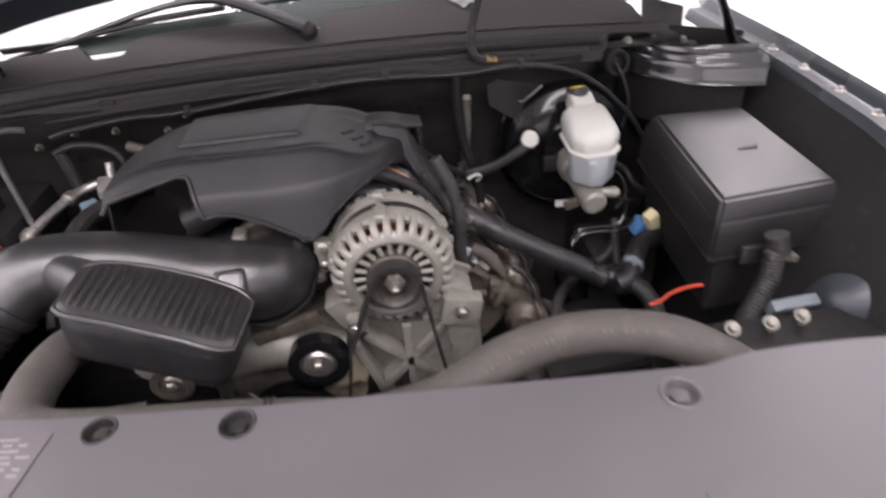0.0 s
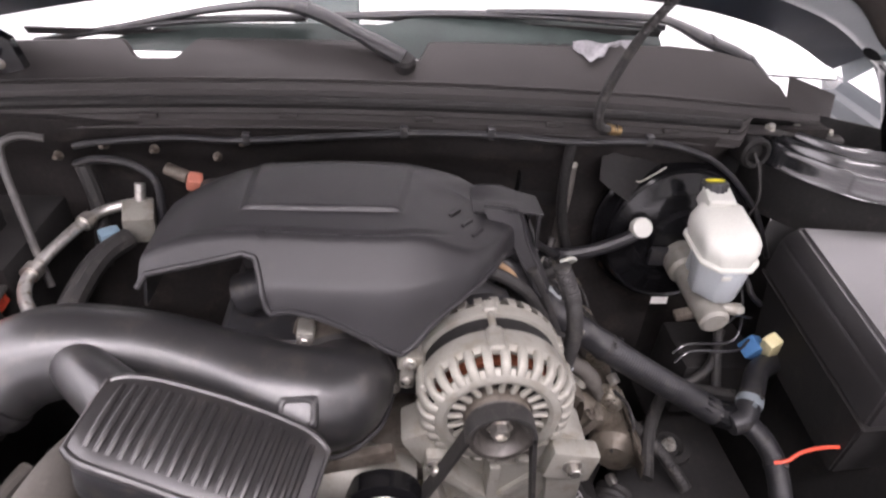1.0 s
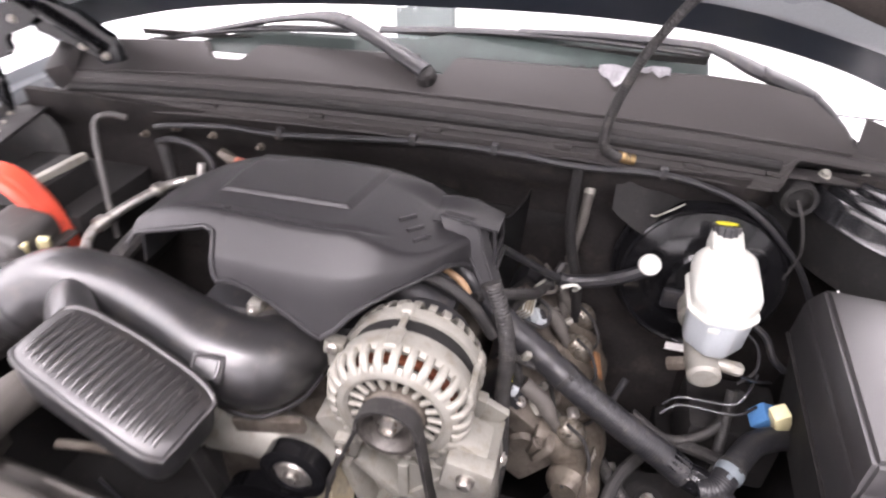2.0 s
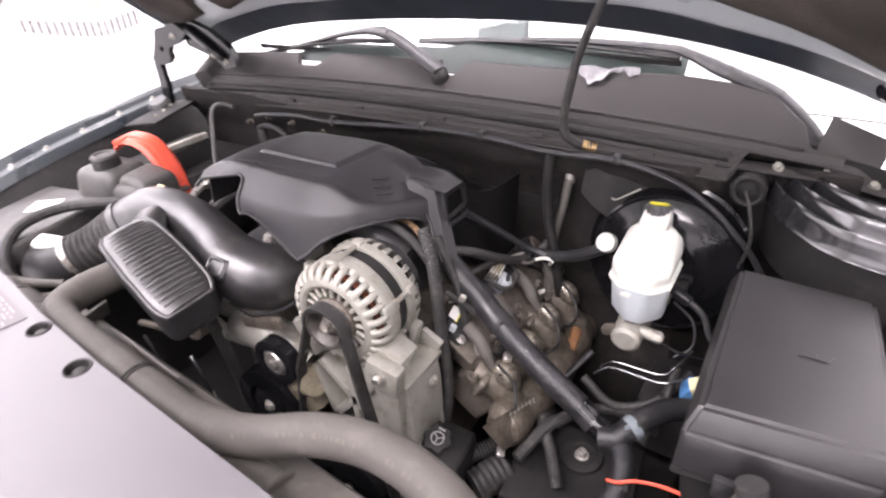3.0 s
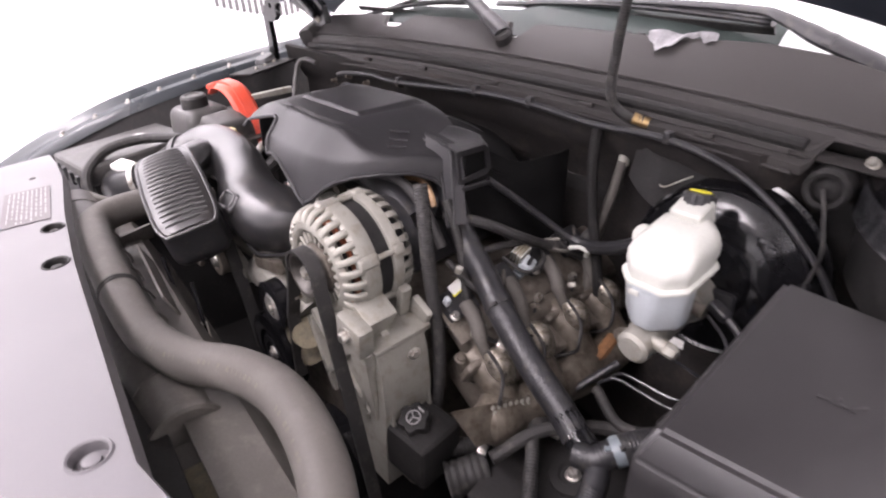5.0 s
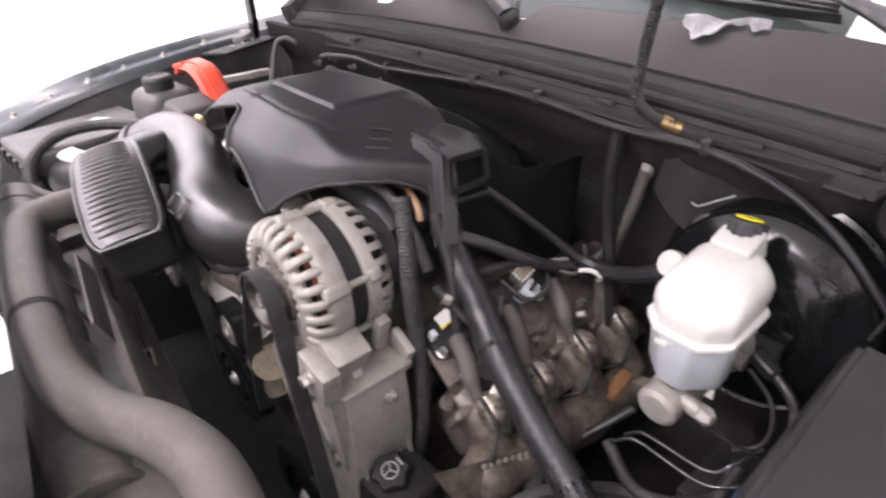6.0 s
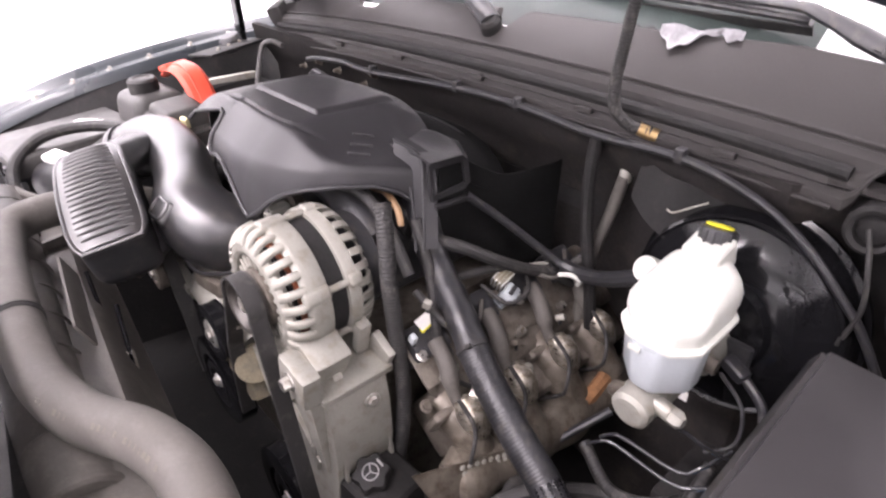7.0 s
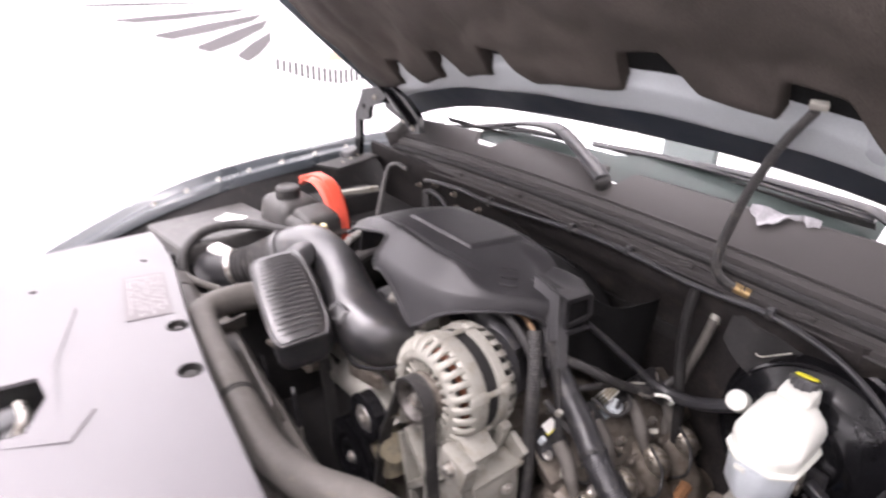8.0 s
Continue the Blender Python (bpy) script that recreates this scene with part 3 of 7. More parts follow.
    prof = [(0.133, 0.752, 1.236), (0.182, 0.757, 1.224), (0.196, 0.748, 1.19), (0.228, 0.720, 1.125), (0.218, 0.717, 1.122), (0.176, 0.742, 1.180), (0.166, 0.745, 1.205), (0.14, 0.745, 1.222)]
    plate(bm, prof, (), (0.006, 0.016, 0.0), lambda c: c + V((0.002, 0.004, 0.003)))
    part("end_plate", bm, COVER, th)
    for x, y in ((0.098, 0.735), (0.112, 0.722), (0.124, 0.709)):
        ends = [(x + 0.5 * t, y + 0.85 * t) for t in (-0.014, -0.005, 0.005, 0.014)]
        part("rib", tube(B(), [V((p, q, surface(min(p, 0.199), q) + 0.0005)) for p, q in ends], 0.0026, 8), COVER, th)
    # rims of the cutouts
    for a, b in ((-0.245, -0.106), (-0.106, 0.037), (0.037, 0.2)):
        pts = []
        for i in range(61):
            x = a + (b - a) * i / 60
            yf, zf = front_edge(x)
            pts.append(V((x, yf - 0.001, zf - 0.001)))
        part("rim", tube(B(), pts, 0.0035, 8, raw=True), COVER, th)
    for pts in ([(0.136, 0.755, 1.2405), (0.183, 0.760, 1.2285), (0.198, 0.751, 1.19), (0.230, 0.722, 1.126)], [(0.146, 0.7495, 1.221), (0.170, 0.747, 1.202), (0.186, 0.7415, 1.175), (0.219, 0.718, 1.123)]):
        part("ridge", tube(B(), pts, 0.0021, 8), COVER, th)
    return th


engine_cover()


# ---- intake ----
def intake_duct():
    th = thing("intake_duct", (-0.2, 0.56, 1.05), "black plastic air intake elbow with bellows", "air duct")
    pts = [(-0.030, 0.640, 1.086), (-0.028, 0.600, 1.096), (-0.042, 0.562, 1.112), (-0.09, 0.553, 1.128), (-0.16, 0.575, 1.140), (-0.236, 0.594, 1.147), (-0.31, 0.596, 1.150), (-0.354, 0.584, 1.145), (-0.386, 0.558, 1.128)]
    part("elbow", tube(B(), pts, 0.046, 28, 0.008, radius=lambda s: 0.056 - 0.010 * step_up(s, 0.2, 0.5) + 0.004 * math.exp(-((s - 0.85) / 0.12) ** 2)), ELBOW, th)
    b = [(-0.382, 0.562, 1.132), (-0.412, 0.541, 1.110), (-0.440, 0.514, 1.090), (-0.468, 0.484, 1.076)]
    line = spline(b, 0.0016)
    part("bellows", tube(B(), line, 0.045, 28, raw=True, radius=lambda s: 0.0455 - 0.003 * s + 0.0026 * math.sin(s * math.tau * 9)), RUBBER, th)
    part("clamp", lathe(B(), [(0.0435, -0.006), (0.0455, -0.006), (0.0455, 0.006), (0.0435, 0.006)], (-0.470, 0.482, 1.0755), (-0.70, -0.72, -0.40), 32), STEEL, th, "bright band clamp")
    part("collar", lathe(B(), [(0.043, -0.009), (0.0505, -0.007), (0.051, 0.0), (0.0495, 0.008), (0.043, 0.010)], (-0.386, 0.558, 1.128), (-0.68, -0.58, -0.45), 32), ELBOW, th)
    part("clamp", lathe(B(), [(0.0555, -0.006), (0.059, -0.006), (0.059, 0.006), (0.0555, 0.006)], (-0.029, 0.615, 1.092), (0, 1, 0), 32), RUBBER, th)
    # square test boss on the elbow
    bm = B()
    bx = V((0.10, -0.66, 0.74)).normalized()
    bp = V((-0.068, 0.510, 1.150))
    box(bm, (0.042, 0.036, 0.040), bp - bx * 0.012, axes(bx, (1, 0, 0)), 0.009, 4)
    o = part("boss", bm, ELBOW, th)
    bm = B()
    tube(bm, [bp + bx * 0.008 + axes(bx, (1, 0, 0)).to_3x3() @ V((0.0155 * math.copysign(abs(math.cos(t)) ** 0.5, math.cos(t)), 0.0125 * math.copysign(abs(math.sin(t)) ** 0.5, math.sin(t)), 0)) for t in [math.tau * k / 28 for k in range(29)]], 0.0028, 8, raw=True, caps=False)
    part("boss_rim", bm, ELBOW, o)
    part("mould_seam", tube(B(), [(-0.075, 0.518, 1.075), (-0.03, 0.523, 1.062), (0.012, 0.556, 1.068), (0.026, 0.595, 1.078)], 0.003, 8), COVER, o)
    part("resonator_neck", tube(B(), [(-0.200, 0.480, 1.176), (-0.235, 0.510, 1.176), (-0.268, 0.540, 1.170), (-0.290, 0.565, 1.160)], 0.028, 18, radius=lambda s: 0.030 - 0.004 * s), ELBOW, th)
    # seam across the elbow
    part("neck", tube(B(), [(-0.105, 0.505, 1.105), (-0.085, 0.475, 1.10), (-0.09, 0.45, 1.085)], 0.028, 16), COVER, th)
    tb = thing("throttle_body", (-0.035, 0.66, 1.0), "dirty cast throttle body with side bolts", "throttle body")
    part("housing", lathe(B(), [(0.05, -0.045), (0.056, -0.04), (0.058, 0.0), (0.064, 0.005), (0.064, 0.02), (0.05, 0.02)], (-0.035, 0.66, 1.09), (0, 1, 0), 32), DIRTY, tb)
    for x, z in ((0.012, 1.135), (0.02, 1.06), (-0.08, 1.14)):
        part("lug", box(B(), (0.02, 0.03, 0.02), (x + 0.006, 0.635, z), None, 0.004), CAST, tb)
        bolt(tb, (x + 0.006, 0.62, z), (0, -1, 0), 0.006)
    part("lug", box(B(), (0.026, 0.018, 0.022), (0.044, 0.603, 1.128), Euler((0, 0.2, 0.1)).to_matrix().to_4x4(), 0.004), CAST, tb)
    part("lug", box(B(), (0.018, 0.016, 0.034), (0.042, 0.606, 1.100), None, 0.004), CAST, tb)
    bolt(tb, (0.044, 0.593, 1.130), (0, -1, 0.2), 0.005)
    bolt(tb, (0.042, 0.597, 1.096), (0, -1, 0.1), 0.005)
    return th


intake_duct()


def resonator():
    th = thing("intake_resonator", (-0.13, 0.45, 1.08), "black ribbed plastic intake resonator box", "resonator")
    o = V((-0.134, 0.4485, 1.188))
    e1 = V((0.182, -0.034, -0.060)).normalized()
    e2 = V((0.01, 0.066, 0.012))
    e2 = (e2 - e2.dot(e1) * e1).normalized()
    n = e1.cross(e2)
    turn = Matrix((e1, e2, n)).transposed().to_4x4()
    W, D, H = 0.206, 0.098, 0.095
    bm = B()
    box(bm, (W - 0.006, D - 0.004, H), o - n * (H / 2 + 0.010), turn, 0.030, 6)
    part("body", bm, PLASTIC, th)
    fall = lambda s: -0.013 * abs(s) ** 2.6
    wide = lambda s: (D - 0.008) / 2 * (1 - 0.10 * clampf(-s)) * (1 - 0.22 * abs(s) ** 9)

    def lid(u, v):
        s, t = 2 * u - 1, 2 * v - 1
        return o + e1 * (s * (W - 0.006) / 2) + e2 * (t * wide(s)) + n * (fall(s) - 0.004 * abs(t) ** 4)
    top = part("lid", sheet(B(), lid, 40, 16, 0.004), RESO, th)
    for k in range(18):
        s = -0.86 + 1.72 * k / 17
        run = [o + e1 * (s * (W - 0.006) / 2) + e2 * (t * (wide(s) - 0.010)) + n * (fall(s) - 0.004 * abs(t) ** 4 + 0.0006) for t in (-1, -0.5, 0, 0.5, 1)]
        part("rib", tube(B(), run, 0.0034, 8, 0.02), RESO, top)
    bm = B()
    loop = [(-1 + 2 * k / 24, 1) for k in range(25)] + [(1, 1 - 2 * k / 8) for k in range(1, 8)] + [(1 - 2 * k / 24, -1) for k in range(25)] + [(-1, -1 + 2 * k / 8) for k in range(1, 9)]
    tube(bm, [o + e1 * (s * (W - 0.004) / 2) + e2 * (t * (wide(s) + 0.0015)) + n * (fall(s) - 0.007) for s, t in loop], 0.0042, 10, raw=True, caps=False)
    part("lid_rim", bm, RESO, th)
    return th


resonator()


# ---- alternator, bracket, pulleys, belt ----
AX, AZ = 0.140, 1.101
TILT = V((0.0, 1.0, 0.0))


def ring_boxes(name, n, r, size, y, mat, parent, lean=0.0, start=0.0):
    me = to_mesh(name, box(B(), size, (0, 0, 0), None, min(size) * 0.3, 1), mat, V((0, 0, 0)))
    for k in range(n):
        a = math.tau * k / n + start
        ob = new(name, me)
        ob.parent = parent
        ob.matrix_basis = Matrix.Translation(V((AX + r * math.cos(a), y, AZ + r * math.sin(a))) - root_place(parent)) @ Matrix.Rotation(-a, 4, "Y") @ Matrix.Rotation(lean, 4, "Z")


def ring_fins(name, n, profile, wide, thick, mat, parent, start=0.0):
    """Curved fins round the axis, each following the profile of (radius, y)."""
    line = spline([(r, y, 0) for r, y in profile], 0.004)
    bm, rings = B(), []
    for i, q in enumerate(line):
        d = (line[min(i + 1, len(line) - 1)] - line[max(i - 1, 0)]).normalized()
        out = V((d.y, -d.x, 0))
        rows = ((-0.5, -1), (-0.5, 0.4), (-0.3, 1), (0.3, 1), (0.5, 0.4), (0.5, -1))
        rings.append([bm.verts.new(q + out * (thick / 2 * h) + V((0, 0, wide * w))) for w, h in rows])
    for a, b in zip(rings, rings[1:]):
        for j in range(6):
            bm.faces.new((a[j], a[(j + 1) % 6], b[(j + 1) % 6], b[j]))
    bm.faces.new(rings[0])
    bm.faces.new(rings[-1][::-1])
    me = to_mesh(name, bm, mat, V((0, 0, 0)), 50)
    for k in range(n):
        ob = new(name, me)
        ob.parent = parent
        ob.matrix_basis = Matrix.Translation(V((AX, 0, AZ)) - root_place(parent)) @ Matrix.Rotation(math.tau * k / n + start, 4, "Y")


def alternator():
    th = thing("alternator", (AX, 0.58, AZ), "cast aluminium alternator with finned end housings", "alternator")
    y = (0, 1, 0)
    o = (AX, 0, AZ)
    # front housing: face ring and wide shell band, joined by fins round the shoulder
    front = part("front_housing", lathe(B(), [(0.053, 0.546), (0.0535, 0.534), (0.058, 0.531), (0.063, 0.5315), (0.068, 0.5345), (0.0705, 0.540), (0.068, 0.546), (0.053, 0.547), (0.053, 0.546)], o, y, 60), CAST, th)
    part("shell_band", lathe(B(), [(0.072, 0.560), (0.0785, 0.558), (0.082, 0.563), (0.0825, 0.568), (0.0825, 0.588), (0.0815, 0.591), (0.076, 0.591), (0.072, 0.560)], o, y, 64), CAST, th)
    ring_fins("fin", 28, [(0.066, 0.5335), (0.0725, 0.5365), (0.0775, 0.5425), (0.0805, 0.551), (0.0815, 0.562)], 0.0098, 0.006, CAST, front)
    ring_boxes("inner_fin", 20, 0.046, (0.020, 0.008, 0.0062), 0.540, CAST, front)
    part("hub", lathe(B(), [(0.0, 0.530), (0.030, 0.530), (0.035, 0.534), (0.0365, 0.545), (0.0365, 0.55)], o, y, 32), DIRTY, th)
    part("fan", lathe(B(), [(0.0, 0.553), (0.058, 0.553), (0.058, 0.567), (0.0, 0.567)], o, y, 40), DARK, th)
    part("windings", lathe(B(), [(0.052, 0.558), (0.064, 0.558), (0.065, 0.60), (0.055, 0.60)], o, y, 60), COPPER, th, "copper windings behind the fins")
    part("stator_core", lathe(B(), [(0.06, 0.588), (0.0765, 0.588), (0.0765, 0.620), (0.06, 0.620)], o, y, 56), DARK, th, "dark laminated stator core")
    rear = part("rear_housing", lathe(B(), [(0.076, 0.617), (0.0815, 0.618), (0.0825, 0.621), (0.0825, 0.634), (0.080, 0.637), (0.074, 0.637), (0.074, 0.617), (0.076, 0.617)], o, y, 56), CAST, th)
    part("rear_face", lathe(B(), [(0.070, 0.656), (0.066, 0.661), (0.0, 0.662)], o, y, 48), CAST, th)
    ring_fins("fin", 28, [(0.064, 0.6600), (0.0715, 0.6575), (0.0770, 0.6515), (0.0800, 0.644), (0.0812, 0.634)], 0.0088, 0.0055, CAST, rear)
    part("rear_cap", lathe(B(), [(0.0, 0.694), (0.052, 0.694), (0.060, 0.688), (0.062, 0.658), (0.0, 0.658)], o, y, 40), PLASTIC, th)
    # through-bolt lugs, cast as ridges across the shell
    for a in (18, 95, 165, 250, 325):
        c, s = math.cos(radians(a)), math.sin(radians(a))
        p = V((AX + 0.0805 * c, 0.60, AZ + 0.0805 * s))
        turn = Matrix.Rotation(-radians(a), 4, "Y")
        bm = B()
        box(bm, (0.013, 0.038, 0.018), p - V((0, 0.027, 0)), turn, 0.006, 4)
        box(bm, (0.013, 0.020, 0.016), p + V((0, 0.030, 0)), turn, 0.005, 4)
        cylinder(bm, 0.0042, p - V((0, 0.012, 0)), p + V((0, 0.022, 0)), 10)
        part("lug", bm, CAST, th)
    # saddle feet down to the bracket
    part("foot", box(B(), (0.044, 0.056, 0.055), (AX + 0.074, 0.567, AZ - 0.060), Euler((0, 0.5, 0)).to_matrix().to_4x4(), 0.006), CAST, th)
    part("foot", box(B(), (0.036, 0.056, 0.048), (AX - 0.074, 0.567, AZ - 0.054), Euler((0, -0.5, 0)).to_matrix().to_4x4(), 0.006), CAST, th)
    part("rear_foot", box(B(), (0.014, 0.02, 0.05), (AX + 0.078, 0.628, AZ - 0.055), Euler((0, 0.3, 0)).to_matrix().to_4x4(), 0.004), CAST, th)
    pu = part("pulley", lathe(B(), [(0.0, 0.522), (0.021, 0.522), (0.0255, 0.509), (0.0285, 0.5045), (0.0335, 0.504), (0.035, 0.507), *[(0.0318 if k % 2 else 0.0338, 0.510 + 0.0016 * k) for k in range(11)], (0.035, 0.528), (0.0, 0.528)], o, y, 36), WORN, th, "worn dark steel grooved pulley")
    part("pulley_nut", lathe(B(), [(0.0, -0.008), (0.006, -0.008), (0.0065, -0.013), (0.0095, -0.012), (0.0105, -0.002), (0.014, -0.001), (0.014, 0.003)], (AX, 0.520, AZ), y, 6), STEEL, pu)
    th.scale = (1.05, 0.90, 1.05)
    return th


alternator()


def bracket():
    th = thing("accessory_bracket", (0.17, 0.56, 0.8), "cast aluminium accessory bracket with triangular webs", "bracket")
    # side block
    bm = B()
    prof = [(0.150, 1.012), (0.256, 1.000), (0.260, 0.965), (0.259, 0.90), (0.246, 0.83), (0.232, 0.72), (0.165, 0.72), (0.15, 0.9)]
    plate(bm, [(x, 0.0, z) for x, z in prof], (), (0, 0.085, 0), lambda c: V((c.x, c.y + 0.545, c.z)))
    part("side_block", bm, CAST, th)
    part("top_ledge", box(B(), (0.085, 0.100, 0.010), (0.216, 0.592, 1.010), Euler((0, 0.12, 0)).to_matrix().to_4x4(), 0.003), CAST, th)
    for y in (0.556, 0.625):
        part("side_rib", box(B(), (0.008, 0.006, 0.20), (0.256, y, 0.89), Euler((0, -0.06, 0)).to_matrix().to_4x4(), 0.002), CAST, th)
    part("gusset", box(B(), (0.040, 0.012, 0.040), (0.236, 0.640, 1.020), Euler((0, 0.5, 0)).to_matrix().to_4x4(), 0.004), CAST, th)
    bm = B()
    prof = [(0.075, 1.03), (0.225, 1.03), (0.24, 1.01), (0.225, 0.95), (0.2, 0.84), (0.10, 0.84), (0.07, 0.92), (0.06, 0.99)]
    plate(bm, [(x, 0.0, z) for x, z in prof], (), (0, 0.012, 0), lambda c: V((c.x, c.y + 0.570, c.z)))
    part("front_plate", bm, CAST, th)
    for a, b in (((0.085, 1.00), (0.215, 0.87)), ((0.205, 1.00), (0.095, 0.88)), ((0.148, 1.01), (0.148, 0.85)), ((0.07, 0.98), (0.11, 0.85)), ((0.226, 0.99), (0.2, 0.85)), ((0.07, 1.0), (0.23, 1.0)), ((0.10, 0.855), (0.2, 0.855))):
        a, b = V((a[0], 0.556, a[1])), V((b[0], 0.556, b[1]))
        part("web", box(B(), (0.013, 0.034, (b - a).length), (a + b) / 2, axes(b - a, (1, 0, 0)), 0.002), CAST, th)
    part("ear", box(B(), (0.058, 0.026, 0.048), (0.230, 0.532, 1.036), Euler((0, 0.18, 0)).to_matrix().to_4x4(), 0.006), CAST, th)
    part("ear_gusset", plate(B(), [(0.206, 0.528, 1.014), (0.252, 0.528, 1.006), (0.236, 0.540, 0.87), (0.226, 0.540, 0.87)], (), (0, 0.026, 0)), CAST, th)
    bolt(th, (0.230, 0.520, 1.040), (0, -1, 0), 0.008, long=0.012)
    part("ear", box(B(), (0.03, 0.03, 0.03), (0.078, 0.545, 1.03), None, 0.007), CAST, th)
    bolt(th, (0.075, 0.530, 1.03), (0, -1, 0), 0.0065, long=0.01)
    bolt(th, (0.262, 0.604, 0.978), (1, -0.1, 0), 0.007)
    bolt(th, (0.222, 0.62, 0.90), (1, -0.3, -0.3), 0.007)
    return th


bracket()


def pulley(name, x, y, z, r, w, mat, label, hub):
    th = thing(name, (x, y, z - r), label, "pulley")
    part("rim", lathe(B(), [(r * 0.62, -w / 2), (r * 0.93, -w / 2), (r, -w / 2 + 0.002), (r - 0.001, 0), (r, w / 2 - 0.002), (r * 0.9, w / 2), (r * 0.6, w / 2), (r * 0.62, -w / 2)], (x, y, z), (0, 1, 0), 40), mat, th)
    part("web", lathe(B(), [(r * 0.66, -w * 0.2), (r * 0.5, -w * 0.42), (r * 0.46, -w * 0.5), (r * 0.30, -w * 0.5), (r * 0.27, -w * 0.42), (0, -w * 0.42), (0, w * 0.3), (r * 0.66, w * 0.3)], (x, y, z), (0, 1, 0), 36), hub, th)
    bolt(th, (x, y - w * 0.42, z), (0, -1, 0), min(0.008, r * 0.25), long=0.007)
    return th


pulley("idler_pulley", 0.016, 0.515, 0.990, 0.044, 0.026, GLOSS, "glossy black belt idler pulley with steel hub", STEEL)
pulley("tensioner_pulley", -0.185, 0.505, 1.000, 0.030, 0.024, DIRTY, "dirty grooved belt tensioner pulley", STEEL)
pulley("water_pump_pulley", -0.035, 0.520, 0.865, 0.075, 0.03, GLOSS, "large glossy black water pump pulley", GLOSS)


pulley("crank_pulley", 0.105, 0.535, 0.705, 0.088, 0.028, GLOSS, "glossy black crank pulley low in the bay", GLOSS)


def belt():
    th = thing("drive_belt", (0.15, 0.515, 0.7), "black ribbed serpentine belt", "belt")
    runs = [[(0.1045, 0.519, 1.098), (0.080, 0.519, 1.035), (0.063, 0.519, 0.995), (0.060, 0.519, 0.975), (0.047, 0.519, 0.90), (0.040, 0.519, 0.85)],
            [(-0.165, 0.514, 1.090), (-0.135, 0.514, 0.99), (-0.112, 0.514, 0.90), (-0.105, 0.514, 0.84)],
            [(0.1755, 0.519, 1.103), (0.189, 0.519, 1.00), (0.212, 0.519, 0.85), (0.230, 0.519, 0.70)]]
    for r in runs:
        bm = B()
        for a, b in zip(r, r[1:]):
            a, b = V(a), V(b)
            box(bm, (0.0045, 0.021, (b - a).length), (a + b) / 2, axes(b - a, (1, 0, 0)))
        part("run", bm, RUBBER, th)
    def wrap(u, v):
        a = radians(-8 + 200 * u)
        return V((AX + 0.0345 * math.cos(a), 0.5085 + 0.021 * v, AZ + 0.0345 * math.sin(a)))
    bm = sheet(B(), wrap, 28, 2, 0.004)
    part("wrap", bm, RUBBER, th)
    return th


belt()


# ---- fuse box ----
def fuse_box():
    th = thing("fuse_box", (0.74, 0.71, 0.9), "black plastic underhood fuse box with chamfered lid", "fuse box")
    corners = [(0.638, 0.582, 1.119), (0.848, 0.600, 1.118), (0.806, 0.842, 1.160), (0.634, 0.856, 1.158)]
    mid = sum((V(p) for p in corners), V()) / 4

    def quad(out, drop):
        """Outline of the lid, grown by out and lowered by drop."""
        return [V((p[0] + out * math.copysign(1, p[0] - mid.x), p[1] + out * math.copysign(1, p[1] - mid.y), p[2] - drop)) for p in corners]

    def stack(rows, bevel, seg):
        bm = B()
        rings = [[bm.verts.new(p + (V((0, r[2], r[2] * 0.142)) if len(r) > 2 and p.y < mid.y else V())) for p in quad(*r[:2])] for r in rows]
        for a_, b_ in zip(rings, rings[1:]):
            for i in range(4):
                bm.faces.new((a_[i], a_[(i + 1) % 4], b_[(i + 1) % 4], b_[i]))
        bm.faces.new(rings[-1])
        bm.faces.new(rings[0][::-1])
        bmesh.ops.bevel(bm, geom=[e for e in bm.edges], offset=bevel, segments=seg, affect="EDGES")
        return bm
    lid = part("lid", stack(((0.007, 0.095), (0.006, 0.060), (0.005, 0.030), (-0.008, 0.0, 0.006)), 0.005, 4), FUSE, th, "satin black lid")
    # Rim and body take the near-black for the shade on the box sides.
    part("rim", stack(((0.009, 0.100), (0.009, 0.094)), 0.002, 2), DARK, th)
    part("body", stack(((-0.014, 0.22), (0.000, 0.098)), 0.004, 2), DARK, th)
    zt = 1.1405
    part("latch", box(B(), (0.045, 0.010, 0.03), (0.70, 0.570, 1.030), None, 0.002), PLASTIC, th)
    # small embossed mark on the lid
    rnd = random.Random(8)
    for k in range(4):
        part("embossed_mark", box(B(), (0.016, 0.0035, 0.0012), (0.738 + 0.008 * k, 0.712 + 0.006 * (k % 2), zt - 0.0006), Matrix.Rotation(0.6 + rnd.uniform(-0.8, 0.8), 4, "Z"), 0.0004), FUSE, lid)
    return th


fuse_box()


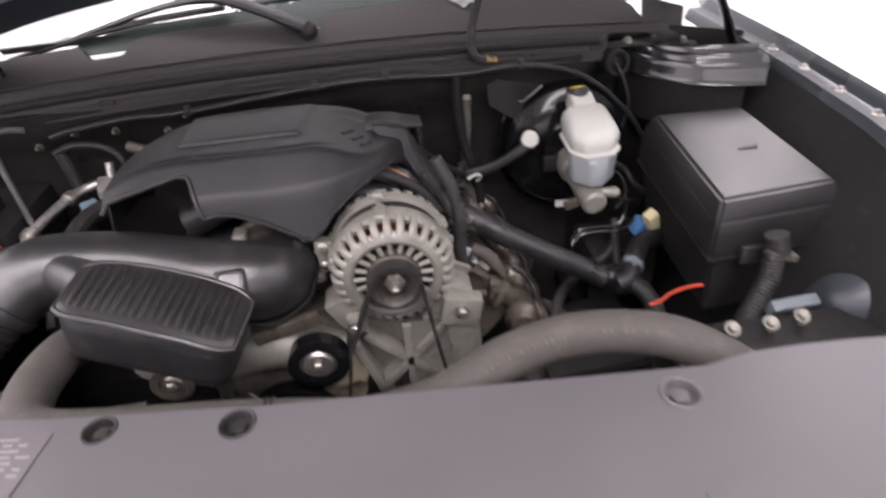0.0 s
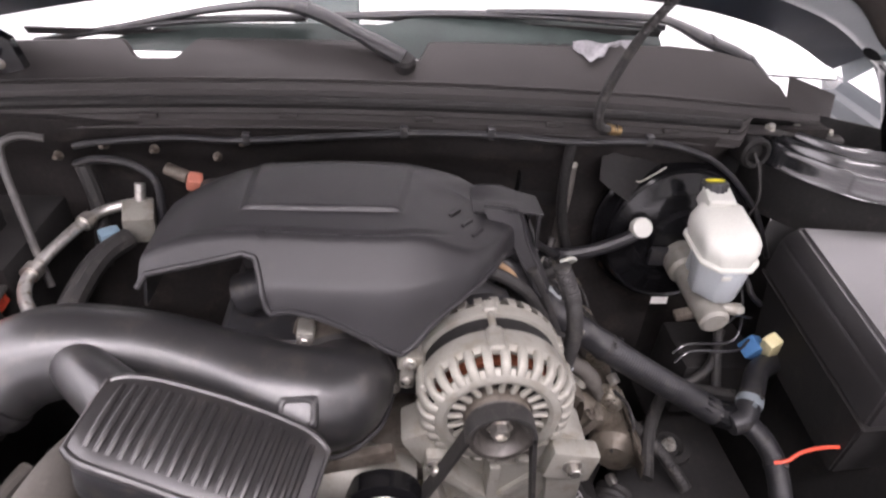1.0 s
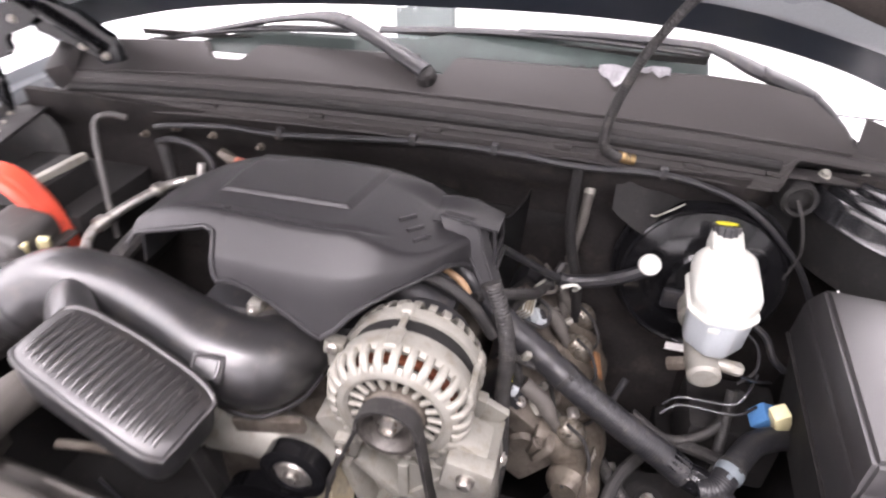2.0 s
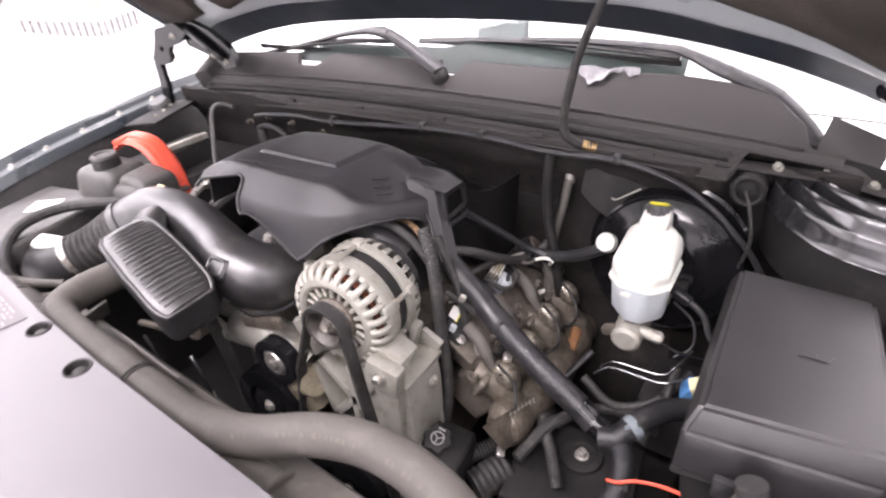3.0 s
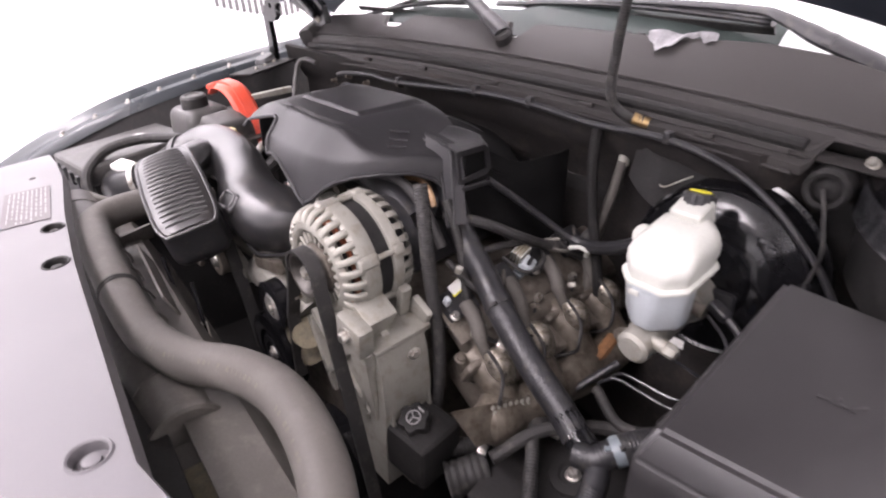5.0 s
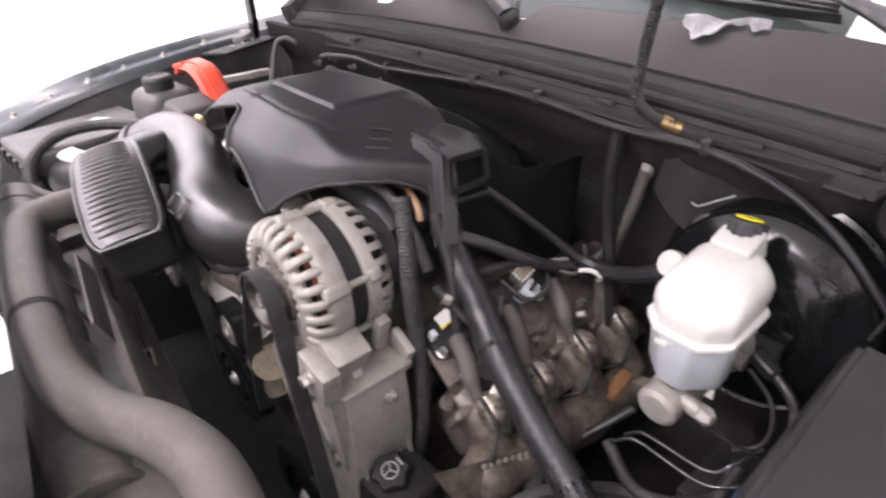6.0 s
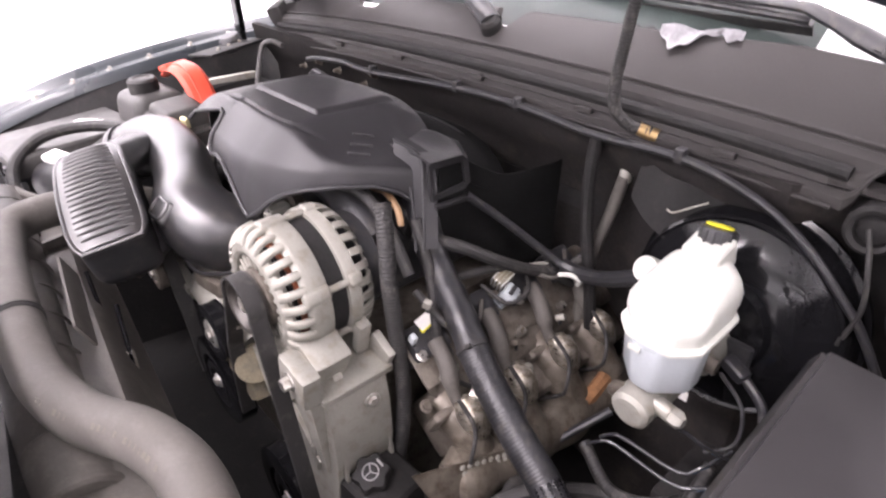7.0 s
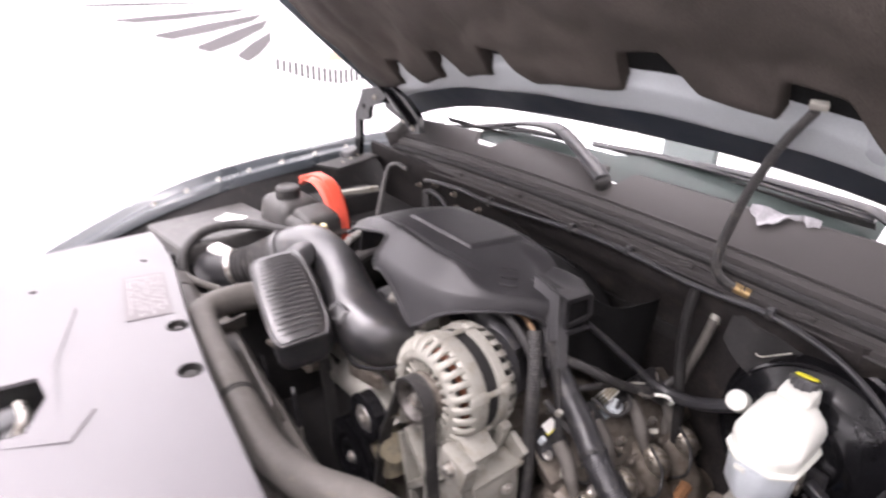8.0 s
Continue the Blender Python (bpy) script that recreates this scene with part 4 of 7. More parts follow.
# ---- brakes ----
def brake_parts():
    bo = thing("brake_booster", (0.50, 0.97, 0.95), "glossy black round brake booster on the firewall", "brake booster")
    ax = V((0.02, -1.0, 0.10)).normalized()
    c = V((0.513, 0.995, 1.062))
    part("shell", lathe(B(), [(0.100, -0.05), (0.124, -0.022), (0.133, -0.004), (0.134, 0.008), (0.129, 0.016), (0.127, 0.03), (0.120, 0.045), (0.095, 0.055), (0.088, 0.060), (0.06, 0.065), (0.055, 0.075), (0.0, 0.078)], c, ax, 56), GLOSS, bo)
    part("crimp_ring", lathe(B(), [(0.1215, 0.040), (0.1245, 0.042), (0.1250, 0.046), (0.1215, 0.049), (0.118, 0.046)], c, ax, 56), GLOSS, bo)
    part("crimp_ring", lathe(B(), [(0.134, 0.0), (0.138, 0.002), (0.138, 0.010), (0.132, 0.013)], c, ax, 56), GLOSS, bo)
    e1 = V((1, 0, 0))
    e2 = ax.cross(e1) * -1
    part("stud_boss", lathe(B(), [(0.026, 0.040), (0.026, 0.052), (0.022, 0.0545), (0.0, 0.0550)], c + V((0.058, 0, 0.048)), ax, 24), GLOSS, bo)
    part("stud_rim", lathe(B(), [(0.0255, 0.047), (0.0280, 0.049), (0.0285, 0.052), (0.0255, 0.054)], c + V((0.058, 0, 0.048)), ax, 28), GLOSS, bo)
    part("sticker", box(B(), (0.03, 0.0006, 0.014), (0.496, 0.905, 0.960), Euler((-0.1, 0, 0)).to_matrix().to_4x4()), LABEL, bo, "small white sticker")
    part("check_valve", lathe(B(), [(0.0, 0.012), (0.0155, 0.012), (0.017, 0.009), (0.017, -0.004), (0.010, -0.006), (0.010, -0.02)], (0.427, 0.914, 1.106), (-0.05, -0.8, 0.55), 24), WHITE, bo, "white round check valve")
    mc = thing("brake_master_cylinder", (0.51, 0.83, 1.0), "cast master cylinder with cream fluid reservoir", "master cylinder")
    a0, a1 = V((0.511, 0.767, 1.036)), V((0.511, 0.925, 1.050))
    part("cylinder_body", tube(B(), [a0, a0.lerp(a1, 0.06), a0.lerp(a1, 0.5), a1], 0.02, 24, radius=lambda s: 0.0215 if s < 0.12 else 0.024 if s < 0.7 else 0.030), CAST, mc)
    part("end_plug", lathe(B(), [(0, -0.004), (0.017, -0.004), (0.0225, 0.0), (0.0225, 0.012)], a0, a1 - a0, 28), CAST, mc)
    part("port", tube(B(), [(0.522, 0.79, 1.044), (0.548, 0.786, 1.044)], 0.0095, 14), CAST, mc)
    part("port_nut", lathe(B(), [(0.0, 0.014), (0.006, 0.014), (0.010, 0.009), (0.010, 0.0)], (0.548, 0.786, 1.044), (1, -0.1, -0.05), 6), CAST, mc)
    part("flange", box(B(), (0.11, 0.012, 0.035), (0.511, 0.915, 1.049), None, 0.006), PLASTIC, mc)
    part("ear", box(B(), (0.034, 0.018, 0.014), (0.482, 0.80, 1.022), Euler((0, -0.3, 0)).to_matrix().to_4x4(), 0.005), DIRTY, mc)
    part("port", tube(B(), [(0.525, 0.872, 1.056), (0.548, 0.872, 1.054)], 0.0095, 14), DIRTY, mc)

    # reservoir: rounded section, lower cup and upper hood with a seam
    def sec(z, wx, wy, cy, chamfer=0.021, tilt=0.08):
        """Eight-sided outline with softened corners."""
        c = min(chamfer, wx * 0.8, wy * 0.8)
        ring = [(wx, -wy + c), (wx, wy - c), (wx - c, wy), (-wx + c, wy), (-wx, wy - c), (-wx, -wy + c), (-wx + c, -wy), (wx - c, -wy)]
        out = []
        for i, q in enumerate(ring):
            q, a, b = V((*q, 0)), V((*ring[i - 1], 0)), V((*ring[(i + 1) % 8], 0))
            for e in (q.lerp(a, 0.22), q.lerp((a + b) / 2, 0.05), q.lerp(b, 0.22)):
                out.append(V((0.515 + e.x * 1.03, cy + e.y, z + 0.004 + (cy + e.y - 0.83) * tilt)))
        return out

    def loft(secs):
        bm = B()
        rings = [[bm.verts.new(q) for q in s] for s in secs]
        for a, b in zip(rings, rings[1:]):
            for i in range(len(a)):
                bm.faces.new((a[i], a[(i + 1) % len(a)], b[(i + 1) % len(a)], b[i]))
        bm.faces.new(rings[0][::-1])
        bm.faces.new(rings[-1])
        return bm
    res = part("reservoir", loft([sec(1.062, 0.026, 0.022, 0.806), sec(1.066, 0.034, 0.031, 0.806, 0.024), sec(1.072, 0.0375, 0.0355, 0.807, 0.025), sec(1.126, 0.0405, 0.040, 0.810, 0.025)]), FLUID, mc, "translucent lower cup with fluid", sharp=50)
    part("rear_column", tube(B(), [(0.514, 0.864, 1.060), (0.514, 0.864, 1.126)], 0.017, 16), FLUID, res)
    part("molded_tab", box(B(), (0.014, 0.002, 0.007), (0.503, 0.7690, 1.116), None, 0.0006), WHITE, res)
    part("seam", loft([sec(1.1235, 0.0415, 0.0535, 0.827), sec(1.1250, 0.0445, 0.0565, 0.827), sec(1.1285, 0.0445, 0.0565, 0.827), sec(1.1305, 0.0415, 0.0535, 0.827)]), WHITE, res, sharp=50)
    part("reservoir_top", loft([sec(1.128, 0.0400, 0.0515, 0.827), sec(1.140, 0.0405, 0.0520, 0.828, 0.018), sec(1.144, 0.0415, 0.0530, 0.829, 0.018), sec(1.156, 0.0415, 0.0525, 0.831, 0.018, 0.11), sec(1.166, 0.0385, 0.0490, 0.834, 0.020, 0.16), sec(1.173, 0.032, 0.0420, 0.838, 0.020, 0.20), sec(1.1765, 0.022, 0.030, 0.845, 0.016, 0.22)]), WHITE, mc, "creamy white upper half", sharp=50)
    part("neck", box(B(), (0.042, 0.038, 0.034), (0.511, 0.873, 1.184), Euler((0.28, 0, 0)).to_matrix().to_4x4(), 0.006, 3), WHITE, mc)
    cap = part("cap", lathe(B(), [(0.017, -0.012), (0.0185, -0.010), (0.0185, 0.002), (0.017, 0.005), (0.0, 0.006)], (0.509, 0.888, 1.204), (-0.05, 0.3, 1), 24), PLASTIC, mc, "black ribbed cap")
    for k in range(14):
        a = math.tau * k / 14
        part("grip_rib", cylinder(B(), 0.002, V((0.509, 0.888, 1.204)) + axes((-0.05, 0.3, 1)).to_3x3() @ V((0.0185 * math.cos(a), 0.0185 * math.sin(a), -0.010)), V((0.509, 0.888, 1.204)) + axes((-0.05, 0.3, 1)).to_3x3() @ V((0.0185 * math.cos(a), 0.0185 * math.sin(a), 0.003)), 6), PLASTIC, cap)
    part("cap_print", lathe(B(), [(0.0145, 0.0062), (0.0145, 0.0072), (0.0, 0.0075)], (0.509, 0.888, 1.204), (-0.05, 0.3, 1), 24, squash=0.62), YELLOW, cap, "yellow printed cap top")
    sensor = part("level_sensor", box(B(), (0.030, 0.017, 0.015), (0.566, 0.872, 1.066), Euler((0, 0.35, -0.2)).to_matrix().to_4x4(), 0.005, 3), LOOM, mc, "black fluid level plug")
    part("sensor_wire", tube(B(), [(0.580, 0.868, 1.062), (0.604, 0.862, 1.045), (0.618, 0.850, 1.02), (0.640, 0.848, 1.0)], 0.0052, 10), LOOM, sensor)
    part("sensor_wire", tube(B(), [(0.556, 0.862, 1.060), (0.590, 0.850, 1.040), (0.598, 0.835, 1.005), (0.575, 0.82, 0.985)], 0.0022, 8), LOOM, sensor)
    for k, pts in enumerate(([(0.552, 0.784, 1.035), (0.566, 0.790, 1.028), (0.590, 0.800, 1.014), (0.62, 0.83, 0.99)], [(0.470, 0.760, 0.955), (0.485, 0.766, 0.968), (0.502, 0.769, 0.972), (0.570, 0.771, 0.970), (0.60, 0.79, 0.975)],
                             [(0.474, 0.780, 0.955), (0.488, 0.783, 0.968), (0.504, 0.784, 0.972), (0.566, 0.789, 0.970), (0.585, 0.80, 0.985), (0.60, 0.83, 1.0)])):
        li = thing("brake_line", pts[0], "thin steel brake line under the master cylinder", "brake line", "brake lines")
        part("pipe", tube(B(), pts, 0.0024, 10), STAMPED, li)
    return mc


brake_parts()
# ---- cowl, windscreen, wipers ----
def arc_drop(x, k=0.085):
    return -k * (x - 0.06) ** 2


def cowl():
    th = thing("cowl_panel", (0.05, 1.0, 1.2), "grey plastic cowl panel below the windscreen", "cowl panel")
    prof = [(0.962, 1.244), (0.962, 1.256), (0.968, 1.262), (0.972, 1.262), (0.974, 1.272), (0.979, 1.278), (0.984, 1.276), (0.987, 1.292), (0.993, 1.300), (0.999, 1.299), (1.003, 1.303), (1.066, 1.340), (1.078, 1.338)]

    def f(u, v):
        x = -0.66 + 1.39 * u
        k = v * (len(prof) - 1)
        i = min(int(k), len(prof) - 2)
        t = k - i
        y = prof[i][0] + (prof[i + 1][0] - prof[i][0]) * t
        z = prof[i][1] + (prof[i + 1][1] - prof[i][1]) * t
        ybow = 0.02 * ((x - 0.04) / 0.6) ** 2
        if i < 7:                                    # the front face ends before the corner
            crop = 0.92 * step_up(x, 0.585, 0.605)
            y += (0.987 - y) * crop
            z += (1.292 - z) * crop
        z += arc_drop(x, 0.075)
        if i >= 10:                                  # flatter rear edge with cutouts and a cropped end
            k = t if i == 10 else 1
            z += k * lerp_rows([(-0.1, 0.0), (0.1, 0.004), (0.3, 0.009), (0.47, 0.023), (0.56, 0.022), (0.64, 0.010), (0.70, 0.0)], x)
            keep = lerp_rows([(0.618, 1.0), (0.662, 0.60), (0.668, 0.55), (0.684, 0.0)], x)
            y = 1.003 + (y - 1.003) * keep
            z = 1.303 + arc_drop(x, 0.075) + (z - 1.303 - arc_drop(x, 0.075)) * keep
            for c, w in ((-0.33, 0.06), (0.047, 0.034)):
                d = step_up(1 - abs(x - c) / w, 0.0, 0.6)
                y -= 0.034 * d * k
                z -= 0.019 * d * k
        return V((x, y + ybow, z))
    part("panel", sheet(B(), f, 200, 12, 0.003), COWL, th, sharp=25)
    # rubber seal on the front flange
    pts = [V((x, 0.977 + 0.02 * ((x - 0.04) / 0.6) ** 2, 1.277 + arc_drop(x, 0.075))) for x in [-0.64 + 0.02 * k for k in range(62)]]
    part("seal", tube(B(), pts, 0.0085, 10, raw=True), DARK, th, "black rubber hood seal")
    run = lambda y, z, n=62: [V((x, y + 0.02 * ((x - 0.04) / 0.6) ** 2, z + arc_drop(x, 0.075))) for x in [-0.645 + 0.02 * k for k in range(n)]]
    part("edge_bead", tube(B(), run(1.0015, 1.3035, 67), 0.0028, 8, raw=True), COWL, th)
    part("edge_bead", tube(B(), run(0.9605, 1.2450), 0.0028, 8, raw=True), COWL, th)
    for x in (-0.52, -0.33, -0.13, 0.07, 0.27, 0.46):
        part("clip", box(B(), (0.026, 0.008, 0.007), (x, 0.964 + 0.02 * ((x - 0.04) / 0.6) ** 2, 1.262 + arc_drop(x, 0.075)), None, 0.002), COWL, th)
    # end pieces
    corner = [V((0.688, 1.046, 1.250)), V((0.702, 1.092, 1.306)), V((0.785, 1.075, 1.282)), V((0.770, 1.034, 1.214))]
    part("end_cap", sheet(B(), lambda u, v: corner[0].lerp(corner[1], v).lerp(corner[3].lerp(corner[2], v), u) + V((0, -0.006, 0.006)) * math.sin(u * math.pi) * math.sin(v * math.pi), 10, 10, 0.004), COWL, th)
    part("end_cap", box(B(), (0.05, 0.10, 0.05), (-0.675, 1.05, 1.268), Euler((0.3, -0.25, 0.25)).to_matrix().to_4x4(), 0.012), COWL, th)
    return th


cowl()


def windscreen():
    th = thing("windscreen", (0.05, 1.3, 1.2), "raked windscreen glass with pale reflections", "windscreen")

    def f(u, v):
        x = -0.76 + 1.60 * u
        d = 0.95 * v
        bow = 0.10 * ((x - 0.04) / 0.8) ** 2
        return V((x * (1 - 0.12 * v) + 0.005, 1.062 + 0.82 * d + bow, 1.322 + 0.57 * d + arc_drop(x, 0.07)))
    g = part("glass", sheet(B(), f, 30, 12, 0.005), GLASS, th)
    g.visible_shadow = False

    # Dark band laid on the glass in place of the hood's reflection.
    def foot(u, v):
        x = -0.62 + 1.09 * u
        w = lerp_rows([(-0.62, 0.008), (-0.42, 0.02), (-0.32, 0.055), (0.0, 0.065), (0.06, 0.085), (0.47, 0.112)], x)
        return f((x + 0.76) / 1.60, w * v - 0.01) + V((0, -0.004, 0.006))
    part("dark_band", sheet(B(), foot, 60, 4, 0.002), material("hood_reflection", (0.028, 0.038, 0.035), 0.5, spec=0.25, bump=0.0, vary=0.2, patch=30), th, "green-grey band standing for the hood's reflection")
    for k in range(9):
        part("frit_mark", box(B(), (0.008 + 0.003 * (k % 3), 0.006, 0.002), foot(0.80 + 0.020 * k, 0.36) + V((0, -0.001, 0.003)), Euler((0.6, 0, 0.1)).to_matrix().to_4x4()), DARK, th)
    return th


windscreen()


def wiper(name, pivot, pts, joints, blade, label):
    th = thing(name, pivot, label, "wiper", "windscreen wipers")
    wide = lambda s: lerp_rows([(0.0, 0.0185), (0.10, 0.0180), (0.13, 0.0150), (0.36, 0.0165), (0.42, 0.0125), (0.5, 0.0095), (1.0, 0.0066)], s)
    arm = part("arm", tube(B(), pts, 0.008, 12, radius=wide, squash=(1.0, 0.62)), PLASTIC, th)
    for p, q in joints:
        d = (V(q) - V(p)).normalized()
        part("joint", tube(B(), [V(p) - d * 0.004, V(p) + d * 0.004], 0.0165, 12, raw=True, squash=(1.0, 0.7)), PLASTIC, arm)
    part("pivot_cap", lathe(B(), [(0.0, 0.014), (0.012, 0.013), (0.0165, 0.008), (0.017, -0.020), (0.0, -0.020)], pivot, (0, -0.45, 0.9), 20), DARK, th)
    a, b = V(blade[0]), V(blade[1])
    bl = part("blade", tube(B(), [a, a.lerp(b, 0.33) + V((0, 0, 0.010)), a.lerp(b, 0.66) + V((0, 0, 0.010)), b], 0.0075, 8, squash=(1.3, 0.8)), PLASTIC, th)
    part("rubber_edge", box(B(), ((b - a).length, 0.003, 0.012), (a + b) / 2 + V((0, 0.004, -0.006)), axes(V((0, -0.5, 0.86)), b - a)), RUBBER, bl)
    return th


wiper("wiper", (0.040, 1.024, 1.322), [(0.038, 1.026, 1.330), (0.0, 1.037, 1.346), (-0.045, 1.050, 1.364), (-0.10, 1.062, 1.384), (-0.15, 1.072, 1.388), (-0.24, 1.085, 1.374), (-0.331, 1.098, 1.352), (-0.46, 1.105, 1.320)], [((-0.01, 1.040, 1.350), (-0.045, 1.050, 1.364)), ((-0.105, 1.063, 1.385), (-0.14, 1.07, 1.388))], [(-0.53, 1.110, 1.305), (-0.11, 1.088, 1.366)], "black wiper arm with jointed end and blade")
wiper("wiper", (0.688, 1.086, 1.258), [(0.690, 1.092, 1.262), (0.665, 1.098, 1.288), (0.618, 1.10, 1.328), (0.535, 1.10, 1.358), (0.478, 1.10, 1.380), (0.44, 1.105, 1.386), (0.30, 1.112, 1.386), (0.17, 1.118, 1.380)], [((0.622, 1.10, 1.325), (0.60, 1.10, 1.335)), ((0.545, 1.10, 1.355), (0.52, 1.10, 1.365))], [(-0.07, 1.125, 1.360), (0.465, 1.112, 1.371)], "black wiper arm with jointed end and blade")

# pale made-up sheet standing for the white glint on the cowl's rear edge
th = thing("cowl_glint", (0.36, 1.06, 1.345), "pale patch standing for a white glint on the cowl edge", "film scrap")


def scrap(u, v):
    x = 0.305 + 0.105 * u
    reach = 0.10 + 0.75 * max(0.0, math.sin(u * 4.6 + 0.1)) ** 1.5 * (1 - 0.3 * u) + 0.22 * max(0.0, math.sin(u * 4.6 - 3.4)) + 0.07 * math.sin(u * 31)
    q = 1.0 - v * 0.55 * reach
    y0, z0 = 1.003, 1.303 + arc_drop(x, 0.075)
    y1, z1 = 1.067, 1.341 + arc_drop(x, 0.075) + lerp_rows([(0.3, 0.009), (0.47, 0.023)], x)
    return V((x, y0 + (y1 - y0) * q + 0.02 * ((x - 0.04) / 0.6) ** 2, z0 + (z1 - z0) * q + 0.006 + 0.003 * math.sin(u * 9 + v * 4)))


part("film", sheet(B(), scrap, 60, 8, 0.0006), material("glint_white", (0.20, 0.195, 0.205), 0.35, grain=200, bump=0.05, vary=0.25, patch=60), th)

# ---- hood ----
HD = V((0, -0.7071, 0.7071))
HN = V((0, -0.7071, -0.7071))
HOOD_EDGE = [(-0.80, -0.225), (-0.63, -0.140), (-0.49, -0.088), (-0.4, -0.058), (-0.26, -0.026), (-0.1, -0.004), (0.0, 0.005), (0.15, 0.016), (0.3, 0.019), (0.45, 0.002), (0.58, -0.038), (0.70, -0.102), (0.82, -0.19)]


def hood_edge(x):
    return sum(lerp_rows(HOOD_EDGE, x + k * 0.02) for k in range(-3, 4)) / 7


def hood():
    th = thing("hood", (0.03, 0.6, 1.4), "raised dark blue hood with black felt liner", "hood")

    def pnt(x, d, lift):
        """d: way up the hood from its rear edge."""
        e = hood_edge(x)
        far = step_up(d, 0.1, 0.6)
        return V((x, 1.0, 1.43)) + HD * (e * (1 - far) + d) + HN * (lift + 0.04 * ((x - 0.03) / 0.75) ** 2 * step_up(d, 0, 0.5))

    def skin(u, v):
        x = -0.76 + 1.58 * u
        return pnt(x, 1.12 * v, -0.014)
    part("skin", sheet(B(), skin, 50, 30, 0.0015), PAINT, th, "dark blue outer skin")

    def lip(u, v):
        x = -0.74 + 1.54 * u
        return pnt(x, -0.006 + 0.086 * v, -0.004 + 0.012 * v)
    part("rear_lip", sheet(B(), lip, 70, 8, 0.002), LIP, th, "dark rolled rear edge")

    def flange(u, v):
        x = -0.74 + 1.54 * u
        return pnt(x, 0.079 + 0.095 * v, 0.010 + 0.007 * step_up(v, 0, 0.16) - 0.014 * step_up(v, 0.75, 1.0) + 0.0015 * math.sin(x * 25))
    part("inner_flange", sheet(B(), flange, 90, 10, 0.002), HOOD_INNER, th, "grey-blue inner panel, lightened for its reflections")

    # Black sheet stands for shade inside the liner's notches.
    part("notch_shade", sheet(B(), lambda u, v: pnt(-0.74 + 1.54 * u, 0.165 + 0.12 * v, 0.002), 40, 4, 0.002), SHADED, th, "black sheet standing for shade behind the liner")

    NOTCHES = ((-0.56, -0.44), (-0.335, -0.24), (-0.15, -0.03), (0.165, 0.30), (0.395, 0.52))

    def felt(u, v):
        x = -0.71 + 1.50 * u
        w = max(min(step_up(x, p, p + 0.025), step_up(q - x, 0, 0.04)) for p, q in NOTCHES)
        d0 = lerp_rows([(-0.4, 0.112), (-0.05, 0.122), (0.3, 0.150), (0.55, 0.150), (0.68, 0.118), (0.80, 0.10)], x) + 0.078 * w + 0.004 * math.sin(x * 31) - 0.006 * math.sin(x * 13 + 1)
        d = d0 + (1.06 - d0) * v
        quilt = 0.016 * noise.noise(V((x * 6, d * 7, 0))) + 0.008 * abs(noise.noise(V((x * 11 + 2, d * 14, 7)))) + 0.004 * noise.noise(V((x * 21, d * 17, 3)))
        edge = 0.022 * step_up(v, 0.0, 0.015) * step_up(1 - v, 0, 0.03)
        dish = 0.006 * step_up(0.09 - math.hypot(x - 0.58, d - 0.26), 0, 0.05) + 0.006 * step_up(0.09 - math.hypot(x + 0.45, d - 0.26), 0, 0.05)
        return pnt(x, d, 0.004 + edge + quilt * step_up(v, 0, 0.04) - dish)
    part("felt_liner", sheet(B(), felt, 240, 90, 0.003), FELT, th, "black pressed felt liner with scalloped edge", sharp=60)

    def front(u, v):
        x = -0.76 + 1.58 * u
        return pnt(x, 1.12 + 0.02 * v, -0.012 + 0.05 * v)
    part("front_lip", sheet(B(), front, 30, 3, 0.002), PAINT, th)
    for side, x0 in ((-1, -0.76), (1, 0.82)):
        def edge(u, v, x0=x0):
            return pnt(x0, 1.12 * u, -0.014 + 0.035 * v)
        part("side_lip", sheet(B(), edge, 24, 3, 0.002), PAINT_IN, th)
    return th


hood()


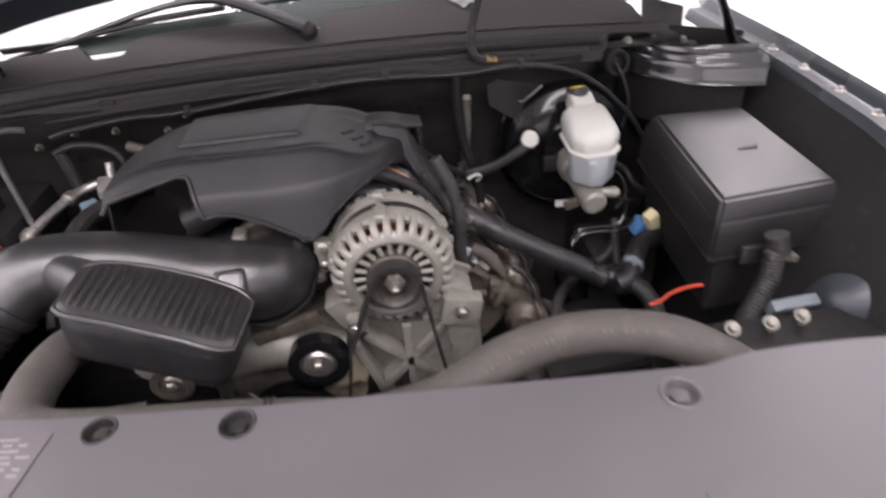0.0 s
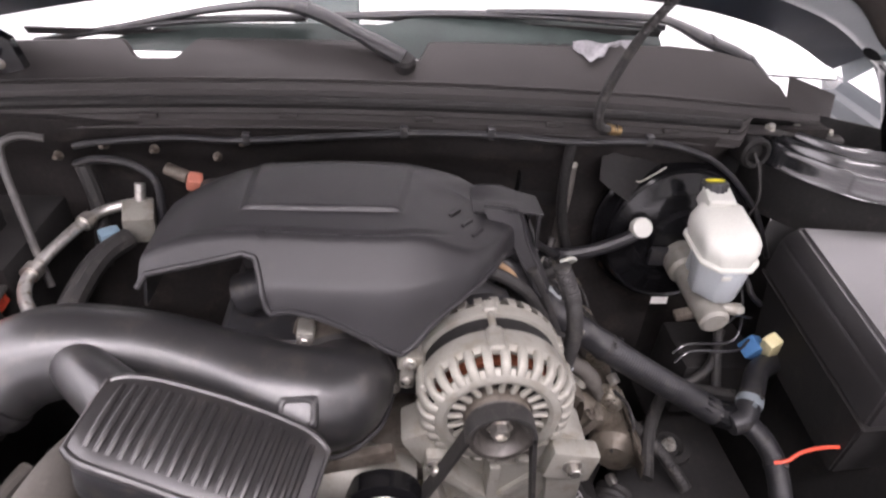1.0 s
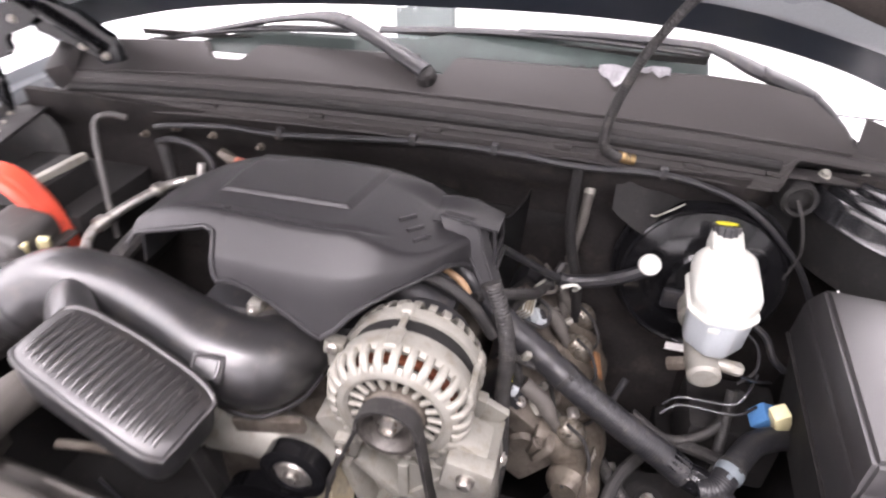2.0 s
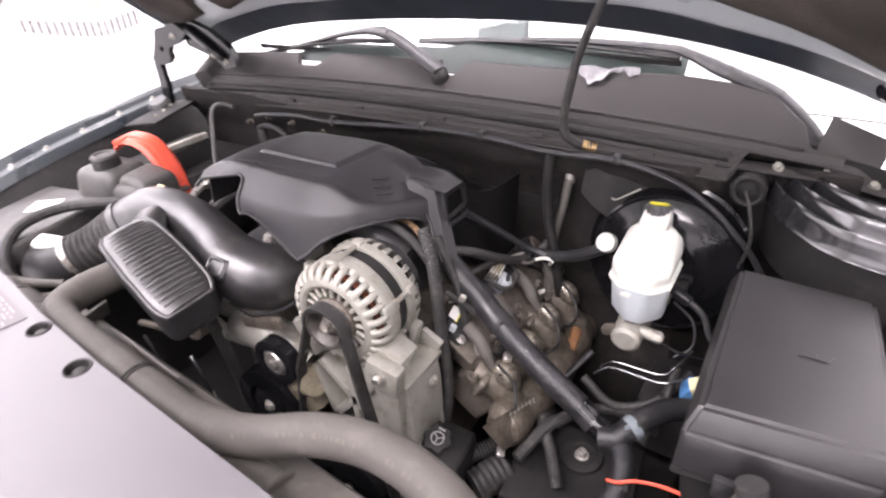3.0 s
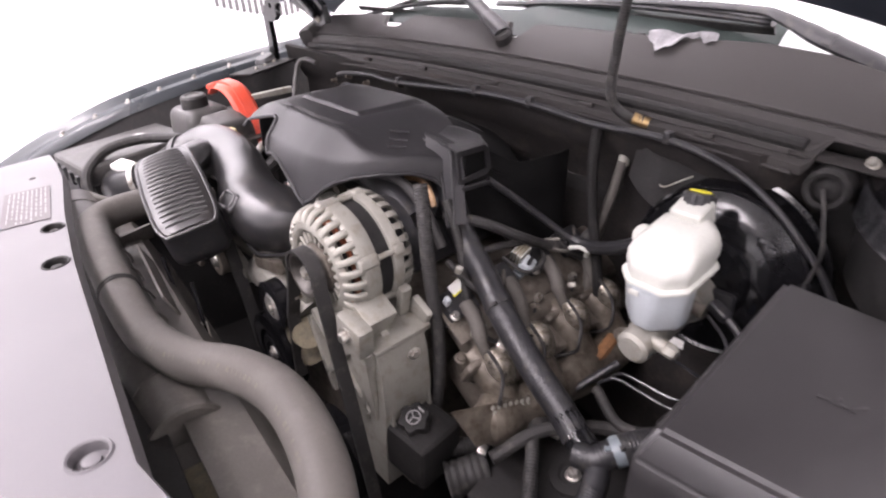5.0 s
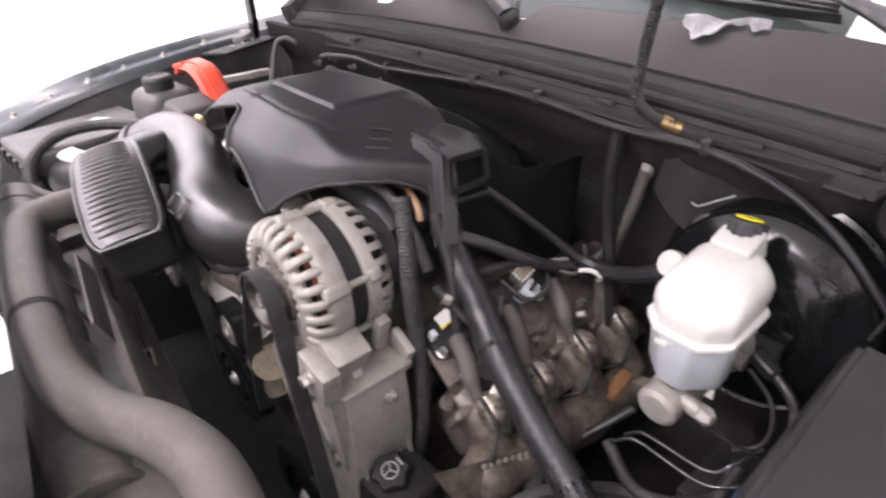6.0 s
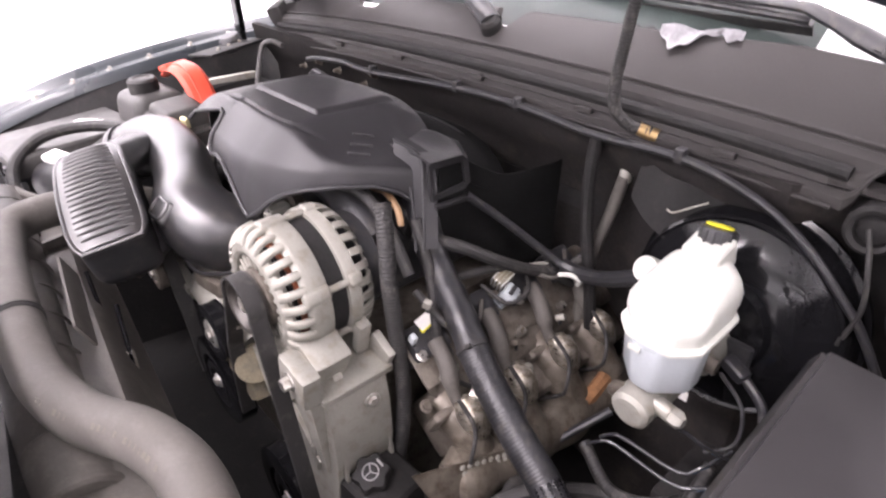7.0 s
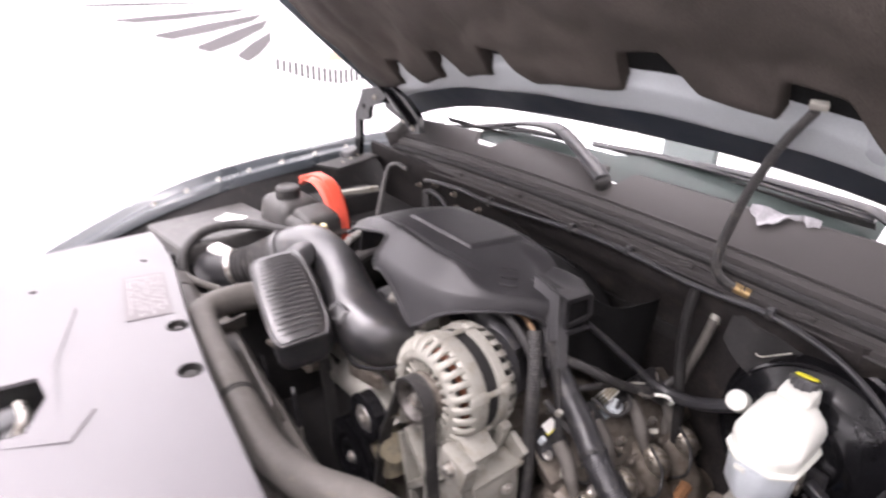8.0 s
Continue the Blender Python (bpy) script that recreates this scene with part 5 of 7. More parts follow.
def hinge(side):
    s = side
    mx = lambda x: x if s < 0 else 0.105 - x
    th = thing("hinge_assembly", (mx(-0.76), 0.95, 1.2), "black stamped steel hood hinge", "hinge", "hood hinges")
    flat = lambda pts, r: tube(B(), [(mx(p[0]), p[1], p[2]) for p in pts], r, 10, 0.008, squash=(0.4, 1.0), up=(0, 1, 0))
    if s > 0:
        part("arm", flat([(-0.762, 0.99, 1.20), (-0.748, 1.005, 1.245), (-0.722, 1.01, 1.30), (-0.690, 1.01, 1.345), (-0.640, 0.99, 1.378)], 0.017), GLOSS, th)
    else:
        outline = [(-0.702, 1.388), (-0.735, 1.345), (-0.764, 1.316), (-0.766, 1.300), (-0.768, 1.250), (-0.772, 1.200), (-0.735, 1.200), (-0.724, 1.254), (-0.727, 1.303), (-0.695, 1.302), (-0.670, 1.308), (-0.649, 1.320), (-0.652, 1.334), (-0.640, 1.347), (-0.626, 1.349)]
        outline = [(-0.766 + (px + 0.772) * 0.66, pz) for px, pz in outline]
        eye = [(-0.711 + 0.007 * math.cos(k * math.tau / 14), 1.342 + 0.007 * math.sin(k * math.tau / 14)) for k in range(14)]
        flatten = lambda loop, y: [(px, y, pz) for px, pz in loop]
        part("arm", plate(B(), flatten(outline + [(-0.635, 1.362), (-0.60, 1.385), (-0.64, 1.405)], 0.945), [flatten(eye, 0.945)], (0, 0.014, 0)), GLOSS, th)
        part("link", plate(B(), flatten([(-0.640, 1.402), (-0.632, 1.352), (-0.57, 1.336), (-0.532, 1.320), (-0.512, 1.306), (-0.475, 1.315), (-0.484, 1.354), (-0.541, 1.390), (-0.60, 1.408)], 0.962), (), (0, 0.016, 0)), GLOSS, th)
        part("stiffener", tube(B(), [(-0.610, 0.955, 1.392), (-0.555, 0.955, 1.362), (-0.505, 0.956, 1.333)], 0.009, 10), GLOSS, th)
    for p in ((-0.690, 0.998, 1.355),) if s > 0 else ((-0.655, 0.945, 1.375), (-0.545, 0.962, 1.335), (-0.505, 0.962, 1.322)):
        bolt(th, (mx(p[0]), p[1], p[2]), (0, -1, 0), 0.005, CAST)
    part("base_mount", lathe(B(), [(0.03, -0.02), (0.03, 0.006), (0.022, 0.014), (0.0, 0.014)], (mx(-0.765), 0.93, 1.20), (0, -0.3, 1), 20), PLASTIC, th)
    if s > 0:
        return th
    part("base_plate", box(B(), (0.10, 0.16, 0.006), (mx(-0.715), 0.90, 1.197), Euler((0.05, s * 0.12, s * -0.2)).to_matrix().to_4x4(), 0.002), DARK, th)
    for k in range(3):
        bolt(th, (mx(-0.69 - 0.02 * k), 0.865 + 0.035 * k, 1.200), (0, 0, 1), 0.004, CAST, flange=False)
    return th


hinge(-1)
hinge(1)


def apron():
    th = thing("hinge_apron", (0.74, 0.92, 1.1), "glossy black stamped shelf with curved channels below the hinge", "apron")
    rim = spline([(0.640, 1.035, 1.224), (0.655, 0.985, 1.221), (0.690, 0.928, 1.222), (0.735, 0.885, 1.222), (0.784, 0.866, 1.221), (0.850, 0.858, 1.218)], 0.004)

    def along(u):
        k = u * (len(rim) - 1)
        i = min(int(k), len(rim) - 2)
        return rim[i].lerp(rim[i + 1], k - i)

    def shelf(u, v):
        p = along(u)
        d = -0.10 + 1.5 * v
        across = V((0.034, 0.066 + 0.030 * u, 0.0))
        fade = step_up(u, 0.02, 0.16)
        h = 0.007 * math.exp(-((d - 0.02) / 0.055) ** 2) - 0.030 * step_up(-d, -0.02, 0.10)
        h += fade * (0.013 * math.exp(-((d - 0.46) / 0.07) ** 2) - 0.019 * math.exp(-((d - 0.24) / 0.11) ** 2))
        h += fade * (0.016 * math.exp(-((d - 0.93) / 0.08) ** 2) - 0.024 * math.exp(-((d - 0.70) / 0.12) ** 2)) - 0.014 * step_up(d, 1.05, 1.3)
        return p + across * d + V((0, 0, h))
    part("shelf", sheet(B(), shelf, 70, 60, 0.002), STAMPED, th, "glossy black pressed channels", sharp=50)
    part("flange", tube(B(), [(0.56, 1.000, 1.246), (0.65, 1.020, 1.236), (0.73, 1.045, 1.224), (0.80, 1.04, 1.216)], 0.011, 10, squash=(1.6, 0.5)), COWL, th, "grey flange below the cowl")
    # Dark sheet added to block the white room behind the cropped cowl.
    part("gap_backing", sheet(B(), lambda u, v: V((0.565 + 0.34 * u, 1.054 - 0.01 * u, 1.285 - 0.055 * u - 0.20 * v)), 8, 8, 0.003), DARK, th)
    part("web", sheet(B(), lambda u, v: along(u * 0.9) + V((0.004, 0.012, -0.022 - 0.10 * v)), 30, 6, 0.002), DARK, th)
    for p in ((0.648, 1.014, 1.243), (0.712, 1.038, 1.232), (0.775, 1.040, 1.224)):
        bolt(th, p, (-0.1, -0.6, 0.8), 0.0058, CAST, long=0.010)
    return th


apron()


# ---- washer hose to the hood ----
def washer_hose():
    th = thing("washer_hose", (0.36, 0.95, 1.22), "black corrugated hose up to the hood liner", "hose")
    pts = [(0.368, 0.972, 1.250), (0.345, 0.962, 1.256), (0.330, 0.950, 1.274), (0.328, 0.945, 1.305), (0.336, 0.940, 1.345), (0.352, 0.928, 1.40), (0.374, 0.912, 1.45), (0.402, 0.888, 1.50), (0.447, 0.838, 1.553)]
    part("tube", tube(B(), pts, 0.008, 12, 0.0012, radius=lambda s: 0.0076 - 0.0020 * s + 0.0005 * math.sin(s * 520)), RUBBER, th)
    part("fitting", tube(B(), [(0.354, 0.966, 1.254), (0.364, 0.971, 1.250), (0.376, 0.975, 1.247)], 0.0085, 12), GOLD, th, "brass-coloured clip")
    part("hood_clip", box(B(), (0.020, 0.008, 0.012), (0.452, 0.830, 1.560), Euler((0.7, 0, 0.2)).to_matrix().to_4x4(), 0.003), CAST, th, "pale clip in the liner")
    return th


washer_hose()


# ---- firewall dressings ----
def loom(name, pts, r, mat, label, corr=False, clips=(), group="", category="hose"):
    th = thing(name, pts[0], label, category, group)
    part("tube", conduit(B(), pts, r, max(0.0045, r * 0.42), r * 0.045) if corr else tube(B(), pts, r, 10), mat, th)
    for c in clips:
        part("clip", box(B(), (0.012, 0.014, 0.018), c, None, 0.003), PLASTIC, th)
    return th


loom("firewall_harness", [(-0.44, 0.955, 1.205), (-0.40, 0.953, 1.214), (-0.29, 0.95, 1.226), (-0.19, 0.948, 1.226), (0.04, 0.948, 1.244), (0.17, 0.948, 1.246), (0.30, 0.948, 1.238), (0.42, 0.952, 1.240), (0.51, 0.955, 1.220), (0.570, 0.957, 1.186), (0.615, 0.957, 1.145), (0.65, 0.957, 1.105), (0.70, 0.957, 1.02)],
     0.0049, LOOM, "dark wiring loom clipped along the firewall", clips=((-0.19, 0.95, 1.228), (0.04, 0.95, 1.246), (0.17, 0.95, 1.248), (0.42, 0.954, 1.242)))
th = thing("firewall_grommet", (0.60, 1.0, 1.16), "black rubber grommet with a thin wire", "grommet")
part("ring", lathe(B(), [(0.016, -0.006), (0.017, 0.007), (0.022, 0.009), (0.026, 0.004), (0.028, -0.03)], (0.617, 0.982, 1.213), (0.1, -1, 0.1), 28), DARK, th)
part("plug", lathe(B(), [(0.017, -0.004), (0.010, -0.001), (0.0, 0.0)], (0.617, 0.982, 1.213), (0.1, -1, 0.1), 20), DARK, th)
part("wire", tube(B(), [(0.614, 0.978, 1.214), (0.626, 0.965, 1.188), (0.637, 0.955, 1.14), (0.628, 0.955, 1.09)], 0.0028, 8), RUBBER, th)
loom("vacuum_hose", [(0.428, 0.914, 1.100), (0.402, 0.911, 1.083), (0.36, 0.915, 1.060), (0.316, 0.918, 1.048), (0.296, 0.914, 1.052)], 0.0108, LOOM, "black rubber brake vacuum hose")
loom("vacuum_hose", [(0.300, 0.915, 1.051), (0.280, 0.905, 1.064), (0.250, 0.880, 1.096), (0.225, 0.850, 1.130), (0.205, 0.815, 1.165)], 0.0062, LOOM, "thin black hose up to the engine cover")
loom("heater_hose", [(0.30, 0.96, 1.235), (0.298, 0.955, 1.17), (0.305, 0.95, 1.10), (0.325, 0.94, 1.03), (0.335, 0.94, 0.95)], 0.009, DARK, "black heater hose against the firewall")
th = thing("dipstick_tube", (0.32, 1.0, 0.95), "grey steel transmission dipstick tube", "dipstick")
part("pipe", tube(B(), [(0.322, 1.000, 1.168), (0.318, 0.985, 1.12), (0.308, 0.965, 1.05), (0.312, 0.94, 0.96), (0.33, 0.93, 0.88)], 0.0085, 12), HOSE, th)
part("cap", lathe(B(), [(0.0, 0.012), (0.006, 0.011), (0.009, 0.005), (0.009, -0.010), (0.0, -0.010)], (0.3225, 1.002, 1.172), (0.05, 0.1, 1), 16), CAST, th)
th = thing("heat_shield_flap", (0.42, 0.98, 1.15), "creased insulation flap with a bright edge", "shield")


def flap(u, v):
    return V((0.36 + 0.12 * u, 0.985 - 0.02 * v - 0.012 * math.sin(u * 5), 1.215 - 0.075 * v * (1 - 0.6 * abs(u - 0.55)) - 0.03 * u))


part("mat", sheet(B(), flap, 12, 6, 0.004), DARK, th)
part("bright_edge", tube(B(), [(0.416, 0.952, 1.172), (0.424, 0.952, 1.170), (0.445, 0.954, 1.184), (0.462, 0.957, 1.195)], 0.0013, 6), CAST, th)

# ---- radiator top, shroud ----
th = thing("radiator", (0.0, 0.29, 0.75), "dark radiator with plastic top tank", "radiator")
part("top_tank", tube(B(), [(-0.50, 0.350, 1.055), (-0.2, 0.322, 1.045), (0.0, 0.306, 1.035), (0.225, 0.296, 1.015)], 0.042, 24, 0.02), SHROUD, th, "dusty brown-grey rounded tank")
part("collar", lathe(B(), [(0.042, -0.006), (0.047, -0.004), (0.048, 0.004), (0.044, 0.007), (0.0, 0.007)], (0.228, 0.2955, 1.0145), (1, -0.04, -0.09), 32), HOSE, th, "pale moulded collar")
part("side_tank", tube(B(), [(0.262, 0.29, 1.0), (0.275, 0.292, 0.93), (0.29, 0.295, 0.80)], 0.04, 20), CREAM_DUST, th, "yellowed dusty side tank")
for k in range(9):
    part("tank_rib", lathe(B(), [(0.0405, -0.002), (0.0435, -0.0015), (0.0435, 0.0015), (0.0405, 0.002)], V((-0.44, 0.3445, 1.053)).lerp(V((0.15, 0.300, 1.022)), k / 8), (1, -0.06, -0.05), 28), SHROUD, th)
part("core", box(B(), (1.02, 0.03, 0.42), (-0.02, 0.285, 0.83), Euler((0, 0, -0.10)).to_matrix().to_4x4(), 0.003), DARK, th)
th = thing("fan_shroud", (0.1, 0.36, 0.8), "brown-grey plastic fan shroud with raised corner", "fan shroud")


def shroud(u, v):
    x = -0.42 + 0.95 * u
    return V((x, 0.315 + 0.11 * v - 0.09 * (x + 0.0), 1.045 - 0.02 * v - 0.10 * step_up(v, 0.6, 1.0)))


part("top_sheet", sheet(B(), shroud, 30, 10, 0.003), SHROUD, th)
bm = B()
plate(bm, [(0.215, 0.262, 1.022), (0.218, 0.345, 1.018), (0.30, 0.335, 0.985), (0.345, 0.30, 0.955), (0.325, 0.235, 0.955)], (), (0.012, 0.0, -0.09))
part("corner", bm, SHROUD, th, "brown-grey raised corner")
bm = B()
plate(bm, [(0.215, 0.345, 1.02), (0.30, 0.338, 0.99), (0.40, 0.335, 0.90), (0.40, 0.335, 0.80), (0.22, 0.345, 0.80)], (), (0, 0.004, 0))
part("wall", bm, SHROUD, th)
part("rib", box(B(), (0.006, 0.07, 0.03), (-0.31, 0.40, 1.04), Euler((0, 0.2, 0.2)).to_matrix().to_4x4(), 0.001), SHROUD, th)
part("shield_blade", box(B(), (0.20, 0.004, 0.09), (-0.10, 0.385, 1.03), Euler((0.35, 0.0, -0.12)).to_matrix().to_4x4(), 0.001), SHROUD, th)

# Unseen backing, added to keep the white floor out of the slot.
th = thing("slot_backing", (0.03, 0.06, 1.05), "dark tray added under the panel to block the bright floor", "support")
part("tray", box(B(), (1.24, 0.34, 0.012), (0.03, 0.06, 1.088), None, 0.003), DARK, th)
part("front_wall", box(B(), (1.24, 0.012, 0.42), (0.03, -0.10, 0.88), None, 0.003), DARK, th)
# ---- engine mass ----
th = thing("engine_block", (0.0, 0.8, 0.6), "dirty cast engine block and front cover", "engine")
part("block", box(B(), (0.38, 0.36, 0.40), (0.0, 0.80, 0.80), None, 0.02), DIRTY, th)
part("front_cover", box(B(), (0.30, 0.06, 0.30), (0.0, 0.60, 0.86), None, 0.02), DIRTY, th)
part("manifold", box(B(), (0.34, 0.30, 0.10), (-0.02, 0.79, 1.06), None, 0.03, 3), PLASTIC, th, "black plastic intake manifold")
for k in range(4):
    part("runner", tube(B(), [(-0.16, 0.70 + 0.07 * k, 1.14), (-0.08, 0.70 + 0.07 * k, 1.17), (0.06, 0.70 + 0.07 * k, 1.17), (0.16, 0.70 + 0.07 * k, 1.12)], 0.026, 12), PLASTIC, th)
part("pump_housing", tube(B(), [(-0.12, 0.56, 0.98), (-0.04, 0.55, 1.0), (0.04, 0.56, 0.96)], 0.035, 16), CAST, th, "cast water pump housing")
part("pump_snout", tube(B(), [(0.07, 0.535, 0.95), (0.03, 0.54, 0.93), (0.05, 0.55, 0.88)], 0.027, 16), CREAM_DUST, th, "yellowed cast outlet")
part("pump_snout", tube(B(), [(-0.20, 0.50, 1.04), (-0.20, 0.55, 1.03), (-0.14, 0.58, 1.0)], 0.026, 16), CAST, th)
part("bracket_arm", box(B(), (0.10, 0.012, 0.022), (-0.02, 0.53, 1.045), Euler((0, -0.25, 0)).to_matrix().to_4x4(), 0.004), DIRTY, th)
part("tensioner_arm", box(B(), (0.07, 0.02, 0.035), (-0.16, 0.53, 0.985), Euler((0, 0.4, 0)).to_matrix().to_4x4(), 0.006), CAST, th)
part("cooler_pipe", tube(B(), [(-0.30, 0.47, 0.985), (-0.26, 0.473, 0.990), (-0.22, 0.48, 0.985)], 0.006, 8), DIRTY, th)
bolt(th, (-0.165, 0.478, 1.055), (0, -1, 0.3), 0.009)
for pts in ([(-0.16, 0.405, 1.055), (-0.13, 0.402, 1.02), (-0.10, 0.400, 0.96), (-0.09, 0.40, 0.88)], [(-0.06, 0.415, 1.045), (-0.03, 0.408, 1.01), (-0.01, 0.402, 0.95), (-0.01, 0.40, 0.86)]):
    ln = thing("cooler_line", pts[0], "thin black cooler line with a crimped ferrule", "pipe", "cooler lines")
    part("pipe", tube(B(), pts, 0.0032, 8), GLOSS, ln)
    d = V(pts[2]) - V(pts[1])
    part("ferrule", cylinder(B(), 0.0055, V(pts[1]) + d * 0.3, V(pts[1]) + d * 0.75, 10, 0.001), CAST, ln)


def bank():
    th = thing("cylinder_head", (0.30, 0.83, 0.75), "oily cylinder head with valve cover and exhaust ports", "cylinder head")
    tilt = Matrix.Rotation(radians(38), 4, "Y")
    part("valve_cover", box(B(), (0.105, 0.36, 0.05), (0.262, 0.865, 0.966), tilt, 0.016, 4), DIRTY, th)
    part("cover_rail", box(B(), (0.02, 0.36, 0.014), (0.305, 0.862, 0.930), tilt, 0.004), DIRTY, th)
    part("head", box(B(), (0.09, 0.36, 0.11), (0.285, 0.865, 0.89), tilt, 0.014, 3), DIRTY, th)
    part("end_face", lathe(B(), [(0.0, -0.012), (0.020, -0.012), (0.026, -0.006), (0.028, 0.03)], (0.285, 0.69, 0.915), (0, 1, 0), 24), DIRTY, th)
    part("exhaust_manifold", tube(B(), [(0.352, 0.640, 0.880), (0.364, 0.68, 0.876), (0.370, 0.80, 0.862), (0.367, 0.92, 0.855), (0.36, 1.0, 0.835)], 0.036, 20, radius=lambda s: 0.036 + 0.003 * math.sin(s * 25) - 0.014 * step_up(0.05 - s, 0, 0.05)), RUSTY_IRON, th, "brown-grey cast iron manifold")
    for y in (0.690, 0.777, 0.864, 0.947):
        part("exhaust_port", tube(B(), [(0.295, y, 0.938), (0.322, y, 0.930), (0.346, y + 0.003, 0.906), (0.364, y + 0.006, 0.872)], 0.027, 20, radius=lambda s: 0.029 - 0.005 * math.sin(math.pi * s) + 0.001 * math.sin(s * 30)), RUSTY_IRON, th)
        part("port_flange", box(B(), (0.014, 0.074, 0.046), (0.312, y, 0.936), Matrix.Rotation(radians(30), 4, "Y"), 0.010, 3), DIRTY, th)
        bolt(th, (0.324, y + 0.041, 0.936), (0.9, -0.1, 0.4), 0.0065, CAST)
        bolt(th, (0.303, y - 0.035, 0.962), (0.6, 0, 0.8), 0.006, DIRTY)
    # perforated heat shield below the manifold
    c0, c1, c2, c3 = V((0.368, 0.630, 0.930)), V((0.384, 0.716, 0.905)), V((0.396, 0.708, 0.862)), V((0.386, 0.640, 0.868))
    bm = B()
    plate(bm, [c0, c1, c2, c3], (), (0.002, -0.001, 0.0015))
    sh = part("perforated_shield", bm, RUSTY_IRON, th)
    part("plain_shield", plate(B(), [c0 + V((-0.008, -0.045, 0.014)), c0, c3, c3 + V((-0.004, -0.032, 0.010))], (), (0.002, -0.001, 0.0015)), RUSTY_IRON, th)
    n = (c1 - c0).cross(c3 - c0).normalized()
    n = n if n.x > 0 else -n
    for i in range(7):
        for j in range(6):
            u, v = 0.22 + 0.72 * i / 6, 0.12 + 0.76 * j / 5
            q = c0.lerp(c1, u).lerp(c3.lerp(c2, u), v)
            part("dimple", lathe(B(), [(0.0056, 0.001), (0.003, 0.0034), (0, 0.0038)], q, n, 6), CAST, sh)
    return th


bank()


def coil(y, lab):
    th = thing("ignition_coil", (0.25, y, 0.98), "black ignition coil with grey plug lead" + (" and white label" if lab else ""), "ignition coil", "ignition coils")
    tilt = Matrix.Rotation(radians(38), 4, "Y")
    part("body", box(B(), (0.045, 0.055, 0.05), (0.246, y, 1.005), tilt, 0.006), PLASTIC, th)
    part("tower", tube(B(), [(0.262, y + 0.01, 1.01), (0.29, y + 0.005, 1.005)], 0.011, 12), RUBBER, th)
    part("lead", tube(B(), [(0.272, y + 0.003, 1.022), (0.300, y - 0.004, 1.006), (0.318, y - 0.010, 0.978), (0.330, y - 0.006, 0.952)], 0.0105, 12, radius=lambda s: 0.0118 - 0.0035 * step_up(s, 0.55, 0.7)), HOSE, th, "grey rubber plug lead")
    part("heat_boot", tube(B(), [(0.330, y - 0.008, 0.972), (0.346, y - 0.004, 0.954), (0.362, y + 0.002, 0.926)], 0.016, 16, 0.003, radius=lambda s: 0.006 + 0.0135 * math.sin(math.pi * clampf(s * 0.86 + 0.1)) ), BOOT, th, "dull metal plug boot")
    k = math.sin(y * 70)
    part("plug_wire", tube(B(), [(0.340, y - 0.020, 0.985), (0.366, y - 0.024 - 0.006 * k, 0.955), (0.378, y - 0.026 + 0.010 * k, 0.925), (0.366, y - 0.040 - 0.008 * k, 0.902), (0.345, y - 0.055, 0.905 + 0.01 * k)], 0.0028, 8), RUBBER, th)
    if lab:
        part("label", box(B(), (0.016, 0.026, 0.0006), (0.2475, y + 0.006, 1.039), Matrix.Rotation(radians(38), 4, "Y") @ Matrix.Rotation(0.2, 4, "Z")), LABEL, th, "white label with a yellow edge")
        part("label_edge", box(B(), (0.005, 0.026, 0.0006), (0.2535, y + 0.006, 1.0343), Matrix.Rotation(radians(38), 4, "Y") @ Matrix.Rotation(0.2, 4, "Z")), YELLOW, th)
    bolt(th, (0.272, y - 0.02, 1.012), (0.6, 0, 0.8), 0.006)
    return th


for k, y in enumerate((0.697, 0.785, 0.872, 0.955)):
    coil(y, k == 0)

for k, pts in enumerate(([(0.232, 0.71, 1.05), (0.262, 0.735, 1.055), (0.285, 0.76, 1.03), (0.262, 0.79, 1.035)], [(0.25, 0.80, 1.05), (0.285, 0.815, 1.03), (0.29, 0.85, 1.035), (0.265, 0.875, 1.04)],
                         [(0.255, 0.87, 1.05), (0.292, 0.90, 1.035), (0.288, 0.93, 1.04), (0.27, 0.95, 1.05)], [(0.30, 0.69, 0.99), (0.318, 0.72, 0.965), (0.31, 0.75, 0.975)])):
    loom("coil_wire", pts, 0.0032, RUBBER if k % 2 else HOSE, "thin coil wire over the valve cover", category="wire", group="coil wires")
for k, (p, mt) in enumerate((((0.268, 0.743, 1.042), PLASTIC), ((0.275, 0.83, 1.033), FLUID), ((0.276, 0.915, 1.038), PLASTIC), ((0.296, 0.70, 0.985), CAST), ((0.305, 0.765, 0.955), DIRTY))):
    th = thing("coil_plug", p, "small plug and bracket on the coil rail", "connector", "coil plugs")
    part("shell", box(B(), (0.02, 0.026, 0.016), p, Euler((0.2, 0.65, 0.3 + 0.2 * k)).to_matrix().to_4x4(), 0.003), mt, th)
    part("latch", box(B(), (0.006, 0.016, 0.005), V(p) + V((0.006, 0, 0.009)), Euler((0.2, 0.65, 0.3 + 0.2 * k)).to_matrix().to_4x4(), 0.001), PLASTIC, th)
th = thing("coil_rail", (0.25, 0.83, 0.99), "grimy steel coil mounting rail", "rail")
part("strip", box(B(), (0.07, 0.33, 0.005), (0.268, 0.83, 0.998), Matrix.Rotation(radians(38), 4, "Y"), 0.002), DIRTY, th)
for y in (0.74, 0.83, 0.915):
    part("standoff", cylinder(B(), 0.006, (0.29, y, 0.97), (0.302, y, 0.986), 10), STEEL, th)
loom("lead_retainer", [(0.302, 0.90, 1.045), (0.318, 0.905, 1.05), (0.33, 0.91, 1.044), (0.322, 0.918, 1.03)], 0.0034, WHITE, "white plastic tie round the leads", category="clip")
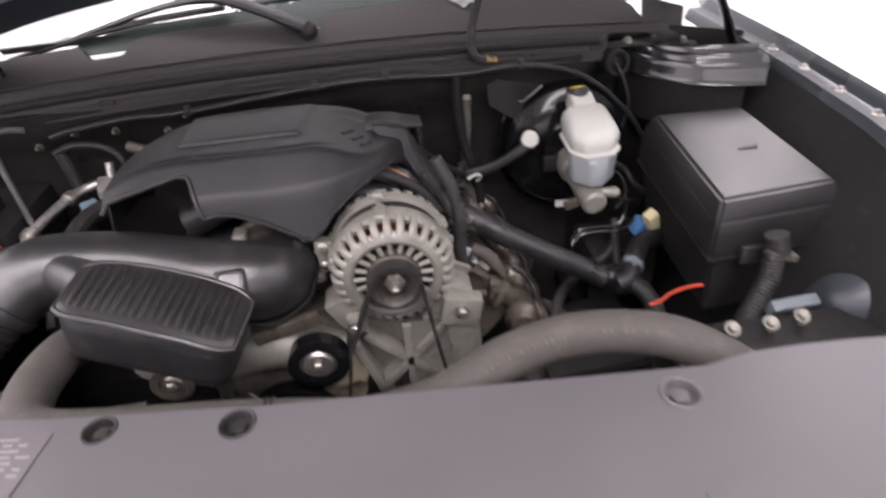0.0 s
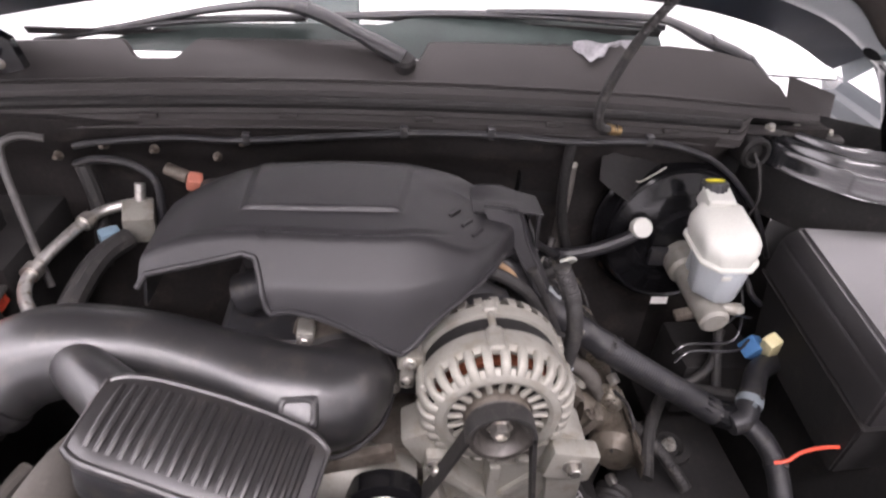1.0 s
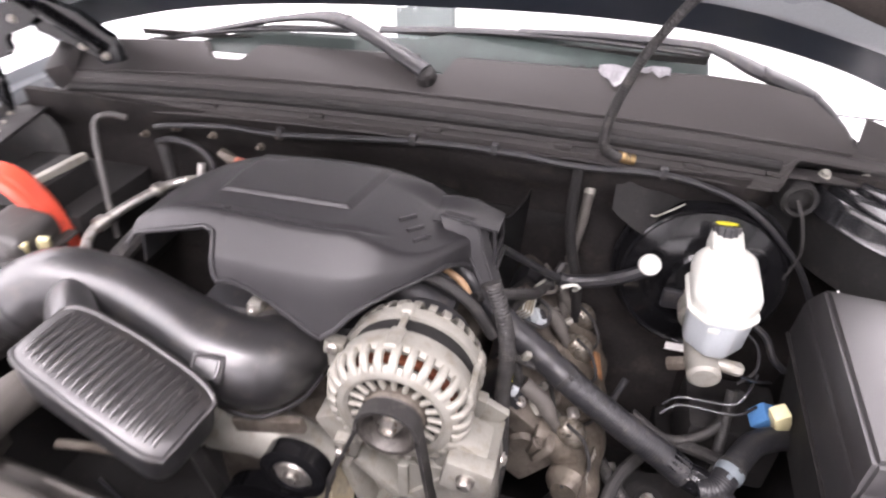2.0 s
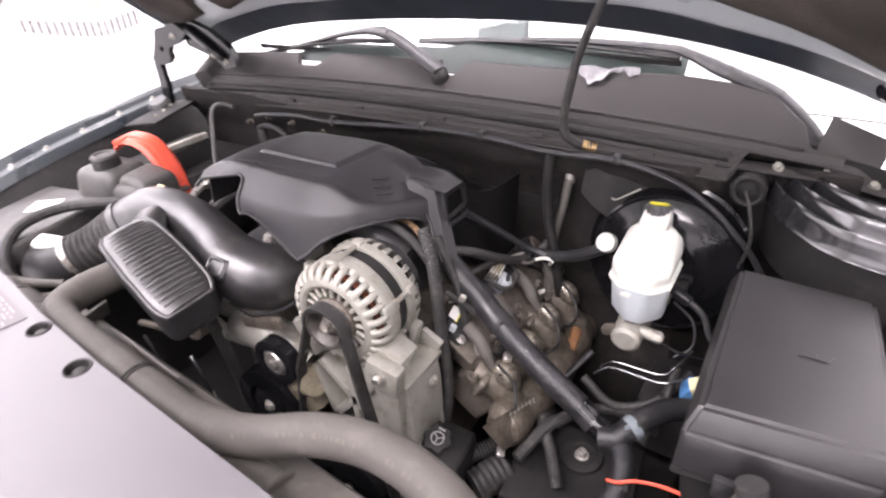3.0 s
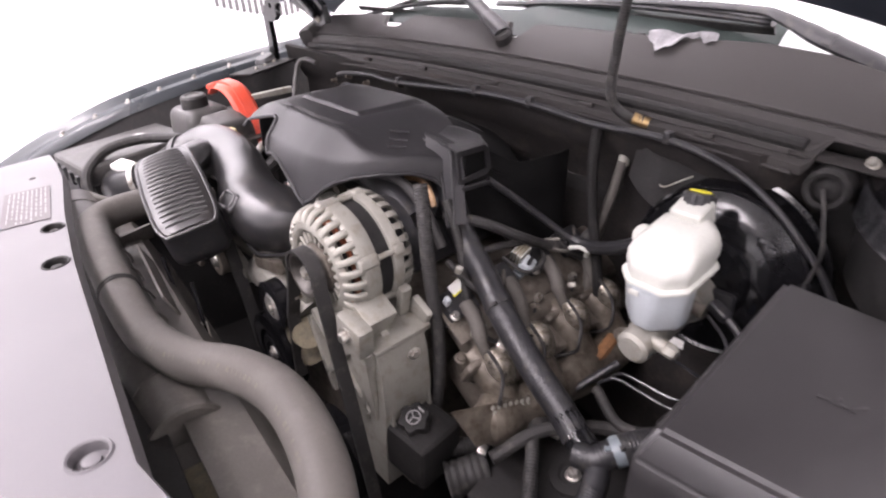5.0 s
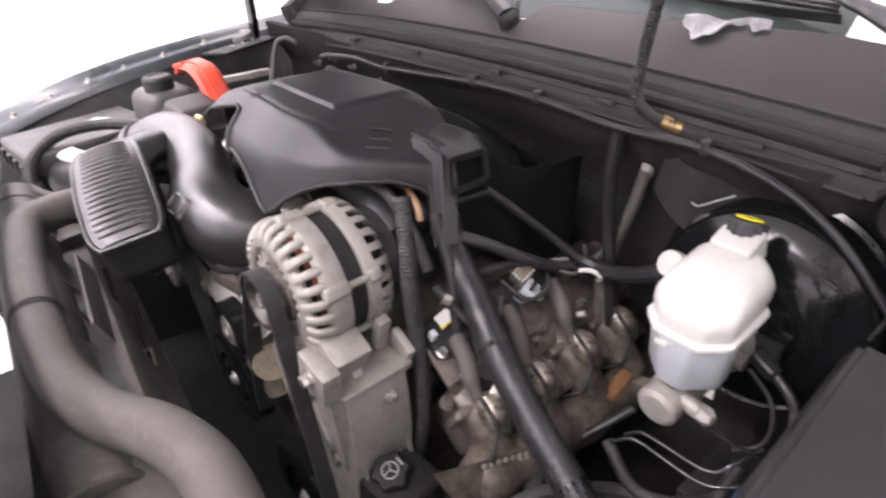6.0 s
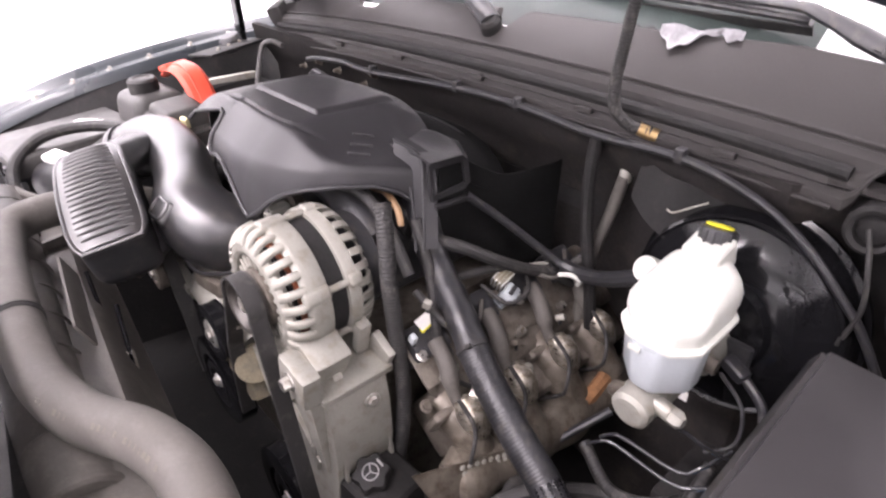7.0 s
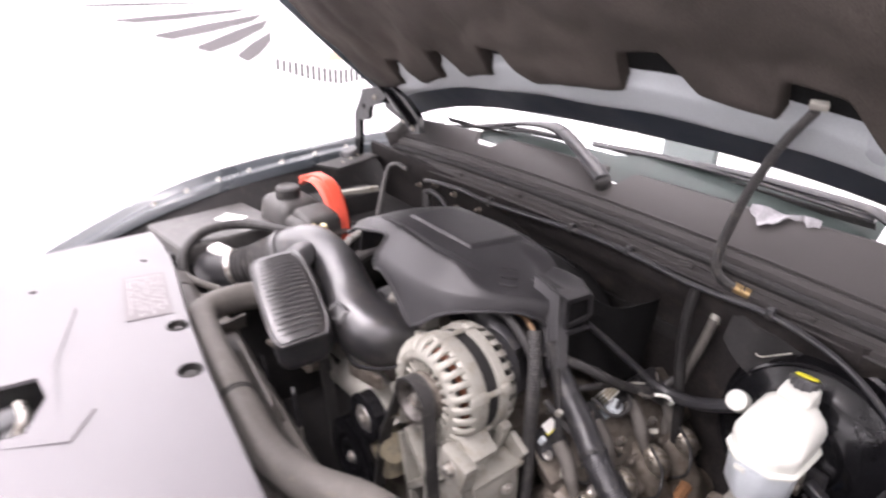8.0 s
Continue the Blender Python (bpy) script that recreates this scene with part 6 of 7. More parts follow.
th = thing("coil_connector", (0.24, 0.83, 1.04), "grey wiring connector with pale ribbed shell", "connector")
turn = Euler((0.5, 0.5, 0.2)).to_matrix().to_4x4()
shell = part("shell", box(B(), (0.020, 0.026, 0.034), (0.250, 0.842, 1.040), turn, 0.003), CREAM_DUST, th)
for k in range(4):
    part("shell_rib", box(B(), (0.002, 0.027, 0.032), V((0.250, 0.842, 1.040)) + turn.to_3x3() @ V((-0.0085 + 0.0057 * k, -0.0015, 0.001)), turn, 0.0005), WHITE, shell)
part("plug", box(B(), (0.018, 0.022, 0.014), (0.262, 0.828, 1.016), turn, 0.003), PAINT_IN, th)
loom("injector_loom", [(0.19, 0.735, 1.13), (0.235, 0.775, 1.115), (0.262, 0.82, 1.085), (0.27, 0.875, 1.05), (0.285, 0.93, 1.03), (0.30, 0.96, 1.05)], 0.0085, RUBBER, "black injector wiring loom")
loom("injector_loom", [(0.225, 0.78, 1.06), (0.25, 0.84, 1.06), (0.27, 0.90, 1.035), (0.30, 0.95, 1.0)], 0.006, RUBBER, "thin black injector wiring loom")
loom("plug_lead_bundle", [(0.262, 0.885, 1.05), (0.272, 0.905, 1.048), (0.278, 0.925, 1.040), (0.272, 0.945, 1.03)], 0.0028, CAST, "pale braided wire bundle")
loom("fuel_line", [(0.09, 0.745, 1.16), (0.14, 0.735, 1.172), (0.172, 0.728, 1.160), (0.185, 0.722, 1.145)], 0.0048, TAN, "tan fuel line bending over the alternator")

for k, pts in enumerate(([(0.05, 0.70, 1.17), (0.09, 0.69, 1.185), (0.14, 0.70, 1.18), (0.19, 0.70, 1.15), (0.225, 0.70, 1.10)], [(-0.02, 0.70, 1.165), (0.03, 0.685, 1.175), (0.08, 0.70, 1.165)],
                         [(0.205, 0.73, 1.16), (0.235, 0.725, 1.10), (0.262, 0.71, 1.03), (0.268, 0.70, 0.98)], [(0.235, 0.70, 1.08), (0.28, 0.71, 1.05), (0.30, 0.74, 1.02)])):
    loom("engine_hose", pts, (0.008, 0.006, 0.007, 0.005)[k], RUBBER, "small black hose under the engine cover", group="small engine hoses")
for k, p in enumerate(((0.262, 0.672, 1.035), (0.272, 0.69, 1.085), (0.300, 0.735, 1.035), (0.318, 0.80, 0.99), (0.322, 0.885, 0.99))):
    th = thing("wire_clip", p, "small pale clip on the engine wiring", "clip", "wire clips")
    part("body", box(B(), (0.010, 0.008, 0.014), p, Euler((0.3 * k, 0.4, 0.5 * k)).to_matrix().to_4x4(), 0.002), (FLUID, CAST, WHITE, DIRTY, CAST)[k], th)
    part("stem", cylinder(B(), 0.0025, V(p) - V((0, 0, 0.012)), V(p), 8), PLASTIC, th)

# ---- looms beside the alternator ----
loom("alternator_loom", [(0.222, 0.672, 1.21), (0.240, 0.660, 1.17), (0.250, 0.653, 1.12), (0.249, 0.656, 1.05), (0.252, 0.658, 0.98), (0.256, 0.652, 0.92), (0.252, 0.642, 0.85), (0.245, 0.612, 0.69)], 0.0102, RUBBER, "black corrugated loom beside the alternator", corr=True, clips=((0.250, 0.653, 1.10), (0.255, 0.655, 0.945)))
def taped_loom(pts, r, bare, label, ties=()):
    """Loom with a smooth taped stretch (share bare of its length) and a corrugated rest."""
    th = thing("battery_loom", pts[0], label, "wiring loom", "battery looms")
    line = spline(pts, 0.004)
    k = int(len(line) * bare)
    if k > 2:
        part("sleeve", tube(B(), line[:k + 1], r, 16, raw=True, radius=lambda s: r * (1 + 0.03 * math.sin(s * 40))), LOOM, th)
    if k < len(line) - 2:
        rest = [line[i] for i in range(max(0, k - 1), len(line), 5)]
        part("corrugated_tube", conduit(B(), rest, r * 0.98, 0.0042, 0.00028, 16), LOOM, th)
    for s in ties:
        i = int(s * (len(line) - 2))
        d = line[i + 1] - line[i]
        t = part("cable_tie", lathe(B(), [(r * 1.0, -0.003), (r * 1.07, -0.003), (r * 1.07, 0.003), (r * 1.0, 0.003)], line[i], d, 20), RUBBER, th)
        part("tie_head", box(B(), (0.006, 0.006, 0.006), line[i] + V((0.3, -0.6, 0.7)).normalized() * r * 1.08, axes(d), 0.001), RUBBER, t)
    return th


taped_loom([(0.15, 0.775, 1.165), (0.185, 0.76, 1.135), (0.225, 0.745, 1.095), (0.28, 0.730, 1.062), (0.345, 0.708, 1.026), (0.42, 0.69, 0.985), (0.47, 0.682, 0.958), (0.51, 0.672, 0.936)], 0.0202, 0.52, "thick black taped loom across the engine", (0.53,))
taped_loom([(0.50, 0.676, 0.938), (0.54, 0.665, 0.935), (0.565, 0.62, 0.925), (0.56, 0.56, 0.90), (0.55, 0.50, 0.84)], 0.0155, 0.35, "black taped loom branch by the fuse box", (0.5,))
taped_loom([(0.518, 0.655, 0.937), (0.540, 0.660, 0.942), (0.568, 0.70, 0.957), (0.595, 0.738, 0.955), (0.63, 0.765, 0.945), (0.67, 0.785, 0.935)], 0.0175, 0.0, "black ribbed loom branch by the fuse box", (0.3,))
th = thing("loom_band", (0.595, 0.738, 0.95), "pale plastic band round the loom", "clip")
part("band", lathe(B(), [(0.0176, -0.0065), (0.0190, -0.0065), (0.0194, 0.0), (0.0190, 0.0065), (0.0176, 0.0065)], (0.557, 0.683, 0.951), (0.55, 0.78, 0.3), 24), PAINT_IN, th)
part("lock", box(B(), (0.008, 0.006, 0.007), (0.553, 0.668, 0.963), Euler((0.3, 0.2, 0.9)).to_matrix().to_4x4(), 0.001), PAINT_IN, th)
th = thing("tape_wrap", (0.50, 0.675, 0.92), "shiny black tape wrapped on the loom", "tape")
part("wrap", tube(B(), [(0.475, 0.681, 0.956), (0.50, 0.675, 0.942), (0.525, 0.668, 0.936)], 0.0195, 14), GLOSS, th)
part("tape_end", box(B(), (0.022, 0.010, 0.001), (0.498, 0.665, 0.958), Euler((0.5, 0.5, -0.4)).to_matrix().to_4x4()), STEEL, th)

# ---- power steering reservoir ----
th = thing("power_steering_reservoir", (0.27, 0.59, 0.78), "black power steering reservoir with lobed cap", "reservoir")
part("tank", box(B(), (0.085, 0.085, 0.09), (0.277, 0.592, 0.818), Euler((0, 0.1, 0.1)).to_matrix().to_4x4(), 0.012, 3), DARK, th)
bm = B()
m = Matrix.Translation((0.275, 0.583, 0.866)) @ axes((0.25, -0.3, 0.92))
ring0, ring1, ring2 = [], [], []
for i in range(48):
    a = math.tau * i / 48
    r = 0.0235 + 0.0026 * math.cos(6 * a)
    ring0.append(bm.verts.new(m @ V((r * math.cos(a), r * math.sin(a), 0))))
    ring1.append(bm.verts.new(m @ V((r * math.cos(a), r * math.sin(a), 0.014))))
    ring2.append(bm.verts.new(m @ V((r * 0.9 * math.cos(a), r * 0.9 * math.sin(a), 0.017))))
for a_, b_ in ((ring0, ring1), (ring1, ring2)):
    for i in range(48):
        bm.faces.new((a_[i], a_[(i + 1) % 48], b_[(i + 1) % 48], b_[i]))
bm.faces.new(ring2)
bm.faces.new(ring0[::-1])
cap = part("cap", bm, DARK, th, "black lobed cap with a white wheel symbol")
bm = B()
tube(bm, [m @ V((0.0105 * math.cos(math.tau * k / 24), 0.0105 * math.sin(math.tau * k / 24), 0.0175)) for k in range(25)], 0.0011, 6, raw=True, caps=False)
for k in range(3):
    a = math.tau * k / 3 + 0.5
    tube(bm, [m @ V((0, 0, 0.0175)), m @ V((0.0105 * math.cos(a), 0.0105 * math.sin(a), 0.0175))], 0.001, 6, raw=True)
part("wheel_symbol", bm, PALE_PRINT, cap, "white steering wheel symbol")
part("symbol_drop", box(B(), (0.012, 0.003, 0.0006), m @ V((0.0, 0.016, 0.0175)), m.to_3x3().to_4x4()), PALE_PRINT, cap)

# ---- air box, coolant tank, battery side ----
th = thing("air_filter_box", (-0.64, 0.5, 0.95), "black plastic air filter box with white sticker", "air box")
part("base", box(B(), (0.22, 0.24, 0.14), (-0.675, 0.505, 1.01), Euler((0, 0, 0.08)).to_matrix().to_4x4(), 0.02, 3), PLASTIC, th)
lid = part("lid", box(B(), (0.225, 0.25, 0.045), (-0.675, 0.505, 1.086), Euler((0.02, -0.06, 0.08)).to_matrix().to_4x4(), 0.012, 3), DUSTY, th, "dusty flat lid")
part("lid_seam", box(B(), (0.232, 0.257, 0.006), (-0.675, 0.505, 1.066), Euler((0.02, -0.06, 0.08)).to_matrix().to_4x4(), 0.002), PLASTIC, th)
part("sticker", box(B(), (0.066, 0.046, 0.0008), (-0.680, 0.545, 1.1115), Euler((0.02, -0.06, 0.5)).to_matrix().to_4x4()), LABEL, lid, "blank white sticker")
part("outlet", tube(B(), [(-0.60, 0.46, 1.05), (-0.53, 0.452, 1.058), (-0.468, 0.484, 1.0755)], 0.042, 24), PLASTIC, th)
part("sensor", box(B(), (0.052, 0.034, 0.014), (-0.512, 0.462, 1.108), Euler((0.1, 0.15, 0.45)).to_matrix().to_4x4(), 0.006), LABEL, th, "white labelled air flow sensor")
for k in range(4):
    part("lid_clip", box(B(), (0.02, 0.012, 0.03), (-0.745 + 0.045 * k, 0.373 + 0.004 * k, 1.07), None, 0.003), PLASTIC, th)
th = thing("coolant_tank", (-0.57, 0.68, 1.0), "dusty black coolant tank with a plain cap", "coolant tank")
part("tank", box(B(), (0.22, 0.13, 0.13), (-0.575, 0.680, 1.085), Euler((0, 0, 0.1)).to_matrix().to_4x4(), 0.030, 5, 0.90), DUSTY, th)
part("shoulder", box(B(), (0.135, 0.115, 0.075), (-0.600, 0.668, 1.136), Euler((0, 0, 0.1)).to_matrix().to_4x4(), 0.030, 5, 0.88), DUSTY, th)
part("seam", box(B(), (0.226, 0.136, 0.006), (-0.575, 0.680, 1.102), Euler((0, 0, 0.1)).to_matrix().to_4x4(), 0.002), DUSTY, th)
part("shoulder", box(B(), (0.085, 0.10, 0.040), (-0.505, 0.688, 1.140), Euler((0, 0.25, 0.1)).to_matrix().to_4x4(), 0.016, 4, 0.85), DUSTY, th)
part("neck", tube(B(), [(-0.592, 0.660, 1.150), (-0.592, 0.660, 1.180)], 0.024, 20), PLASTIC, th)
part("cap", lathe(B(), [(0.027, -0.008), (0.029, -0.004), (0.029, 0.018), (0.025, 0.023), (0.018, 0.0235), (0.016, 0.021), (0.0, 0.021)], (-0.592, 0.660, 1.176), (0, 0, 1), 20), RUBBER, th, "round black cap", sharp=20)
for k in range(2):
    part("clip", box(B(), (0.016, 0.010, 0.022), (-0.47 + 0.02 * k, 0.66 + 0.02 * k, 1.135), Euler((0.3, 0.2, 0.4)).to_matrix().to_4x4(), 0.003), CREAM, th)
th = thing("battery", (-0.60, 0.87, 0.95), "black battery with a pale hold-down edge", "battery")
part("case", box(B(), (0.25, 0.19, 0.18), (-0.60, 0.865, 1.03), None, 0.008), DARK, th)
part("terminal_block", box(B(), (0.06, 0.11, 0.06), (-0.55, 0.825, 1.142), None, 0.01, 3), DARK, th)
part("top_edge", box(B(), (0.014, 0.10, 0.014), (-0.530, 0.822, 1.176), Euler((0.0, 0, -0.1)).to_matrix().to_4x4(), 0.003), CAST, th, "grey hold-down bar")
th = thing("battery_cable_cover", (-0.53, 0.745, 1.1), "red plastic boot over the battery cable", "cable cover")
part("boot", tube(B(), [(-0.648, 0.727, 1.182), (-0.622, 0.738, 1.200), (-0.578, 0.742, 1.204), (-0.542, 0.745, 1.190), (-0.516, 0.748, 1.155), (-0.497, 0.750, 1.112), (-0.485, 0.752, 1.07)], 0.02, 8, 0.012, radius=lambda s: 0.016 + 0.008 * step_up(s, 0, 0.15) - 0.006 * step_up(s, 0.6, 1.0), squash=(1.15, 0.40)), RED, th, sharp=30)
part("hinge_tab", box(B(), (0.036, 0.050, 0.012), (-0.622, 0.736, 1.203), Euler((0, -0.3, 0.25)).to_matrix().to_4x4(), 0.004), RED, th)
part("seam_rib", tube(B(), [(-0.60, 0.728, 1.2105), (-0.572, 0.735, 1.2125), (-0.533, 0.738, 1.194), (-0.505, 0.741, 1.15)], 0.0022, 8), RED, th)
loom("hold_down_rod", [(-0.450, 0.908, 1.240), (-0.478, 0.900, 1.246), (-0.496, 0.888, 1.238), (-0.494, 0.874, 1.210), (-0.480, 0.852, 1.165), (-0.464, 0.828, 1.110), (-0.45, 0.81, 1.06)], 0.0054, DUSTY, "dusty grey steel hold-down rod", category="rod")
loom("overflow_hose", [(-0.40, 0.66, 1.125), (-0.495, 0.592, 1.136), (-0.560, 0.537, 1.138), (-0.582, 0.475, 1.135), (-0.578, 0.430, 1.122), (-0.548, 0.392, 1.098), (-0.50, 0.376, 1.062)], 0.011, RUBBER, "dusty black overflow hose")
loom("heater_pipe", [(-0.50, 0.36, 1.055), (-0.43, 0.39, 1.052), (-0.38, 0.45, 1.05), (-0.36, 0.53, 1.04)], 0.009, HOSE, "grey rubber coolant hose")
loom("heater_pipe", [(-0.52, 0.375, 1.075), (-0.46, 0.39, 1.075), (-0.41, 0.42, 1.07)], 0.008, HOSE, "grey rubber coolant hose")
# air-conditioning lines
th = thing("ac_line", (-0.42, 0.85, 1.08), "bare aluminium air conditioning line with block fitting", "pipe")
part("pipe", tube(B(), [(-0.352, 0.965, 1.105), (-0.385, 0.96, 1.105), (-0.425, 0.94, 1.10), (-0.445, 0.88, 1.10), (-0.455, 0.79, 1.10), (-0.445, 0.745, 1.095), (-0.415, 0.705, 1.085), (-0.40, 0.69, 1.06)], 0.0085, 12), ALU, th)
part("block", box(B(), (0.045, 0.05, 0.05), (-0.362, 0.928, 1.095), Euler((0.2, 0.1, 0.3)).to_matrix().to_4x4(), 0.006), CAST, th)
part("service_port", tube(B(), [(-0.362, 0.945, 1.115), (-0.360, 0.955, 1.145)], 0.008, 12), ALU, th)
part("collar", tube(B(), [(-0.432, 0.925, 1.10), (-0.437, 0.91, 1.10)], 0.013, 12), STEEL, th)
part("collar", tube(B(), [(-0.455, 0.80, 1.10), (-0.456, 0.785, 1.10)], 0.013, 12), STEEL, th)
part("pressure_switch", box(B(), (0.03, 0.025, 0.022), (-0.398, 0.90, 1.085), Euler((0, 0, 0.6)).to_matrix().to_4x4(), 0.005), PALE_BLUE, th, "pale blue pressure switch")
loom("ac_suction_hose", [(-0.37, 0.895, 1.085), (-0.39, 0.85, 1.085), (-0.40, 0.79, 1.075), (-0.405, 0.72, 1.05), (-0.40, 0.66, 1.0)], 0.0165, RUBBER, "thick black suction hose")
th = thing("orange_connector", (-0.272, 0.938, 1.14), "salmon orange electrical connector", "connector")
part("shell", box(B(), (0.022, 0.022, 0.026), (-0.272, 0.938, 1.160), Euler((0.4, 0.3, 0.2)).to_matrix().to_4x4(), 0.006), ORANGE, th)
part("plug", tube(B(), [(-0.282, 0.945, 1.163), (-0.315, 0.955, 1.172)], 0.010, 12), DIRTY, th)
loom("heater_hose", [(-0.45, 0.965, 1.17), (-0.41, 0.955, 1.185), (-0.36, 0.95, 1.18), (-0.33, 0.945, 1.15), (-0.33, 0.93, 1.08)], 0.0065, LOOM, "thin black heater hose")
loom("heater_hose", [(-0.44, 0.965, 1.17), (-0.43, 0.955, 1.10), (-0.44, 0.94, 1.0)], 0.012, RUBBER, "black heater hose against the firewall")
loom("engine_loom", [(-0.30, 0.98, 1.10), (-0.26, 0.94, 1.15), (-0.22, 0.90, 1.18), (-0.15, 0.93, 1.19)], 0.010, RUBBER, "black wiring loom behind the engine")
for k, (x, z) in enumerate(((-0.40, 1.205), (-0.33, 1.20), (-0.47, 1.185), (-0.20, 1.215), (-0.24, 1.19))):
    th = thing("firewall_stud", (x, 0.965, z), "small grey stud with cap on the firewall", "stud", "firewall studs")
    part("cap", lathe(B(), [(0.0, 0.012), (0.0035, 0.011), (0.0055, 0.0), (0.0075, -0.002)], (x, 0.962, z), (0, -1, 0.2), 12), DIRTY, th)

# ---- right-hand clutter ----
th = thing("steering_gear_cover", (0.47, 0.68, 0.75), "grimy black plate with a centre bolt", "cover plate")
part("plate", box(B(), (0.20, 0.17, 0.03), (0.475, 0.675, 0.80), Euler((0.1, 0.0, 0.1)).to_matrix().to_4x4(), 0.01), DARK, th)
part("boss", lathe(B(), [(0.036, 0.0), (0.034, 0.010), (0.022, 0.012), (0.018, 0.006), (0.0, 0.006)], (0.478, 0.705, 0.815), (0.0, -0.1, 1), 28), DARK, th)
bolt(th, (0.478, 0.705, 0.822), (0, -0.1, 1), 0.008, long=0.012)
loom("steering_shaft", [(0.30, 0.62, 0.80), (0.355, 0.70, 0.81), (0.37, 0.75, 0.84)], 0.014, RUBBER, "black bellows sleeve on the steering shaft", corr=True)
loom("steering_shaft", [(0.365, 0.74, 0.835), (0.40, 0.81, 0.87), (0.43, 0.87, 0.90)], 0.0062, LOOM, "slender black steering shaft")
loom("steering_shaft", [(0.34, 0.585, 0.79), (0.372, 0.64, 0.80)], 0.028, RUBBER, "dusty ribbed rubber boot", corr=True)
loom("rusty_bracket", [(0.392, 0.815, 0.870), (0.384, 0.87, 0.876), (0.376, 0.93, 0.884)], 0.0125, RUST, "rusty brown pipe bracket", category="bracket")
th = thing("wiring_connector", (0.60, 0.77, 0.95), "blue and cream wiring connector", "connector")
part("blue_half", box(B(), (0.026, 0.028, 0.032), (0.614, 0.792, 0.957), Euler((0.3, 0.4, 0.3)).to_matrix().to_4x4(), 0.004), BLUE, th, "blue half")
part("cream_half", box(B(), (0.024, 0.022, 0.058), (0.630, 0.776, 0.972), Euler((0.2, -0.42, 0.3)).to_matrix().to_4x4(), 0.004), CREAM, th, "cream half")
loom("red_wire", [(0.552, 0.590, 0.936), (0.568, 0.588, 0.943), (0.59, 0.596, 0.95), (0.63, 0.60, 0.955), (0.70, 0.60, 0.95)], 0.0026, RED, "thin red taped wire along the loom", category="wire")
loom("fuse_box_cable", [(0.715, 0.545, 1.045), (0.705, 0.53, 1.01), (0.665, 0.50, 0.965), (0.62, 0.45, 0.93), (0.58, 0.40, 0.88)], 0.0155, RUBBER, "black cable from the fuse box", corr=True)
th = thing("cable_clamp", (0.725, 0.548, 1.03), "pale clamp at the fuse box outlet", "clamp")
part("band", box(B(), (0.05, 0.02, 0.012), (0.725, 0.543, 1.042), Euler((0, 0.3, 0.1)).to_matrix().to_4x4(), 0.003), HOSE, th)
part("plug", tube(B(), [(0.722, 0.546, 1.045), (0.715, 0.552, 1.075)], 0.017, 14), RUBBER, th)
th = thing("horn", (0.76, 0.47, 0.9), "grey steel horn on a pale bracket", "horn")
part("bracket", box(B(), (0.075, 0.018, 0.026), (0.725, 0.492, 0.985), Euler((0.5, 0.0, 0.05)).to_matrix().to_4x4(), 0.004), PAINT_IN, th)
part("disc", lathe(B(), [(0.0, 0.02), (0.02, 0.02), (0.045, 0.010), (0.058, 0.004), (0.06, 0.0), (0.05, -0.012), (0.0, -0.015)], (0.800, 0.475, 0.97), (-0.8, -0.4, 0.3), 36), FLANGE, th, "dark blue-grey disc")
for p in ((0.662, 0.447, 1.0), (0.605, 0.447, 1.0), (0.712, 0.452, 1.0)):
    b = thing("bracket_bolt", p, "zinc bolt head on the front bracket", "bolt", "front bracket bolts")
    bm = B()
    lathe(bm, [(0.0, 0.009), (0.006, 0.009), (0.0075, 0.007), (0.0075, 0.0), (0.011, 0.0), (0.011, -0.003)], p, (-0.1, -0.5, 0.85), 12)
    part("head", bm, CAST, b)
    part("stem", cylinder(B(), 0.005, V(p) - V((0, 0, 0.10)), V(p), 8), STEEL, b)
slab2 = thing("front_crossmember", (0.68, 0.43, 0.85), "dark crossmember beside the radiator", "crossmember")
part("beam", box(B(), (0.34, 0.10, 0.06), (0.68, 0.43, 0.955), None, 0.01), DARK, slab2)
part("post", box(B(), (0.06, 0.06, 0.38), (0.78, 0.43, 0.76), None, 0.01), DARK, slab2)
for k, pts in enumerate(([(0.44, 0.80, 0.90), (0.50, 0.78, 0.88), (0.56, 0.80, 0.90), (0.60, 0.86, 0.93)], [(0.40, 0.62, 0.86), (0.43, 0.70, 0.88), (0.50, 0.78, 0.87), (0.58, 0.74, 0.90)], [(0.58, 0.84, 0.95), (0.575, 0.80, 0.90), (0.56, 0.74, 0.86)], [(0.40, 0.76, 0.83), (0.41, 0.70, 0.87), (0.44, 0.66, 0.86), (0.47, 0.62, 0.83)])):
    loom("side_loom", pts, 0.008 + 0.002 * (k % 2), RUBBER, "black wiring loom under the brake cylinder", corr=k != 1)
for p, mt in (((0.397, 0.744, 0.835), ORANGE), ((0.384, 0.70, 0.86), CREAM), ((0.36, 0.64, 0.83), STEEL), ((0.42, 0.735, 0.84), STEEL), ((0.345, 0.70, 0.985), STEEL)):
    th = thing("small_connector", p, "small coloured plug in the lower wiring", "connector", "small plugs")
    part("shell", box(B(), (0.014, 0.016, 0.012), p, Euler((0.4, 0.3, 0.5)).to_matrix().to_4x4(), 0.003), mt, th)
th = thing("abs_module", (0.58, 0.88, 0.75), "dark hydraulic module under the booster", "module")
part("body", box(B(), (0.14, 0.12, 0.12), (0.60, 0.87, 0.83), None, 0.01), DARK, th)
th = thing("frame_rail", (0.56, 0.6, 0.6), "dark frame rail deep in the bay", "frame rail")
part("beam", box(B(), (0.10, 0.95, 0.12), (0.565, 0.62, 0.66), None, 0.01), DARK, th)

